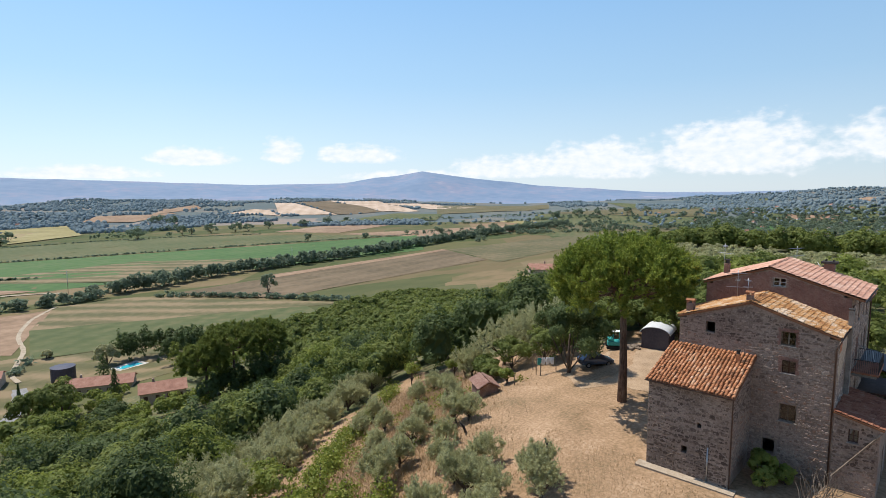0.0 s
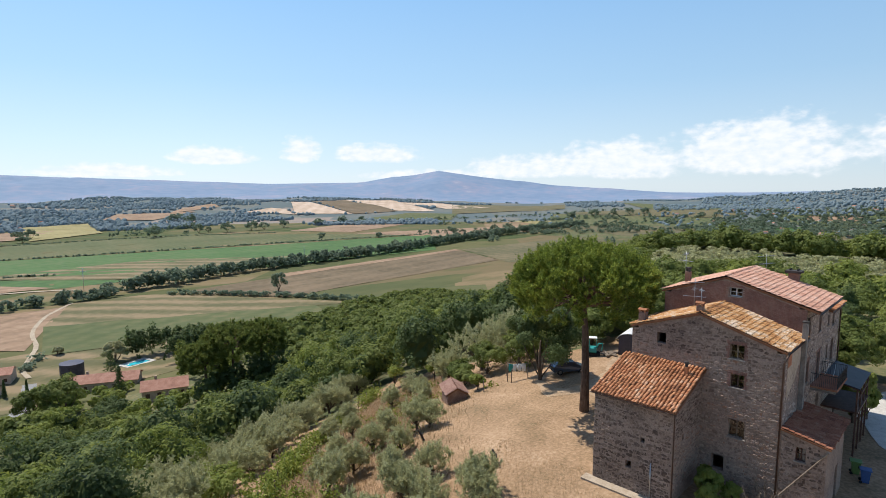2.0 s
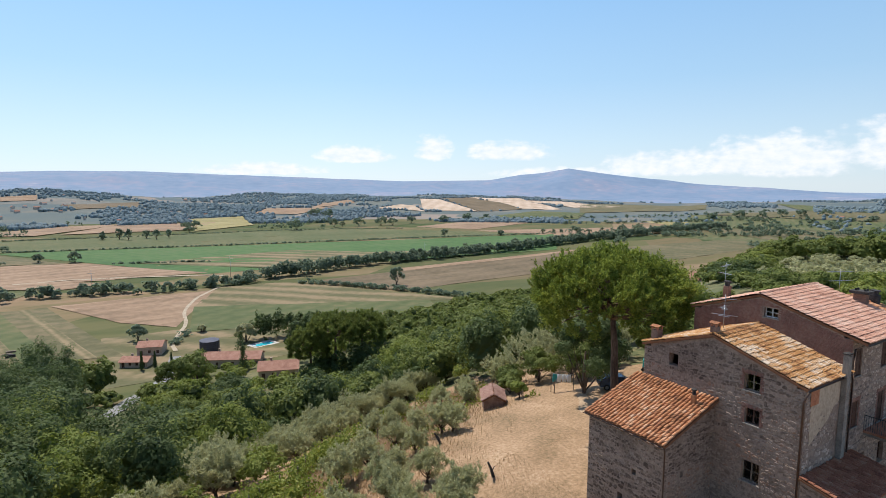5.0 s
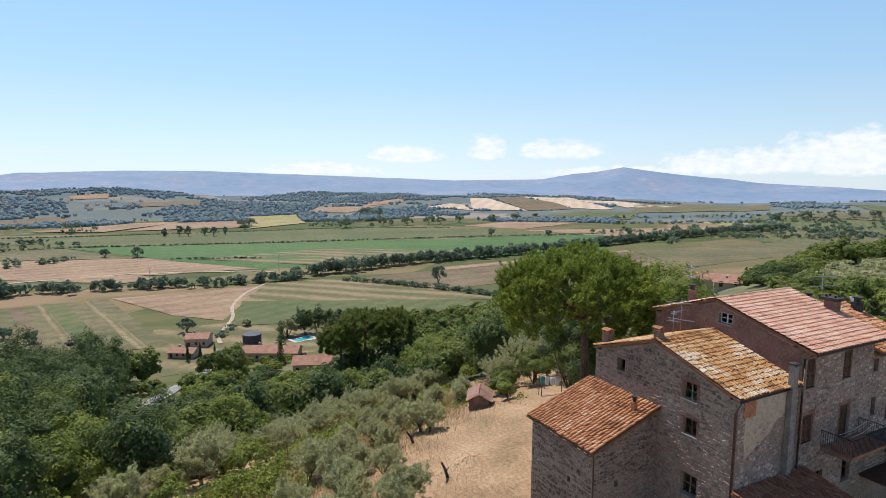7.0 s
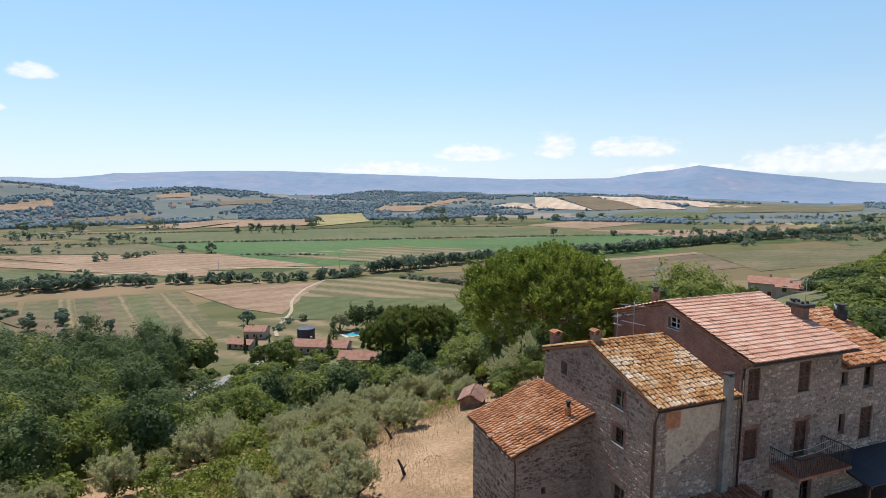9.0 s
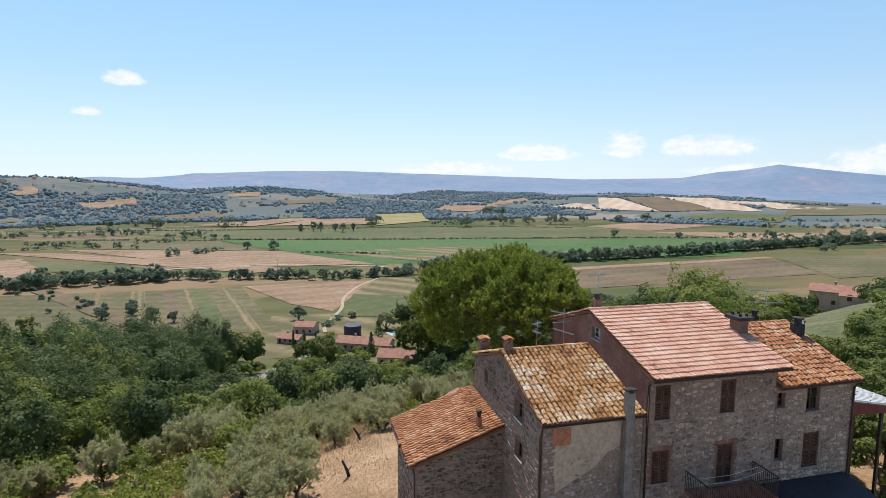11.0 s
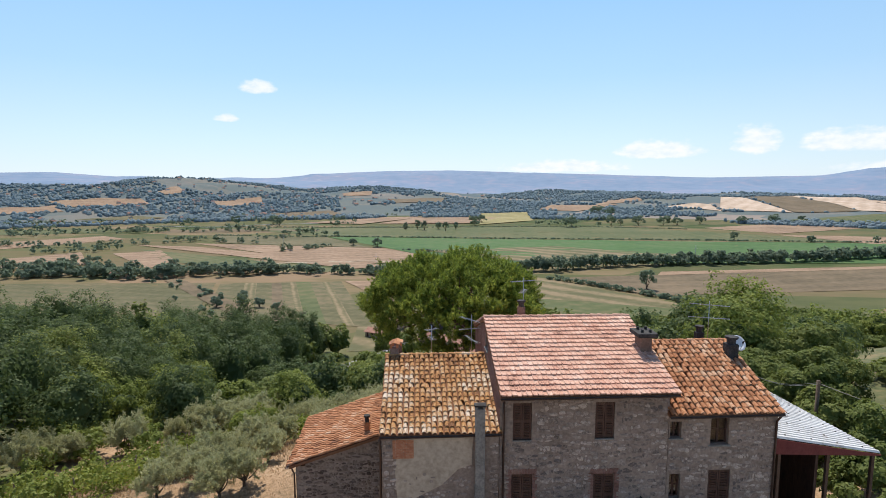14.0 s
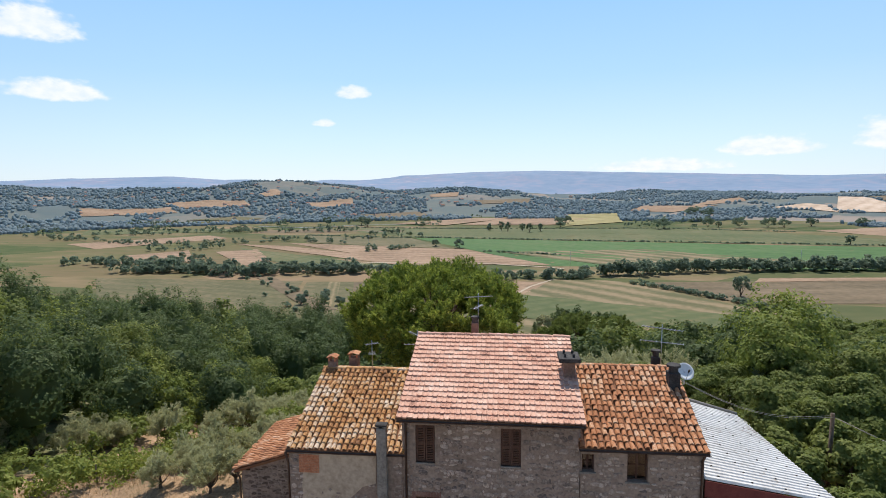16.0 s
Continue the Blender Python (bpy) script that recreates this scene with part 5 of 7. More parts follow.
def umbrella_pine(at, label, radius, top, thick, trunk_r, tufts, per, leaf, mat, lean=(0, 0)):
    """A stone pine: bare trunk, rising limbs, a domed crown made of dense tufts with an open underside."""
    t = thing("stone_pine", at, label, "tree", "umbrella pines")
    fork = top - thick * 0.55
    c = Vector((lean[0] * 0.7, lean[1] * 0.7, fork))
    v, f = tube_verts([(0, 0, -0.4), (0.05, 0, fork * 0.3), (c.x * 0.4 + 0.12, c.y * 0.4, fork * 0.65), c], [trunk_r * 1.3, trunk_r, trunk_r * 0.8, trunk_r * 0.4], 10)
    trunk = link_mesh("trunk", v, f, M_PINE_BARK, t, smooth=True)
    R, W, Ln = [], [], []
    ph = [random.uniform(0, 6.28) for _ in range(4)]
    up, down = thick * 0.56, thick * 0.44
    mid = Vector((lean[0], lean[1], top - up))
    for k in range(tufts):
        a = k * 2.399963 + random.uniform(-0.25, 0.25)
        e = 1.0 - 1.3 * (k + 0.5) / tufts
        q = math.sqrt(max(0.0, 1 - e * e)) if e > 0 else 1.0 + 0.35 * e
        lump = 0.93 + 0.06 * math.sin(3 * a + ph[0]) + 0.05 * math.sin(5 * a + 6 * e + ph[1]) + 0.05 * math.sin(8 * a - 9 * e + ph[2]) + random.uniform(-0.07, 0.04)
        if k % 5 == 4:
            lump *= random.uniform(0.62, 0.85)
        z = e * up if e > 0 else e / 0.3 * down * random.uniform(0.7, 1.1)
        ctr = mid + Vector((radius * q * lump * math.cos(a), radius * q * lump * math.sin(a), z * (lump if e > 0 else 1)))
        if k % 7 == 0:
            v, f = tube_verts(limb_path(Vector((c.x * 0.85, c.y * 0.85, fork - thick * random.uniform(0.0, 0.35))), ctr - Vector((0, 0, 0.25)), 0.35), [trunk_r * 0.3, trunk_r * 0.22, trunk_r * 0.16, trunk_r * 0.1, trunk_r * 0.04], 6)
            link_mesh("limb", v, f, M_PINE_BARK, trunk, smooth=True)
        tr = radius * random.uniform(0.075, 0.125)
        out = np.array([math.cos(a) * q, math.sin(a) * q, max(e, 0) + 0.55])
        out /= np.linalg.norm(out)
        shoots = 9
        m = max(5, per // shoots)
        for _ in range(shoots):
            o = rng.normal(size=3)
            o /= np.linalg.norm(o)
            o += out * 0.5
            base = np.array(ctr) + o * tr * rng.uniform(0.3, 1.0)
            axis = out + np.array([0, 0, 0.5]) + rng.normal(size=3) * 0.3
            axis /= np.linalg.norm(axis)
            along = rng.uniform(0, 1, (m, 1)) * tr * 0.75
            R.append(base + axis * along + rng.normal(size=(m, 3)) * tr * 0.1)
            W.append(axis * 0.9 + rng.normal(size=(m, 3)) * 0.75)
            Ln.append(rng.uniform(0.6, 1.3, m) * leaf)
    Ln = np.concatenate(Ln)
    blades_mesh("crown", np.concatenate(R), np.concatenate(W), Ln * 2.1, Ln * 0.8, mat, t)
    return t


def olive_tree(at, label, radius, tall, blades, group="olive trees on the slope"):
    """An olive: short forked trunk, upright feathery lobes of narrow leaves with gaps between them."""
    t = thing("olive_tree", at, label, "tree", group)
    tr = 0.05 + radius * 0.045
    fork = tall * 0.12
    v, f = tube_verts(limb_path((0, 0, -0.3), (random.uniform(-0.15, 0.15), 0, fork), 0.06), [tr * 1.5, tr * 1.15, tr, tr, tr * 0.9], 8)
    trunk = link_mesh("trunk", v, f, M_BARK, t, smooth=True)
    R, W = [], []
    lobes = random.randint(9, 13)
    for k in range(lobes):
        a = 2.399963 * k + random.uniform(-0.5, 0.5)
        q = radius * math.sqrt((k + 0.3) / lobes) * random.uniform(0.65, 0.9)
        zc = tall * (0.56 - 0.22 * (q / radius) ** 2) + random.uniform(-0.1, 0.12) * tall
        c = np.array([q * math.cos(a), q * math.sin(a), zc])
        v, f = tube_verts(limb_path((0, 0, fork * 0.9), c, 0.18), [tr * 0.6, tr * 0.45, tr * 0.33, tr * 0.22, tr * 0.08], 5)
        link_mesh("limb", v, f, M_BARK, trunk, smooth=True)
        rx, rz = radius * random.uniform(0.3, 0.46), tall * random.uniform(0.2, 0.34)
        twigs = 26
        m = blades // (lobes * twigs)
        for _ in range(twigs):
            d = rng.normal(size=3)
            d /= np.linalg.norm(d)
            d[2] = d[2] * 0.9 + 0.12
            p0 = c + d * np.array([rx, rx, rz]) * rng.uniform(0.35, 1.0)
            ax = d * 0.7 + np.array([0, 0, 0.75]) + rng.normal(size=3) * 0.35
            ax /= np.linalg.norm(ax)
            R.append(p0 + ax * rng.uniform(-0.1, 0.55, (m, 1)) * radius * 0.3 + rng.normal(size=(m, 3)) * 0.07)
            W.append(ax * 0.8 + rng.normal(size=(m, 3)) * 0.8)
    R = np.concatenate(R)
    blades_mesh("crown", R, np.concatenate(W), rng.uniform(0.14, 0.3, len(R)), rng.uniform(0.05, 0.1, len(R)), M_OLIVE, t)
    return t


def blob_trees(name, spots, mat, label, per=430, leaf=0.42, category="trees", lumps=9, low=0.5, lift=0.3, skirt=True):
    """Many trees as one stuff object: spots are x, y, radius, height."""
    C, Nn, S = [], [], []
    ground_z = height(np.array([q[0] for q in spots]), np.array([q[1] for q in spots]))
    for (x, y, rad, hgt), gz in zip(spots, ground_z):
        n = max(10, int(per * (rad / 3.0) ** 1.6))
        p, nn = crown_points(n, rad, hgt * 0.52, lumps, lift=lift, skirt=skirt)
        p[:, 2] += gz + hgt * low
        p[:, 0] += x
        p[:, 1] += y
        C.append(p)
        Nn.append(nn)
        S.append(rng.uniform(0.7, 1.3, n) * leaf)
    ob = quads_mesh(name, np.concatenate(C), np.concatenate(Nn), np.concatenate(S), mat)
    return tagged(ob, label, category, kind="stuff")


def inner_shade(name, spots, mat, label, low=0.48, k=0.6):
    """Low bumpy shells for the dense inside of crowns; dark mat paints gap shade."""
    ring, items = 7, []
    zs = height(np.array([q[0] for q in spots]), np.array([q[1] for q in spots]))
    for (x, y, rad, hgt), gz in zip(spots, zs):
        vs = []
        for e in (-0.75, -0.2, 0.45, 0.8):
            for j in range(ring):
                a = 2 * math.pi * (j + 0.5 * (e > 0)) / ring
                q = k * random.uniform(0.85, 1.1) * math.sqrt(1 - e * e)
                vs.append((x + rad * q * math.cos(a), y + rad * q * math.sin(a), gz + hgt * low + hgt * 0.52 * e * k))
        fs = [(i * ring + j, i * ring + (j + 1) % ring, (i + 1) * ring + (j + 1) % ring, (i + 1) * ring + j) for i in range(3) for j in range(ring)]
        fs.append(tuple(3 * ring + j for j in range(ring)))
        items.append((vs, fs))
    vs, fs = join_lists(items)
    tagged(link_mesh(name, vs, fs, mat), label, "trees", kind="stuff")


def hedge_spots(points, step, r0, r1, h0, h1, spread=3.0, skip=0.1):
    out = []
    for (x0, y0), (x1, y1) in zip(points, points[1:]):
        n = max(1, int(math.hypot(x1 - x0, y1 - y0) / step))
        for i in range(n):
            if random.random() < skip:
                continue
            f = (i + random.random()) / n
            out.append((x0 + (x1 - x0) * f + random.gauss(0, spread), y0 + (y1 - y0) * f + random.gauss(0, spread), random.uniform(r0, r1), random.uniform(h0, h1)))
    return out


def on_ground(x, y, dz=0.0):
    return (x, y, height1(x, y) + dz)


# the big pine on the lawn
umbrella_pine(on_ground(0.7, 18.0), "tall umbrella pine with bare trunk on the dry lawn", 6.0, 15.35, 6.0, 0.36, 520, 320, 0.1, M_PINE, (-1.0, 0.1))

# dark bushy tree by the parked car, small trees round the yard
make_tree("evergreen_oak", on_ground(7.4, 27.5), "dark bushy evergreen oak at the edge of the yard", 4.5, 9.0, 0.2, 26000, 0.13, M_LEAF_DARK, M_BARK, 20, 0.02, skirt=True)
for x, y, r, h in ((21.5, 29, 2.6, 5.4), (26, 26, 2.8, 5.6), (24.5, 31.5, 3.0, 6.0)):
    make_tree("fruit_tree", on_ground(x, y), "leafy fruit tree behind the gravel yard", r, h, 0.16, 6500, 0.15, M_LEAF, M_BARK, 20, 0.08, "fruit trees behind the yard", skirt=True)
for x, y, r, h in ((12.5, 40.5, 4.2, 7.6), (15.5, 37, 4.2, 8), (18.5, 41, 4.0, 7.4), (9.6, 44, 2.8, 5), (21.5, 37, 3.8, 7.4)):
    olive_tree(on_ground(x, y), "tall silvery olive tree at the lawn's far edge", r, h, 15000)
for x, y, r, h, m in ((19.0, 56.0, 2.1, 4.6, "y"), (13.5, 60.0, 2.0, 4.6, "y"), (12.8, 50.0, 1.5, 2.8, "l"), (16.2, 53.0, 1.6, 2.6, "l"), (11.0, 44.5, 1.5, 2.6, "l"), (3.5, 33.6, 1.3, 2.0, "l")):
    make_tree("young_tree", on_ground(x, y), "small yellow-green young tree in dry grass", r, h, 0.08, 1100, 0.15, M_VINE if m == "y" else M_LEAF_LIGHT, M_BARK, 7, 0.2)

for x, y, r, h in ((11.5, 33.5, 2.4, 4.6), (14.0, 32.5, 2.2, 4.4), (7.0, 39.5, 2.0, 3.0), (5.0, 37.0, 1.6, 2.4), (18.0, 34.5, 2.6, 5.2), (10.0, 37.5, 2.6, 4.4)):
    make_tree("thicket_bush", on_ground(x, y), "dark tangled bush at the lawn's far edge", r, h, 0.1, 6500, 0.12, M_LEAF, M_BARK, 22, 0.02, "bushes behind the lawn", skirt=True)

# olives on the slope
OLIVES = [olive_tree((0, 0, -300 - 10 * k), "silvery olive tree on the dry slope", r, h, n) for k, (r, h, n) in enumerate(((1.9, 4.2, 7500), (1.6, 3.9, 6000), (2.1, 4.5, 8500), (1.3, 3.3, 4500)))]
SPOTS = [(-7.7, 30.0, 1), (-16.3, 30.8, 0), (-19.2, 30.6, 1), (-16.2, 26.0, 2), (-15.4, 22.0, 0), (-15.8, 16.8, 2), (-8.6, 35.8, 3), (2.7, 42.4, 3), (-12.6, 28.8, 1), (-18.0, 23.0, 0),
         (-12.2, 33.5, 0), (0.5, 45.5, 3), (-19.5, 18.0, 0), (-14.0, 37.0, 3), (5.5, 47.5, 1), (-8.8, 45.5, 3), (-3.5, 49.5, 1),
         (1.2, 40.6, 3), (-8.2, 31.4, 2), (-19.4, 20.6, 2), (-17.2, 15.6, 0), (9.6, 45.2, 3), (-8.4, 42.0, 3),
         (-22.5, 21.5, 2), (-22.0, 17.0, 1)]
for i, (x, y, k) in enumerate(SPOTS):
    m = Matrix.Translation(on_ground(x, y)) @ Matrix.Rotation(i * 1.7, 4, "Z") @ Matrix.Scale(random.uniform(0.7, 1.0), 4)
    if i < 4:
        OLIVES[i].matrix_basis = m
    else:
        c = copy_thing(OLIVES[k], m)
        c.matrix_basis = m
# olive rows below the vineyard
rows = []
for j in range(6):
    for i in range(29):
        along, off = -21 + i * 3.1 + random.uniform(-0.9, 0.9), 7.0 + j * 3.4 + random.uniform(-1.2, 1.2)
        rows.append((-27 + 0.82 * along - 0.573 * off, 34.5 + 0.573 * along + 0.82 * off))
for i, (x, y) in enumerate(rows):
    if random.random() < 0.93 and not (x > 24) and not (x < -32 and y > 38):
        m = Matrix.Translation(on_ground(x, y, -0.1)) @ Matrix.Rotation(i * 2.3, 4, "Z") @ Matrix.Scale(random.uniform(0.8, 1.25), 4)
        copy_thing(OLIVES[i % 3], m).matrix_basis = m


# ---- vineyard rows ----
def vine_row(a, b, n):
    row = thing("vine_row", on_ground(*a), "leafy green vine row on posts across the slope", "vines", "vineyard rows")
    C, Nn, S = [], [], []
    o = Vector(on_ground(*a))
    for i in range(n):
        f = i / (n - 1)
        x, y = a[0] + (b[0] - a[0]) * f, a[1] + (b[1] - a[1]) * f
        z = height1(x, y)
        if i % 4 == 0:
            box("post", x - o.x - 0.045, x - o.x + 0.045, y - o.y - 0.045, y - o.y + 0.045, z - o.z - 0.3, z - o.z + random.uniform(1.5, 1.9), M_WOOD_OLD, row)
        if random.random() < 0.3:
            continue
        k = random.randint(150, 420)
        p = rng.normal(size=(k, 3)) * np.array([0.55, 0.5, 0.36]) * random.uniform(0.8, 1.25) + np.array([x - o.x + random.uniform(-0.25, 0.25), y - o.y, z - o.z + random.uniform(0.75, 1.2)])
        C.append(p)
        Nn.append(rng.normal(size=(k, 3)) + np.array([0, 0, 0.8]))
        S.append(rng.uniform(0.07, 0.16, k))
        if i % 2 == 0:
            v, f2 = tube_verts(limb_path((x - o.x, y - o.y, z - o.z - 0.2), (x - o.x + random.uniform(-0.2, 0.2), y - o.y, z - o.z + 1.1), 0.06), [0.05, 0.045, 0.04, 0.03, 0.02], 5)
            link_mesh("stem", v, f2, M_BARK, row)
    quads_mesh("foliage", np.concatenate(C), np.concatenate(Nn), np.concatenate(S), M_VINE, row)


vine_row((-27.0, 34.5), (9.5, 60.0), 46)
vine_row((-29.5, 31.0), (-15.5, 41.5), 18)
vine_row((-33.5, 29.5), (-21.0, 36.5), 13)
vine_row((-37.0, 24.5), (-20.5, 32.5), 18)
vine_row((-35.0, 21.0), (-20.0, 28.5), 17)
vine_row((-33.0, 17.0), (-20.5, 23.5), 14)

# ---- woods on the hillside ----
def in_wood(x, y, z):
    ye = y - 0.3 * min(max(x, -22), 170)
    if z < -58.5:
        return False
    if x > 29:
        if y < (24 + 0.06 * x if x < 44 else -30):
            return False
        if 92 < x < 150 and y < 52 + 0.25 * (x - 62):
            return False
    elif x > 14:
        if ye < 51:
            return False
    elif x > -26:
        if ye < 66 + 3 * math.sin(x * 0.4):
            return False
    elif y < max(24, 54 + 1.3 * (x + 26)):
        return False
    if -34 < x < 62 and (186 if x < -8 else 164) < y:
        return False
    if math.hypot(x + 34, y - 174) < 12 or (-42 < x < -26 and 118 < y < 176):
        return False
    if abs(x - 30) < 13 and abs(y - 150) < 9:
        return False
    if abs(x - 13) < 13 and 138 < y:
        return False
    if 112 < y < 160 and abs(x - 15.5 + 0.328 * (161 - y)) < 8:
        return False
    if 50 < x < 172 and abs(y - 120 + 0.77 * (157 - x)) < 10:
        return False
    return True


grid = [(gx * 7.0 + random.uniform(-3, 3), gy * 7.0 + random.uniform(-3, 3)) for gx in range(-34, 31) for gy in range(-5, 41)]
grid_z = height(np.array([q[0] for q in grid]), np.array([q[1] for q in grid]))
spots = []
for (x, y), z in zip(grid, grid_z):
    if in_wood(x, y, z):
        k = 1.0 + 0.65 * max(0.0, min(1.0, (-x - 30) / 50)) - 0.3 * max(0.0, min(1.0, (x - 30) / 30)) - 0.25 * max(0.0, min(1.0, (x - 75) / 45))
        if x > 42 and y < 75:
            k = 0.45
        elif -18 < x < 30 and y > 95:
            k = 0.6
        elif -40 < x <= -18 and 108 < y < 200:
            k = 0.6
        elif x <= -40 and 90 < y < 200:
            k = 1.9
        big = random.random()
        grow = 1.1 if x < -20 else 1.0
        spots.append((x, y, (2.9 + 2.4 * big) * grow, (4.5 + 8.5 * big + random.uniform(-1, 1)) * k))
        if random.random() < 0.3:
            spots.append((x + random.uniform(-4, 4), y + random.uniform(-4, 4), random.uniform(1.6, 2.6), random.uniform(4, 6)))
near, light, dark, far, edge, edge_mid, edge_dark = [], [], [], [], [], [], []
for s in spots:
    d = math.hypot(s[0] + 15, s[1] + 20)
    c = noise.noise((s[0] * 0.045, s[1] * 0.045, 1.3)) + random.uniform(-0.35, 0.35)
    if math.hypot(s[0] + 44, s[1] + 8) < 78 or math.hypot(s[0] - 4, s[1] + 22) < 70:
        random.choice((edge, edge_mid, edge_mid, edge_mid, edge_dark)).append(s)
    elif s[0] < -38 and s[1] > 80 and random.random() < 0.75:
        dark.append(s)
    elif d > 190:
        far.append(s)
    elif c > 0.28:
        light.append(s)
    elif c < -0.22:
        dark.append(s)
    else:
        near.append(s)
blob_trees("oak_wood", near, M_LEAF, "dense green oak wood covering the hillside", 820, 0.26, lumps=26)
blob_trees("light_wood", light, M_LEAF_LIGHT, "lighter yellow-green trees in the hillside wood", 820, 0.26, lumps=26)
blob_trees("dark_wood", dark, M_LEAF_DARK, "darker evergreen trees in the hillside wood", 760, 0.26, lumps=26)
blob_trees("edge_oaks", edge_mid, M_LEAF, "full-leaved oaks at the near edge of the wood", 1700, 0.165, lumps=30)
blob_trees("edge_evergreens", edge_dark, M_LEAF_DARK, "dark evergreen oaks at the near edge of the wood", 1700, 0.165, lumps=30)
blob_trees("edge_wood", edge, M_LEAF_LIGHT, "leafy green oaks at the near edge of the wood", 1700, 0.165, lumps=30)
# dark leaf colour on these shells stands in for shade between the leaves
inner_shade("wood_interior", edge + edge_mid + edge_dark + near + light + dark + far, M_LEAF_DARK, "inner foliage shells of the hillside wood, darkened for gap shade")
blob_trees("far_wood", far, M_LEAF, "green wood running down to the valley", 150, 0.65, lumps=14)
bushes = []
while len(bushes) < 90:
    x, y = random.uniform(-62, -22), random.uniform(12, 60)
    if y < 70 + 0.9 * (x + 26) and (x < -30 or y > 40):
        bushes.append((x, y, random.uniform(1.0, 2.4), random.uniform(1.8, 4.2)))
blob_trees("hillside_bushes", bushes, M_LEAF_LIGHT, "loose light green bushes on the bank below the wood", 1500, 0.14, "bushes", 16)
grove = []
for gx in range(93, 142, 5):
    for gy in range(-30, 74, 5):
        x, y = gx + random.uniform(-1.5, 1.5), gy + random.uniform(-1.5, 1.5)
        if y < 50 + 0.25 * (x - 62) and math.hypot(x - 133, y - 102) > 14:
            grove.append((x, y, random.uniform(1.6, 2.3), random.uniform(2.0, 3.0)))
belt = hedge_spots([(164, 98), (150, 74), (149, 40), (150, -34)], 1.8, 2.8, 4.8, 5.0, 8.5, 4, 0.03)
blob_trees("tree_belt", belt, M_LEAF, "dark belt of trees behind the olive grove", 420, 0.36, lumps=22)
blob_trees("olive_grove", grove, M_OLIVE, "grey-green olive grove on the hilltop beyond the house", 420, 0.24, "olive grove", 12)

# grove of old pines and conifers by the hamlet
for x, y, r, tp in ((27, 149, 8.5, 21.5), (37, 151, 7.5, 20.0), (20, 152, 6.5, 17.5)):
    umbrella_pine(on_ground(x, y), "dark spreading umbrella pine above the hamlet", r, tp, 8.0, 0.45, 200, 110, 0.34, M_LEAF)
under = [(20 + 1.9 * k + random.uniform(-2, 2), 146 + random.uniform(-3, 6), random.uniform(3, 4.5), random.uniform(8, 12)) for k in range(12)]
blob_trees("pine_understorey", under, M_LEAF_DARK, "dark trees crowded below the umbrella pines", 260, 0.42)


ringed = [(random.uniform(-12, 50), random.uniform(148, 164), random.uniform(2.4, 4.2), random.uniform(3.2, 5.5)) for _ in range(46)]
ringed += [(random.uniform(-12, 12), random.uniform(188, 206), random.uniform(2.0, 3.2), random.uniform(2.8, 4.2)) for _ in range(16)]
ringed += [(random.uniform(28, 62), random.uniform(176, 226), random.uniform(2.6, 4.4), random.uniform(6, 10)) for _ in range(34)]
ringed = [q for q in ringed if not (abs(q[0] - 17.5) < 9 and abs(q[1] - 178) < 8)]
blob_trees("hamlet_trees", ringed, M_LEAF_LIGHT, "green trees crowded round the hamlet houses", 420, 0.36, lumps=22)


def conifer(x, y, r, h, label="dark pointed conifer beside the hamlet", mat=None, n=900, leaf=0.3):
    t = thing("cypress", on_ground(x, y), label, "tree", "conifers by the hamlet")
    v, f = tube_verts([(0, 0, -0.3), (0, 0, h * 0.5), (0, 0, h * 0.95)], [0.2, 0.14, 0.03], 6)
    link_mesh("trunk", v, f, M_BARK, t)
    q = rng.uniform(0, 1, n) ** 0.7
    a = rng.uniform(0, 2 * np.pi, n)
    rr = r * (0.12 + 0.88 * q) * (0.75 + 0.25 * np.sin(a * 3 + q * 40)) * rng.uniform(0.75, 1.05, n)
    z = h * (1.0 - 0.92 * q)
    p = np.stack([rr * np.cos(a), rr * np.sin(a), z], 1)
    quads_mesh("crown", p, np.stack([np.cos(a), np.sin(a), np.full(n, 0.5)], 1) + rng.normal(size=(n, 3)) * 0.4, rng.uniform(0.6, 1.3, n) * leaf, mat or M_LEAF_DARK, t, aspect=0.6)


for x, y, r, h in ((19, 243, 3.6, 9.5), 
                   (10.5, 201, 2.6, 10), (-22, 118, 3.4, 12), (-27, 122, 3.2, 11), (-31, 116, 3.2, 10), (45, 226, 3, 8), (86, 190, 3.2, 10), (-21, 238, 1.0, 8), (-11, 229, 1.0, 8), (-16, 240, 0.9, 7)):
    conifer(x, y, r, h)
for x, y, r, h, lab in ((25, 258, 5.0, 9, "round grey-green willow by the pool"), (-8, 188, 7.0, 13, "broad green poplar beside the hamlet"), (-15, 195, 5.5, 11, "broad green poplar beside the hamlet"), (10, 288, 2.4, 4, "small tree beside the farm track")):
    make_tree("poplar" if "poplar" in lab else "willow", on_ground(x, y), lab, r, h, 0.35, 4600, 0.4, M_LEAF if "poplar" in lab else M_OLIVE, M_BARK, 18, 0.04, "broad trees by the hamlet", skirt=True)

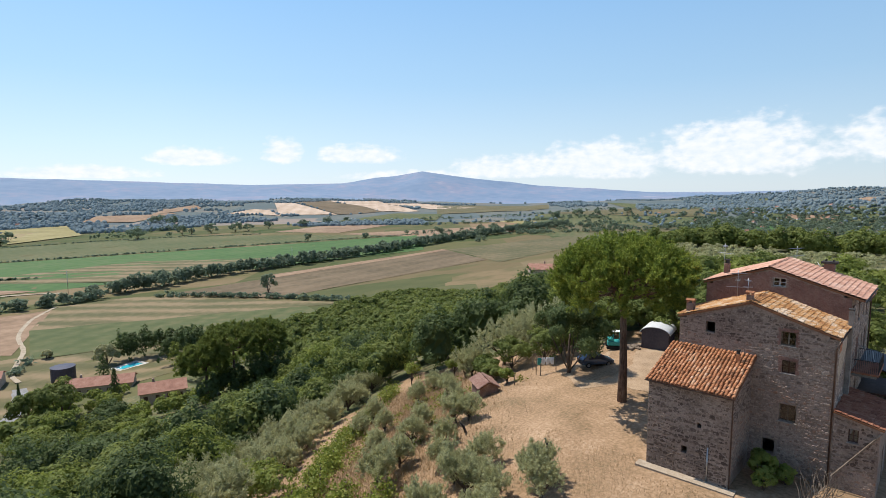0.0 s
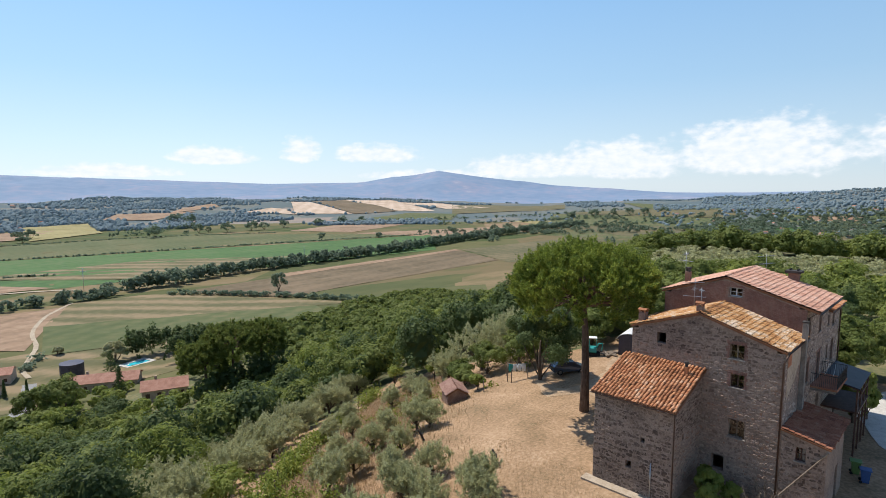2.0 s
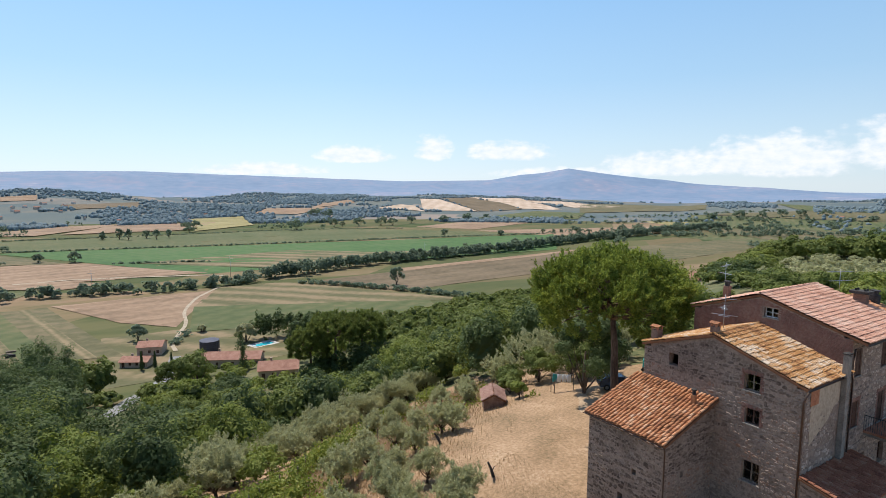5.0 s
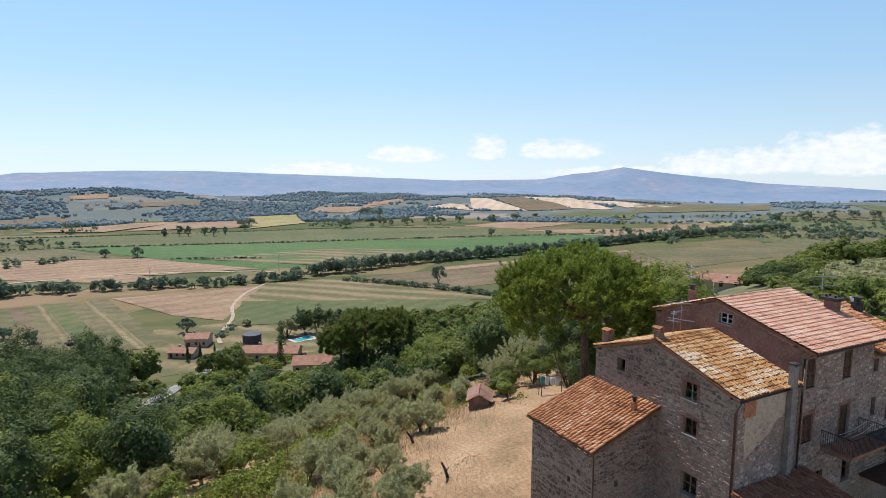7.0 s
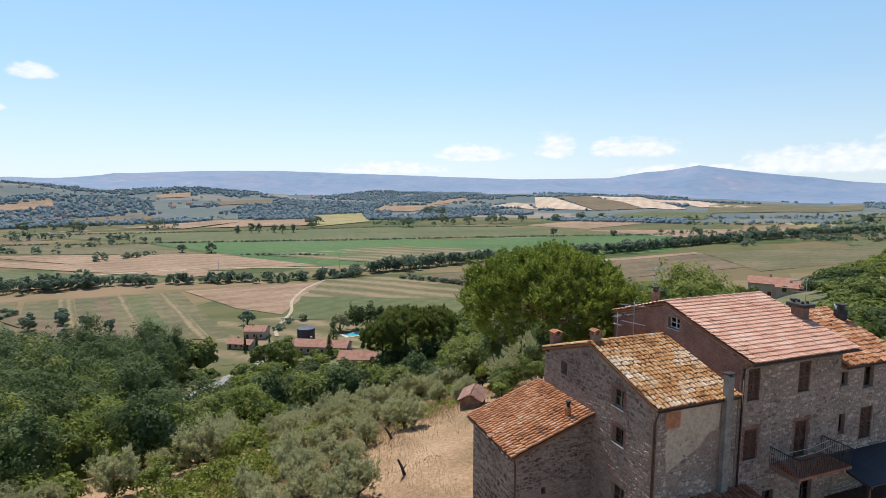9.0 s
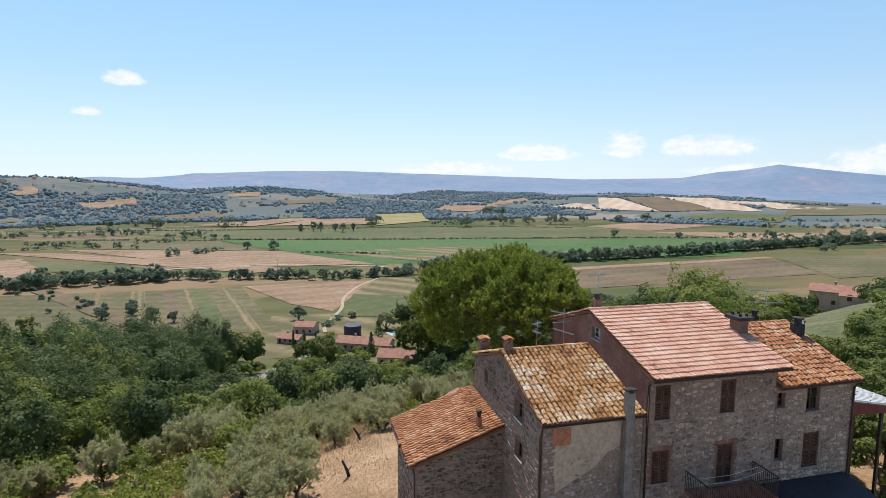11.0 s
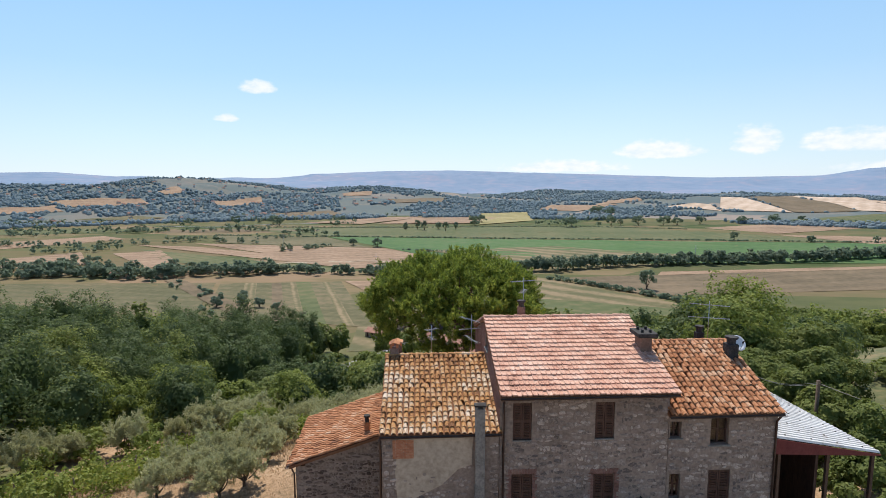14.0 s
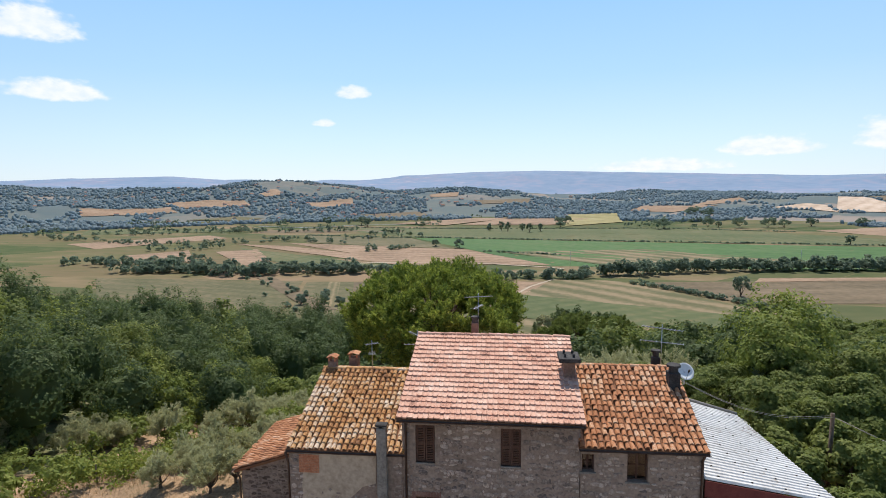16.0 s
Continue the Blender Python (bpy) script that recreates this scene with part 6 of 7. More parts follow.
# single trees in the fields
make_tree("poplar", on_ground(158, 356), "lone pale poplar standing at a field hedge", 6.0, 15, 0.4, 2600, 0.45, M_LEAF_FAR_HAZE, M_BARK, 18, 0.1, skirt=True)
for x, y, r, h in ((-19, 286, 4.2, 8), (-113, 330, 4, 7), (-98, 313, 3.4, 6.5), (-84, 298, 3, 6), (-123, 312, 3, 6), (-110, 319, 4, 7), (-48, 619, 7, 11), (-77, 632, 5, 9), (547, 552, 8, 17), (650, 556, 8, 16),
                   (401, 668, 6, 11), (482, 640, 6, 9), (-101, 283, 3, 6), (250, 880, 14, 20), (325, 905, 9, 17), (372, 905, 13, 18), (418, 911, 12, 17), (440, 907, 10, 14), (493, 932, 9, 15),
                   (572, 939, 10, 15), (636, 947, 11, 15), (345, 916, 5, 11), (711, 980, 7, 10), (1108, 697, 11, 15), (1169, 669, 16, 18), (1178, 626, 10, 17), (1250, 621, 11, 18), (1276, 594, 12, 16),
                   (1310, 560, 13, 14), (833, 417, 10, 18), (942, 288, 12, 15), (1078, 291, 14, 20), (932, 366, 10, 13), (782, 486, 9, 12), (388, 1165, 16, 20), (408, 1150, 14, 18), (102, 975, 10, 14),
                   (114, 972, 9, 15), (-1, 845, 5, 17), (9, 832, 4.5, 16), (31, 844, 5, 12), (41, 821, 5, 15), (58, 838, 4.5, 13), (96, 918, 9, 10), (-234, 931, 8, 15), (-314, 958, 9, 16), (-19, 860, 5, 11),
                   (-250, 954, 12, 17), (-20, 846, 4, 9)):
    make_tree("field_tree", on_ground(x, y), "round dark tree alone in a field", r, h, 0.3, 1400, 0.28 + 0.055 * r, M_LEAF_FAR_HAZE, M_BARK, 16, 0.03, "single trees in the fields", skirt=True)


# ---- hedges and far trees ----
hedge = hedge_spots([(78, 432), (183, 463), (358, 482), (574, 528), (775, 556), (930, 560)], 1.9, 3.5, 6.0, 7, 12.5, 4, 0.03)
hedge += hedge_spots([(-330, 428), (-235, 426), (-160, 440), (-57, 432), (48, 417), (76, 428)], 2.8, 2.6, 4.8, 4, 8.5, 4.5, 0.08)
hedge += hedge_spots([(-330, 445), (-280, 440), (-200, 425), (-170, 436), (-120, 440)], 2.6, 4, 6.5, 7, 12, 9, 0.1)
hedge += hedge_spots([(-245, 420), (-190, 405), (-150, 360), (-120, 300)], 4.5, 1.0, 2.2, 1.5, 3.4, 6, 0.3)
hedge += hedge_spots([(-420, 470), (-330, 470), (-300, 520)], 4, 3, 5, 5, 9, 8, 0.2)
blob_trees("hedgerow", hedge, M_LEAF_FAR_HAZE, "dark tree hedgerow along the stream in the valley", 90, 0.95, "hedge", 12, lift=0.5)
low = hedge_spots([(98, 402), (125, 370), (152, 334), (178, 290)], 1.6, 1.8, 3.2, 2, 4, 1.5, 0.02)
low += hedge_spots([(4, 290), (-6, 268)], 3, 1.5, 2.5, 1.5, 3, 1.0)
blob_trees("low_hedge", low, M_LEAF_FAR_HAZE, "low green hedge between valley fields", 90, 0.6, "hedge", 8)
screen = hedge_spots([(29, 261), (40, 260), (50, 254), (57, 244), (50, 234), (40, 230)], 1.3, 2.8, 4.0, 10, 14, 1.5, 0.0)
blob_trees("conifer_screen", screen, M_LEAF_DARK, "dark dense conifer screen round the swimming pool", 260, 0.45, "hedge", 12)
farh = []
for pts in ([(560, 640), (700, 600), (900, 560), (1200, 430)], [(690, 500), (900, 400), (1100, 330)], [(-640, 700), (-450, 640), (-330, 610)], [(730, 780), (950, 700), (1250, 600)],
            [(600, 980), (800, 900), (1100, 800), (1400, 700)], [(700, 300), (850, 240), (1000, 200)], [(620, 250), (800, 180), (1050, 120)], [(-330, 700), (-260, 690), (-200, 665)]):
    farh += hedge_spots(pts, 5.5, 1.8, 4.6, 3, 8.5, 5, 0.25)
for pts in ([(-118, 742), (120, 700), (330, 675), (567, 632)], [(-300, 900), (0, 880), (250, 890), (420, 830)], [(-280, 765), (-122, 732)], [(-20, 590), (60, 560)]):
    farh += hedge_spots(pts, 1.8, 0.8, 1.6, 0.8, 2.0, 1.0, 0.25)
for _ in range(36):
    az, r = math.radians(random.choice((random.uniform(-48, -14), random.uniform(46, 88)))), random.uniform(600, 1150)
    turn, long = random.gauss(1.2, 0.3), random.uniform(15, 120)
    x, y = r * math.sin(az), r * math.cos(az)
    farh += hedge_spots([(x, y), (x + long * math.sin(turn), y + long * math.cos(turn))], 5.0, 1.6, 5.0, 3, 9, 4, 0.25)
for _ in range(45):
    az, r = math.radians(random.uniform(-45, 20)), random.uniform(930, 1200)
    x, y = r * math.sin(az), r * math.cos(az)
    if not any(in_quad(x, y, q) for q in HILL_QUADS):
        farh += hedge_spots([(x, y), (x + random.gauss(30, 20), y + random.gauss(0, 6))], 5.0, 1.6, 5.0, 3, 10, 4, 0.2)
blob_trees("far_trees", farh, M_LEAF_FAR_HAZE, "scattered far trees and hedges across the valley", 45, 1.1, "trees", 6, lift=1.2)
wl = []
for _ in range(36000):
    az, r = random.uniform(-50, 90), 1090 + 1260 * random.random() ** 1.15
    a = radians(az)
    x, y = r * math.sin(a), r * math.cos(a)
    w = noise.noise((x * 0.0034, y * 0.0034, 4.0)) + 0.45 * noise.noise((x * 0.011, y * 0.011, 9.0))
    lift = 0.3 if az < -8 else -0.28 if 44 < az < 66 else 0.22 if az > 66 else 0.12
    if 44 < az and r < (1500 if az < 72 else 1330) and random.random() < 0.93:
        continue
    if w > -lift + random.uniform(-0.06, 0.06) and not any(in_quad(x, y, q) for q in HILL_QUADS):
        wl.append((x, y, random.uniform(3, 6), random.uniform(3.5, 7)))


def canopies(name, spots, mat, label):
    """Far crowns as small uneven domes, too distant to show their leaves."""
    zs = height(np.array([q[0] for q in spots]), np.array([q[1] for q in spots]))
    items = []
    for (x, y, rad, hgt), gz in zip(spots, zs):
        vs, a0 = [], random.uniform(0, 6)
        for e, q in ((-0.1, 0.9), (0.45, 1.0), (0.85, 0.6)):
            for j in range(5):
                a, k = a0 + 2 * math.pi * (j + e) / 5, q * random.uniform(0.75, 1.15)
                vs.append((x + rad * k * math.cos(a), y + rad * k * math.sin(a), gz + hgt * e * random.uniform(0.85, 1.15)))
        vs.append((x, y, gz + hgt * random.uniform(0.95, 1.15)))
        items.append((vs, [(i * 5 + j, i * 5 + (j + 1) % 5, (i + 1) * 5 + (j + 1) % 5, (i + 1) * 5 + j) for i in range(2) for j in range(5)] + [(10 + j, 10 + (j + 1) % 5, 15) for j in range(5)]))
    vs, fs = join_lists(items)
    tagged(link_mesh(name, vs, fs, mat, smooth=True), label, "woods", kind="stuff")


copses = []
for _ in range(110):
    az, r = radians(random.uniform(56, 89)), random.uniform(820, 1380)
    x, y = r * math.sin(az), r * math.cos(az)
    along, long = random.gauss(1.3, 0.5), random.uniform(8, 55)
    copses += hedge_spots([(x, y), (x + long * math.sin(along), y + long * math.cos(along))], 5.0, 3.0, 6.0, 4, 9, 6, 0.2)
for _ in range(900):
    az, r = radians(random.uniform(71, 90)), random.uniform(960, 1400)
    copses.append((r * math.sin(az), r * math.cos(az), random.uniform(3, 6), random.uniform(4, 9)))
blob_trees("valley_copses", copses, M_LEAF_FAR_HAZE, "copses and tree rows in the far valley", 40, 1.3, "trees", 6, lift=1.0)
canopies("hill_woods", wl, M_LEAF_HILL_HAZE, "woods and copses on the distant hills")


# ---- hamlet in the valley ----
M_FARROOF = material("dusty_clay_roof", [(0.24, 0.12, 0.085), (0.33, 0.17, 0.12), (0.4, 0.23, 0.17)], 0.6, fine=9)
M_FARWALL = material("pinkish_render", [(0.36, 0.27, 0.2), (0.44, 0.34, 0.26), (0.5, 0.4, 0.31)], 0.5, fine=9)
M_BLUE = material("swimming_water", [(0.03, 0.42, 0.5), (0.05, 0.5, 0.58)], 0.4, rough=0.08, spec=0.5, bump=0.05)
M_ROADTRACK = material("pale_dust_track", [(0.28, 0.225, 0.155), (0.38, 0.31, 0.225), (0.45, 0.38, 0.28)], 0.3, fine=9, bump=0.2)
M_ASPHALT = material("grey_road", [(0.16, 0.155, 0.15), (0.23, 0.225, 0.215), (0.3, 0.29, 0.28)], 0.3, fine=9, bump=0.1)
M_SILO = material("blue_grey_silo_steel", [(0.056, 0.056, 0.077), (0.088, 0.084, 0.105)], 0.7, rough=0.5, metal=0.4, bump=0.1)


def far_house(name, at, turn, length, depth, wall_h, rise, label, openings=4, group="hamlet buildings", sheds=False):
    """A gabled building with windows and doors let into its long fronts."""
    h = thing(name, at, label, "house", group, turn)
    hl, hd = length / 2, depth / 2
    holes = []
    for i in range(openings):
        u = -hl + length * (i + 0.5) / openings
        holes.append((u - 0.55, u + 0.55, 0.9, 2.3) if i % 3 else (u - 0.6, u + 0.6, 0.05, 2.2))
    wall_panel(h, "x", -hd, 0.4, [(-hl, wall_h), (hl, wall_h)], -2.5, holes, M_FARWALL)
    wall_panel(h, "x", hd - 0.4, 0.4, [(-hl, wall_h), (hl, wall_h)], -2.5, [], M_FARWALL)
    for s in (-hl, hl - 0.4):
        wall_panel(h, "y", s, 0.4, [(-hd + 0.4, wall_h + 0.4 * rise / hd), (0, wall_h + rise - 0.1), (hd - 0.4, wall_h + 0.4 * rise / hd)], -2.5, [], M_FARWALL)
    for u0, u1, z0, z1 in holes:
        mesh_part("window" if z0 > 0.5 else "door", [prism([(u0, z0), (u1, z0), (u1, z1), (u0, z1)], "x", -hd + 0.15, -hd + 0.2)], M_WOOD_BROWN, h)
    o = 0.5
    zz = wall_h - o * rise / hd
    for s in (-1, 1):
        c = [(-s * (hl + o) * -1, s * (hd + o), zz), (-s * (hl + o), s * (hd + o), zz), (-s * (hl + o), 0, wall_h + rise), (s * (hl + o), 0, wall_h + rise)]
        if s < 0:
            c = [(-(hl + o), -(hd + o), zz), (hl + o, -(hd + o), zz), (hl + o, 0, wall_h + rise), (-(hl + o), 0, wall_h + rise)]
        else:
            c = [(hl + o, hd + o, zz), (-(hl + o), hd + o, zz), (-(hl + o), 0, wall_h + rise), (hl + o, 0, wall_h + rise)]
        r = slab(h, "roof", c, 0.15, M_FARROOF)
    box("chimney", -hl * 0.4 - 0.35, -hl * 0.4 + 0.35, 0.3, 1.0, wall_h + 0.2, wall_h + rise + 0.9, M_FARWALL, h)
    return h


far_house("farm_row_house", on_ground(10, 219, 0.2), -27, 24, 9, 3.6, 1.9, "long low farm building with a dusty tiled roof", 8)
far_house("villa", on_ground(17.5, 178, 0.6), -20, 13, 9, 3.4, 1.9, "low country house with pale pink tiled roof", 4)
far_house("barn", on_ground(-22, 246, 0.2), -30, 11, 7, 2.6, 1.4, "low barn with an old tiled roof", 4)
far_house("barn", on_ground(-15, 262, 0.2), -20, 10, 9, 4.0, 1.6, "tall red-brown barn beside the farm track", 3)
far_house("villa", on_ground(157, 120, 0.2), -52, 22, 9, 5.2, 1.7, "long country house with a pink roof among trees", 5, "houses beyond the wood")
far_house("villa", on_ground(153, 111, 0.1), -52, 14, 6, 1.8, 1.0, "country house with a pink roof among trees", 3, "houses beyond the wood")
far_house("cottage", on_ground(-236, 424, 0.3), 10, 12, 8, 4.0, 1.8, "small stone cottage among valley trees", 3)
for x, y in ((7.0, 250.0),):
    s = thing("silo", on_ground(x, y), "squat dark blue-grey steel silo", "silo", "silos of the farm")
    v, f = tube_verts([(0, 0, -0.5), (0, 0, 5.6)], [4.2, 4.2], 24)
    link_mesh("tank", v, f, M_SILO, s)
    v, f = tube_verts([(0, 0, 5.6), (0, 0, 5.9)], [4.3, 0.4], 24)
    link_mesh("cone_roof", v, f, M_SILO, s)
    for k in range(5):
        v, f = tube_verts([(0, 0, 0.6 + k * 1.1), (0, 0, 0.7 + k * 1.1)], [4.26, 4.26], 24)
        link_mesh("hoop", v, f, M_SILO, s)
pool = thing("swimming_pool", on_ground(30.5, 249, 0.1), "bright turquoise swimming pool with pale stone edge", "swimming pool", turn=18)
box("water", -4.6, 4.6, -2.3, 2.3, -0.2, 0.12, M_BLUE, pool)
for x0, x1, y0, y1 in ((-6.2, -4.6, -4, 4), (4.6, 6.2, -4, 4), (-4.6, 4.6, -4, -2.3), (-4.6, 4.6, 2.3, 4)):
    box("edge", x0, x1, y0, y1, -0.3, 0.28, M_CONCRETE, pool)
box("diving_board", -5.4, -3.8, -0.3, 0.3, 0.5, 0.58, M_WHITE, pool)


def track(name, pts, w, mat, label, lift=0.35):
    vs, fs = [], []
    P = [Vector((x, y)) for x, y in pts]
    fine = []
    for i in range(len(P) - 1):
        p0, p1, p2, p3 = P[max(i - 1, 0)], P[i], P[i + 1], P[min(i + 2, len(P) - 1)]
        for k in range(10):
            t = k / 10
            fine.append(0.5 * ((2 * p1) + (p2 - p0) * t + (2 * p0 - 5 * p1 + 4 * p2 - p3) * t * t + (3 * p1 - p0 - 3 * p2 + p3) * t ** 3))
    fine.append(P[-1])
    for i, p in enumerate(fine):
        d = (fine[min(i + 1, len(fine) - 1)] - fine[max(i - 1, 0)]).normalized()
        n = Vector((-d.y, d.x))
        for s in (-1, 1):
            q = p + n * s * w / 2 * random.uniform(0.85, 1.1)
            vs.append((q.x, q.y, height1(q.x, q.y) + lift))
    for i in range(len(fine) - 1):
        fs.append((2 * i, 2 * i + 1, 2 * i + 3, 2 * i + 2))
    return tagged(link_mesh(name, vs, fs, mat), label, "road", kind="structure")


track("farm_track", [(-6, 258), (-5, 275), (5, 308), (10, 345), (24, 384), (42, 412)], 2.0, M_ROADTRACK, "pale dusty farm track winding between fields")
track("road", [(-50, 150), (-34, 174), (-26, 192), (-18, 208), (-11, 228), (-7, 250)], 5.0, M_ASPHALT, "grey lane passing the hamlet")
track("farm_track", [(-175, 482), (-60, 502), (30, 480), (56, 466)], 3.5, M_ROADTRACK, "pale dusty farm track beside a stubble field", 0.5)
track("canal", [(-430, 930), (-330, 905), (-250, 960), (-120, 985)], 7, M_ASPHALT, "grey canal crossing the far fields", 0.5)
for x, y in ((-36, 430), (60, 460), (250, 470), (-150, 600)):
    p = thing("power_pylon", on_ground(x, y), "slender far lattice power pylon", "pylon", "pylons in the valley")
    pipe(p, "mast", [(0, 0, 0), (0, 0, 17)], 0.18, M_STEEL, 4)
    box("crossarm", -2.2, 2.2, -0.08, 0.08, 14.5, 14.7, M_STEEL, p)
# straw bales and a trailer in a field
for k, (x, y) in enumerate(((-69, 286), (-70.5, 290), (-69.5, 294))):
    b = thing("straw_bale", on_ground(x, y), "stack of square straw bales in a mown field", "bales", "bales in the mown field")
    for i in range(3):
        box("bale", -0.6 + i * 1.25, 0.6 + i * 1.25, -0.5, 0.5, 0, 1.0 if k else 1.6, M_WOOD_OLD if k else M_DARK, b, bevel=0.05)

# far town on the hills
M_TOWN = material("far_town_walls", [(0.46, 0.4, 0.34), (0.55, 0.49, 0.42), (0.64, 0.59, 0.53)], 0.02, island=0.6, bump=0)
items = []
for _ in range(230):
    az = random.choice((random.gauss(-12, 7), random.gauss(-14, 10), random.gauss(-30, 8), random.gauss(-22, 8), random.gauss(78, 5)))
    r = random.uniform(1150, 1850) if az < 40 else random.uniform(960, 1450)
    x, y = r * math.sin(radians(az)), r * math.cos(radians(az))
    z = height1(x, y)
    l, d, h, a = random.uniform(5, 10), random.uniform(4, 7), random.uniform(2.5, 4.5), random.uniform(0, 3.1)
    m = Matrix.Translation((x, y, z)) @ Matrix.Rotation(a, 4, "Z")
    vs = [m @ Vector(q) for q in ((-l / 2, -d / 2, -2), (l / 2, -d / 2, -2), (l / 2, d / 2, -2), (-l / 2, d / 2, -2), (-l / 2, -d / 2, h), (l / 2, -d / 2, h), (l / 2, d / 2, h), (-l / 2, d / 2, h), (-l / 2, 0, h + 2), (l / 2, 0, h + 2))]
    items.append((vs, [(0, 1, 5, 4), (1, 2, 6, 9, 5), (2, 3, 7, 6), (3, 0, 4, 8, 7)], [(4, 5, 9, 8), (8, 9, 6, 7)]))
vs, fs = join_lists([(v, f) for v, f, g in items])
tagged(link_mesh("far_town", vs, fs, M_TOWN), "pale houses of far villages scattered on the hills", "town", kind="stuff")
vs, fs = join_lists([([q + Vector((0, 0, 0.1)) for q in v], g) for v, f, g in items])
tagged(link_mesh("far_town_roofs", vs, fs, M_FARROOF), "reddish roofs of far villages scattered on the hills", "town", kind="stuff")

# ---- yard ----
yard = []
n = 26
vs = [on_ground(13, 22, 0.03)]
for k in range(n):
    a = 2 * math.pi * k / n
    r = 1 + 0.12 * math.sin(3 * a + 1) + 0.08 * math.sin(7 * a)
    x, y = 14 + 11.5 * r * math.cos(a), 21.5 + 6.5 * r * math.sin(a)
    vs.append(on_ground(x, y, 0.035))
tagged(link_mesh("yard", vs, [(0, 1 + k, 1 + (k + 1) % n) for k in range(n)], M_EARTH), "pale gravel yard behind the house", "yard", kind="structure")
vs = [on_ground(18, -8, 0.05)]
for k in range(n):
    a = 2 * math.pi * k / n
    r = 1 + 0.1 * math.sin(2 * a + 1) + 0.06 * math.sin(5 * a)
    vs.append(on_ground(19 + 9 * r * math.cos(a), -6 + 6.5 * r * math.sin(a), 0.05))
tagged(link_mesh("forecourt", vs, [(0, 1 + k, 1 + (k + 1) % n) for k in range(n)], M_CONCRETE), "pale gravel forecourt before the house", "yard", kind="structure")

# brick shed
shed = thing("brick_shed", on_ground(0.6, 34.6), "small brick shed with an old tiled roof", "shed", turn=56)
wall_panel(shed, "x", -1.1, 0.2, [(-1.6, 1.25), (1.6, 1.25)], -0.8, [(-0.4, 0.4, -0.2, 0.9)], M_BRICK_DULL)
wall_panel(shed, "x", 0.9, 0.2, [(-1.6, 1.25), (1.6, 1.25)], -0.8, [], M_BRICK_DULL)
for s in (-1.6, 1.4):
    wall_panel(shed, "y", s, 0.2, [(-0.9, 1.3), (0, 1.75), (0.9, 1.3)], -0.8, [], M_BRICK_DULL)
for s in (-1, 1):
    c = [(-1.8 * -s, s * 1.3, 1.15), (1.8 * -s, s * 1.3, 1.15), (1.8 * -s, 0, 1.9), (-1.8 * -s, 0, 1.9)]
    r = slab(shed, "roof", c, 0.06, M_DARK_TILE)
    tile_roof(r, (s * 1.8, s * 1.33, 1.17), (-s, 0, 0), (0, -s * 1.3, 0.75), 3.6, 1.5, 0.22, 0.36, COVER, M_TILE_DULL, seed=60 + s)

# car in the shade
car = thing("parked_car", on_ground(10.6, 25.9), "grey hatchback parked in the shade of a tree", "car", turn=-35)
M_CAR = material("grey_car_paint", [(0.09, 0.11, 0.15), (0.12, 0.14, 0.18)], 1.0, rough=0.25, metal=0.5, bump=0, spec=0.6)
M_RUBBER = material("tyre_rubber", [(0.015, 0.015, 0.015), (0.03, 0.03, 0.03)], 4.0)
side = [(-2.0, 0.35), (2.0, 0.35), (2.05, 0.75), (1.2, 0.95), (0.55, 1.45), (-1.3, 1.48), (-1.95, 0.95)]
bm = bmesh.new()
va = [bm.verts.new((x, -0.82 if z < 1 else -0.66, z)) for x, z in side]
vb = [bm.verts.new((x, 0.82 if z < 1 else 0.66, z)) for x, z in side]
bm.faces.new(va)
bm.faces.new(vb[::-1])
for i in range(len(side)):
    bm.faces.new((va[i], vb[i], vb[(i + 1) % len(side)], va[(i + 1) % len(side)]))
bmesh.ops.bevel(bm, geom=bm.edges[:], offset=0.06, segments=2, affect="EDGES")
part("body", bm, M_CAR, car)
for s in (-1, 1):
    slab(car, "side_window", [(-1.2, s * 0.80, 0.98), (0.95, s * 0.80, 0.98), (0.5, s * 0.69, 1.38), (-1.15, s * 0.69, 1.38)], 0.02, M_AWNING)
slab(car, "windscreen", [(1.2, -0.66, 1.0), (1.2, 0.66, 1.0), (0.62, 0.58, 1.42), (0.62, -0.58, 1.42)], 0.02, M_AWNING)
for x in (-1.25, 1.3):
    for s in (-1, 1):
        v, f = tube_verts([(x, s * 0.66, 0.32), (x, s * 0.85, 0.32)], [0.32, 0.32], 16)
        w = link_mesh("wheel", v, f, M_RUBBER, car)
        v, f = tube_verts([(x, s * 0.851, 0.32), (x, s * 0.862, 0.32)], [0.19, 0.19], 12)
        link_mesh("rim", v, f, M_STEEL, w)
for s in (-0.55, 0.55):
    box("headlight", 1.96, 2.06, s - 0.18, s + 0.18, 0.62, 0.76, M_WHITE, car)

# mini excavator
M_TEAL = material("teal_machine_paint", [(0.03, 0.26, 0.25), (0.05, 0.34, 0.32)], 2.0, rough=0.4, bump=0)
dig = thing("mini_excavator", on_ground(17.6, 26.8), "teal mini excavator with a white cab roof", "excavator", turn=-60)
for s in (-0.55, 0.55):
    items = [(-0.95, 0.1), (0.95, 0.1), (1.1, 0.28), (0.95, 0.5), (-0.95, 0.5), (-1.1, 0.28)]
    mesh_part("crawler_track", [prism(items, "x", s - 0.15, s + 0.15)], M_RUBBER, dig)
box("body", -0.95, 0.6, -0.62, 0.62, 0.55, 1.15, M_TEAL, dig, bevel=0.08)
box("engine_cover", -0.95, -0.3, -0.6, 0.6, 1.15, 1.5, M_TEAL, dig, bevel=0.1)
for x in (-0.25, 0.55):
    for y in (-0.55, 0.2):
        box("cab_pillar", x - 0.04, x + 0.04, y - 0.04, y + 0.04, 1.15, 2.35, M_TEAL, dig)
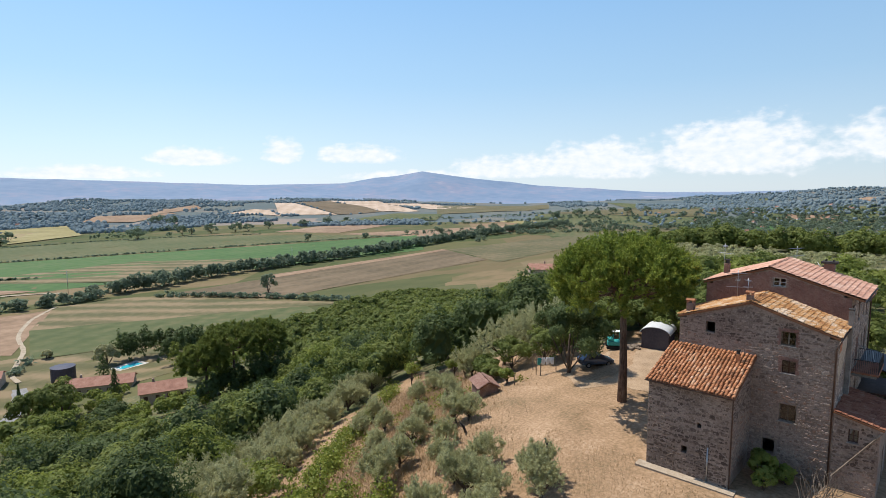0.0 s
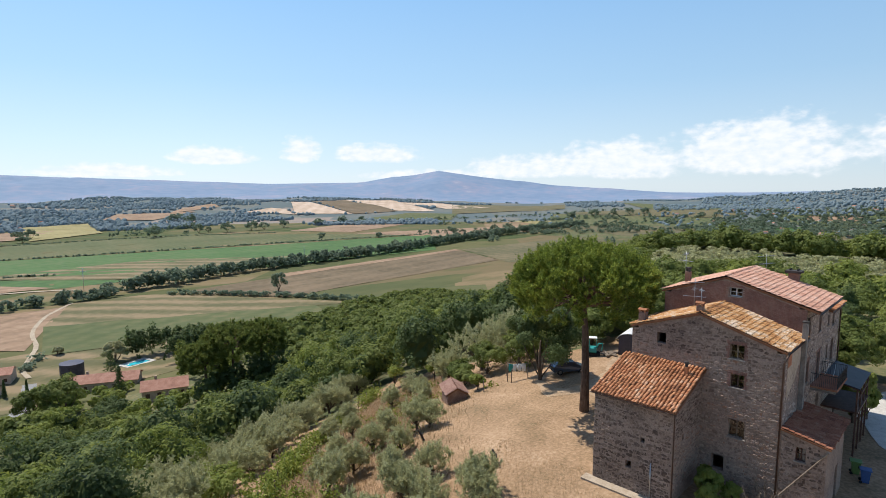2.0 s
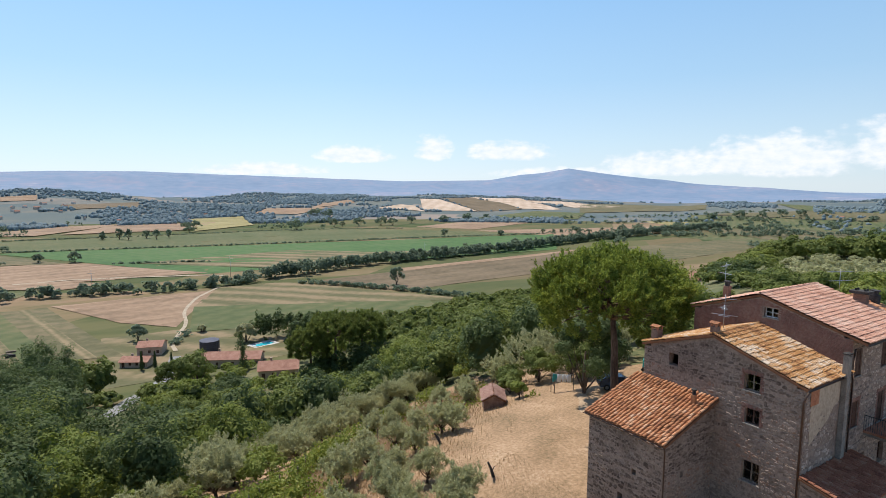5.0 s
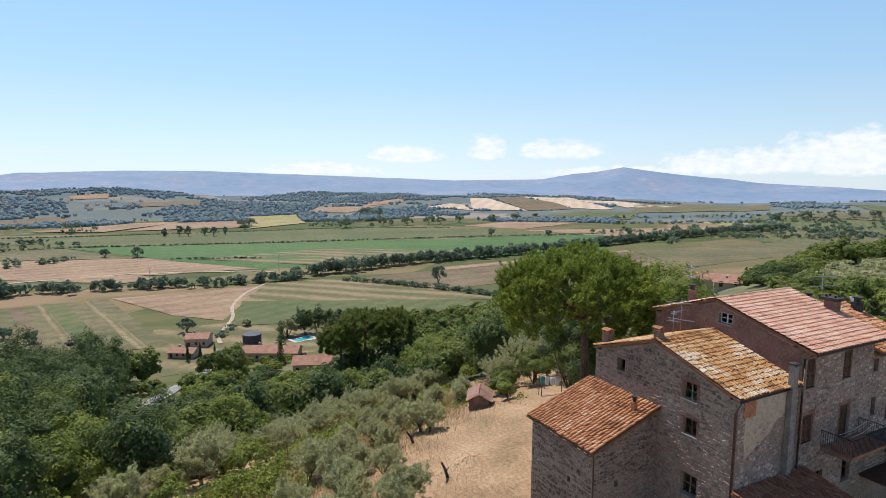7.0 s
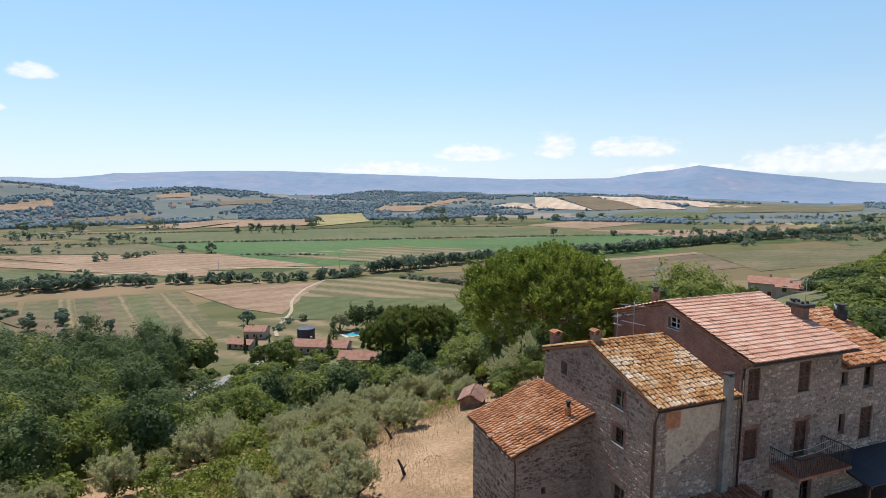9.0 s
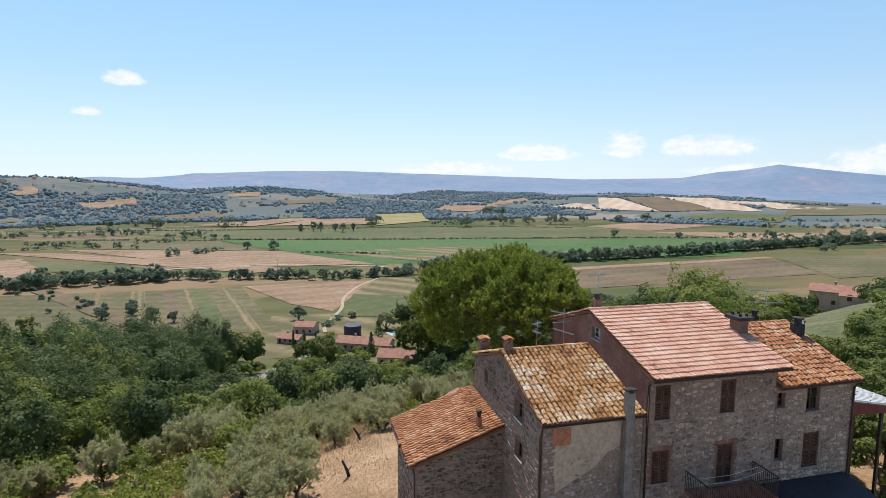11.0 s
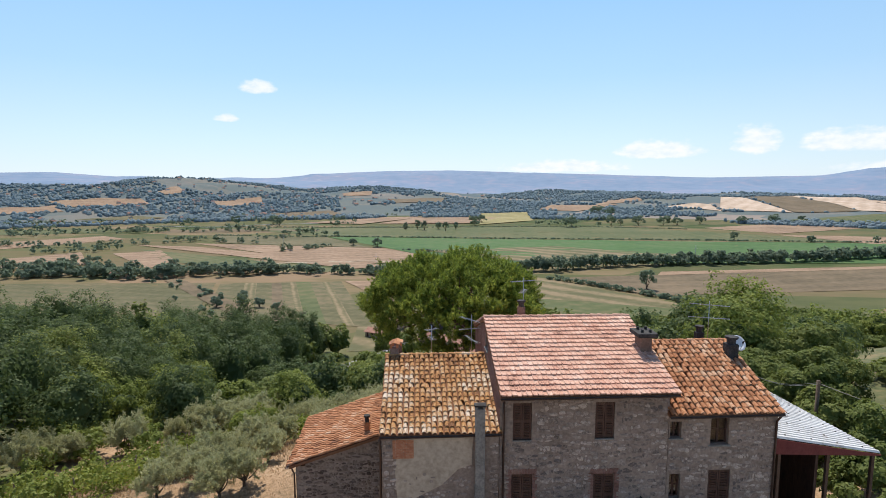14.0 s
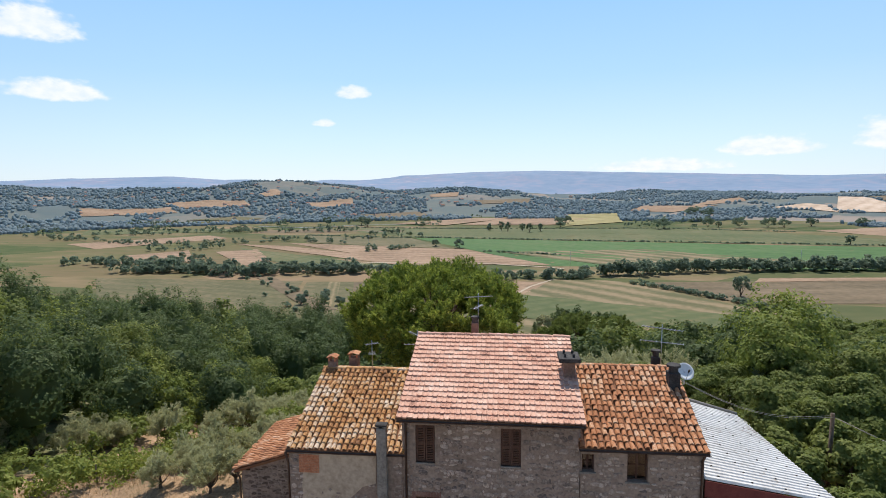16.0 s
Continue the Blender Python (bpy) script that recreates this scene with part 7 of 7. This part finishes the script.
box("cab_roof", -0.35, 0.65, -0.62, 0.28, 2.35, 2.45, M_WHITE, dig, bevel=0.03)
v, f = tube_verts([(0.6, 0.45, 0.9), (0.85, 0.45, 1.5), (1.35, 0.45, 1.55)], [0.1, 0.1, 0.08], 6)
link_mesh("boom", v, f, M_TEAL, dig)
v, f = tube_verts([(1.35, 0.45, 1.55), (1.25, 0.45, 0.6)], [0.08, 0.06], 6)
link_mesh("dipper", v, f, M_TEAL, dig)
box("bucket", 1.05, 1.45, 0.2, 0.7, 0.15, 0.6, M_DARK, dig, bevel=0.06)

# round-topped storage hut
hut = thing("storage_hut", on_ground(21.5, 22.8), "grey storage hut with a pale rounded roof", "hut", turn=10)
box("wall", -2.0, 2.0, -1.6, 1.6, -0.3, 1.9, M_SILO, hut)
vs, fs = arc_tile(3.7, 4.3, 0.9, 0.05, 10, 1.0)
m = Matrix.Translation((-2.15, 0, 1.9)) @ Matrix.Rotation(radians(-90), 4, "Z")
link_mesh("curved_roof", [m @ Vector(v) for v in vs], fs, M_WHITE_DULL, hut, smooth=True)
for xx in (-2.0, 1.9):
    mesh_part("gable_end", [prism([(1.75 * math.cos(math.pi * k / 10), 1.9 + 0.86 * math.sin(math.pi * k / 10)) for k in range(11)], "y", xx, xx + 0.1)], M_SILO, hut)
for i in range(9):
    box("cladding_rib", -2.0 + i * 0.49, -1.95 + i * 0.49, -1.64, -1.6, -0.3, 1.9, M_SILO, hut)

# washing on a line by the dark tree
line = thing("washing_line", on_ground(6.9, 30.4), "white and teal washing hung between two posts", "washing line")
for x, y in ((-0.9, 0.7), (0.9, -0.9)):
    pipe(line, "post", [(x, y, -0.3), (x, y, 2.1)], 0.05, M_WOOD_OLD, 6)
v, f = tube_verts([(-0.9, 0.7, 2.0), (0, -0.1, 1.9), (0.9, -0.9, 2.0)], [0.012] * 3, 4)
link_mesh("line", v, f, M_WHITE_DULL, line)
for i, (u, mm) in enumerate(((0.15, M_TEAL), (0.35, M_WHITE), (0.58, M_WHITE), (0.8, M_WHITE))):
    x, y = -0.9 + 1.8 * u, 0.7 - 1.6 * u
    vs, fs = [], []
    for a in range(6):
        for b in range(5):
            vs.append((x + (a / 5 - 0.5) * 0.32 + 0.05 * math.sin(b * 1.3 + i), y - (a / 5 - 0.5) * 0.28 + 0.06 * math.sin(a * 1.9 + b), 1.93 - b * 0.22))
    for a in range(5):
        for b in range(4):
            k = a * 5 + b
            fs.append((k, k + 1, k + 6, k + 5))
    ob = link_mesh("cloth", vs, fs, mm, line, smooth=True)
    sol = ob.modifiers.new("thickness", "SOLIDIFY")
    sol.thickness = 0.01

# fence posts and stumps on the lawn
for x, y, h, lx in ((5.8, 30.4, 1.5, 0.1), (2.6, 31.8, 1.3, -0.1), (4.4, 34.2, 1.2, 0.05), (8.2, 33.0, 1.4, 0.0), (1.2, 36.0, 1.2, 0.1), (-15.5, 33.0, 1.6, 0.1), (-11.0, 40.0, 1.5, 0)):
    p = thing("fence_post", on_ground(x, y), "weathered wooden post standing in dry grass", "post", "fence posts on the lawn")
    v, f = tube_verts([(0, 0, -0.3), (lx, 0, h)], [0.07, 0.055], 6)
    link_mesh("post", v, f, M_WOOD_OLD, p)
for x, y, lx, ly, h in ((-12.0, 18.1, -0.55, 0.1, 1.2), (-10.2, 28.2, -0.7, 0.2, 1.1)):
    p = thing("leaning_stake", on_ground(x, y), "dark charred stake leaning out of dry grass", "stake", "stakes on the lawn")
    v, f = tube_verts([(0, 0, -0.3), (lx * 0.5, ly * 0.5, h * 0.5), (lx, ly, h)], [0.14, 0.11, 0.07], 7)
    link_mesh("stake", v, f, M_DARK, p)
    v, f = tube_verts([(lx * 0.3, ly, h * 0.3), (lx * 0.3 + 0.3, ly + 0.1, h * 0.55)], [0.05, 0.03], 5)
    link_mesh("branch", v, f, M_DARK, p)
# firewood and scrap beside the hut
for i in range(14):
    p = thing("log", on_ground(18.6 + random.uniform(-1.2, 1.2), 24.8 + random.uniform(-0.6, 0.6), 0.14), "cut log lying in the yard", "log", "firewood in the yard", random.uniform(0, 180))
    v, f = tube_verts([(-0.6, 0, 0), (0.6, 0, 0)], [0.14, 0.12], 7)
    link_mesh("log", v, f, M_WOOD_OLD, p)

# power pole and cables to the house
pole = thing("utility_pole", on_ground(25.6, 15.4), "grey concrete utility pole with sagging cables", "pole")
zb = height1(25.6, 15.4)
pipe(pole, "mast", [(0, 0, -0.5), (0, 0, 1.4 - zb)], 0.13, M_BARK, 8)
for a in (-0.12, 0.12):
    p0 = Vector((0, a, 1.2 - zb))
    p1 = Vector((12.4 - 25.6, 7.0 + a - 15.4, 6.9 - zb))
    pipe(pole, "cable", [p0.lerp(p1, k / 10) - Vector((0, 0, 1.0 * math.sin(math.pi * k / 10))) for k in range(11)], 0.013, M_SILL, 5)
    p1 = Vector((45 - 25.6, -20 + a - 15.4, 0.5 - zb))
    pipe(pole, "cable", [p0.lerp(p1, k / 10) - Vector((0, 0, 1.2 * math.sin(math.pi * k / 10))) for k in range(11)], 0.013, M_SILL, 5)

# waste bins on the forecourt
M_BIN_GREEN = material("green_plastic", [(0.12, 0.2, 0.06), (0.16, 0.25, 0.08)], 2.0, rough=0.5, bump=0)
M_BIN_BLUE = material("blue_plastic", [(0.04, 0.08, 0.2), (0.06, 0.11, 0.26)], 2.0, rough=0.5, bump=0)
for x, y, lid, lab in ((4.0, -2.2, M_BIN_GREEN, "wheeled waste bin with a green lid on the forecourt"), (3.0, -2.9, M_BIN_BLUE, "wheeled waste bin with a blue lid on the forecourt")):
    waste = thing("waste_bin", on_ground(x, y), lab, "bin", "waste bins", 12)
    v, f = tube_verts([(0, 0, 0.06), (0, 0, 0.95)], [0.3, 0.4], 4)
    link_mesh("body", v, f, lid, waste)
    box("lid", -0.34, 0.34, -0.36, 0.36, 0.96, 1.03, lid, waste, bevel=0.02)
    for a in (-0.25, 0.25):
        v, f = tube_verts([(a - 0.03, 0.26, 0.1), (a + 0.03, 0.26, 0.1)], [0.1, 0.1], 12)
        link_mesh("wheel", v, f, M_RUBBER, waste)
    pipe(waste, "handle", [(-0.25, 0.4, 0.98), (0.25, 0.4, 0.98)], 0.02, M_RUBBER, 6)

# shrubs before and beside the house
for x, y, r, h in ((-7.0, 4.3, 0.9, 2.2), (-8.2, 3.9, 0.7, 1.6), (14.6, -0.6, 1.3, 4.8), (16.4, -1.2, 1.0, 3.6), (-6.4, 3.0, 0.6, 1.4), (22.5, 6.0, 3.0, 6.4), (21.0, 12.5, 2.6, 6.0), (29.0, 19.5, 3.0, 7.0), (31, 12, 3.0, 7.2), (26.5, 8.5, 3.4, 7.4),
                   (33.0, 24.0, 3.2, 7.0), (28.0, 25.0, 2.8, 6.0), (36, 17, 3.2, 7), (30, 3, 2.8, 6.4), (36, 7, 3.0, 6.8), (38, -3, 3.0, 7), (40, 13, 3.2, 7), (41, 22, 3.2, 7), (24.5, 21, 2.8, 6.2), (27, 15.5, 2.6, 5.8), (30.5, 29, 3.2, 7), (36, 30, 3.4, 7.4), (25.5, 2.0, 3.2, 7.0), (31, -3, 3.4, 7.6), (28.5, -5, 2.6, 6.0), (34, -9, 2.8, 6.4), (23.6, 16.8, 2.2, 5.2)):
    make_tree("leafy_shrub" if h < 5 else "garden_tree", on_ground(x, y), "loose leafy green shrub growing beside the house" if h < 5 else "leafy tree growing beside the house", r, h, 0.07 + 0.02 * h, int(2800 * r ** 1.2), 0.15, M_LEAF_LIGHT if h < 5 else M_LEAF, M_BARK, 22, 0.03, "greenery beside the house", skirt=True)
dead = thing("dead_shrub", on_ground(-6.9, 1.0), "tangle of bare grey branches before the wall", "shrub")
for i in range(70):
    a = random.uniform(0, 2 * math.pi)
    b = Vector((random.uniform(-2.6, 2.6), random.uniform(-0.8, 0.8), 0))
    e = b + Vector((math.cos(a) * 0.9, math.sin(a) * 0.6, random.uniform(0.7, 2.3)))
    v, f = tube_verts(limb_path(b, e, 0.25), [0.035, 0.03, 0.022, 0.015, 0.006], 4)
    link_mesh("branch", v, f, M_WOOD_OLD, dead)


# ---- dry grass ----
def grass_patch(name, n, pick, h0, h1, mat, label):
    C = []
    while len(C) < n:
        x, y = pick()
        if -10.8 < x < 13 and -3 < y < 11.8:
            continue
        C.append((x, y))
    C = np.array(C)
    z = height(C[:, 0], C[:, 1])
    hh = rng.uniform(h0, h1, n)
    a = rng.uniform(0, 2 * np.pi, n)
    w = rng.uniform(0.015, 0.035, n)
    lean = rng.normal(size=(n, 2)) * 0.35 * hh[:, None]
    b0 = np.stack([C[:, 0] - np.cos(a) * w, C[:, 1] - np.sin(a) * w, z - 0.05], 1)
    b1 = np.stack([C[:, 0] + np.cos(a) * w, C[:, 1] + np.sin(a) * w, z - 0.05], 1)
    t = np.stack([C[:, 0] + lean[:, 0], C[:, 1] + lean[:, 1], z + hh], 1)
    v = np.stack([b0, b1, t], 1).reshape(-1, 3)
    me = bpy.data.meshes.new(name)
    me.vertices.add(3 * n)
    me.vertices.foreach_set("co", v.ravel())
    me.loops.add(3 * n)
    me.loops.foreach_set("vertex_index", np.arange(3 * n))
    me.polygons.add(n)
    me.polygons.foreach_set("loop_start", np.arange(n) * 3)
    me.polygons.foreach_set("loop_total", np.full(n, 3))
    me.update(calc_edges=True)
    me.materials.append(mat)
    return tagged(new(name, me), label, "grass", kind="stuff")


M_STRAW = material("dry_straw", [(0.3, 0.2, 0.11), (0.39, 0.275, 0.155), (0.48, 0.36, 0.22)], 0.4, bump=0, island=0.5, translucent=0.5)
def lawn():
    return random.uniform(-16, 9), random.uniform(11, 36)
def slope():
    f = random.random()
    return -30 + 40 * f + random.gauss(0, 4.5), 24 + 28 * f + random.gauss(0, 4.5)
def front_bank():
    return random.uniform(-36, -9), random.uniform(2, 30)
grass_patch("lawn_stubble", 14000, lawn, 0.01, 0.03, M_STRAW, "short dry straw-coloured grass on the lawn")
grass_patch("tall_dry_grass", 60000, slope, 0.15, 0.5, M_STRAW, "tall dry grass on the slope")
grass_patch("bank_grass", 30000, front_bank, 0.04, 0.16, M_STRAW, "dry grass on the bank below the house")
C, Nn = [], []
for _ in range(90):
    x, y = slope()
    p = rng.normal(size=(60, 3)) * np.array([0.45, 0.45, 0.25])
    p[:, 2] = np.abs(p[:, 2])
    C.append(p + np.array(on_ground(x, y, 0.05)))
    Nn.append(rng.normal(size=(60, 3)) + np.array([0, 0, 0.7]))
C, Nn = np.concatenate(C), np.concatenate(Nn)
tagged(quads_mesh("brushwood", C, Nn, rng.uniform(0.06, 0.16, len(C)), M_VINE), "low green brambles scattered over the slope", "brambles", kind="stuff")
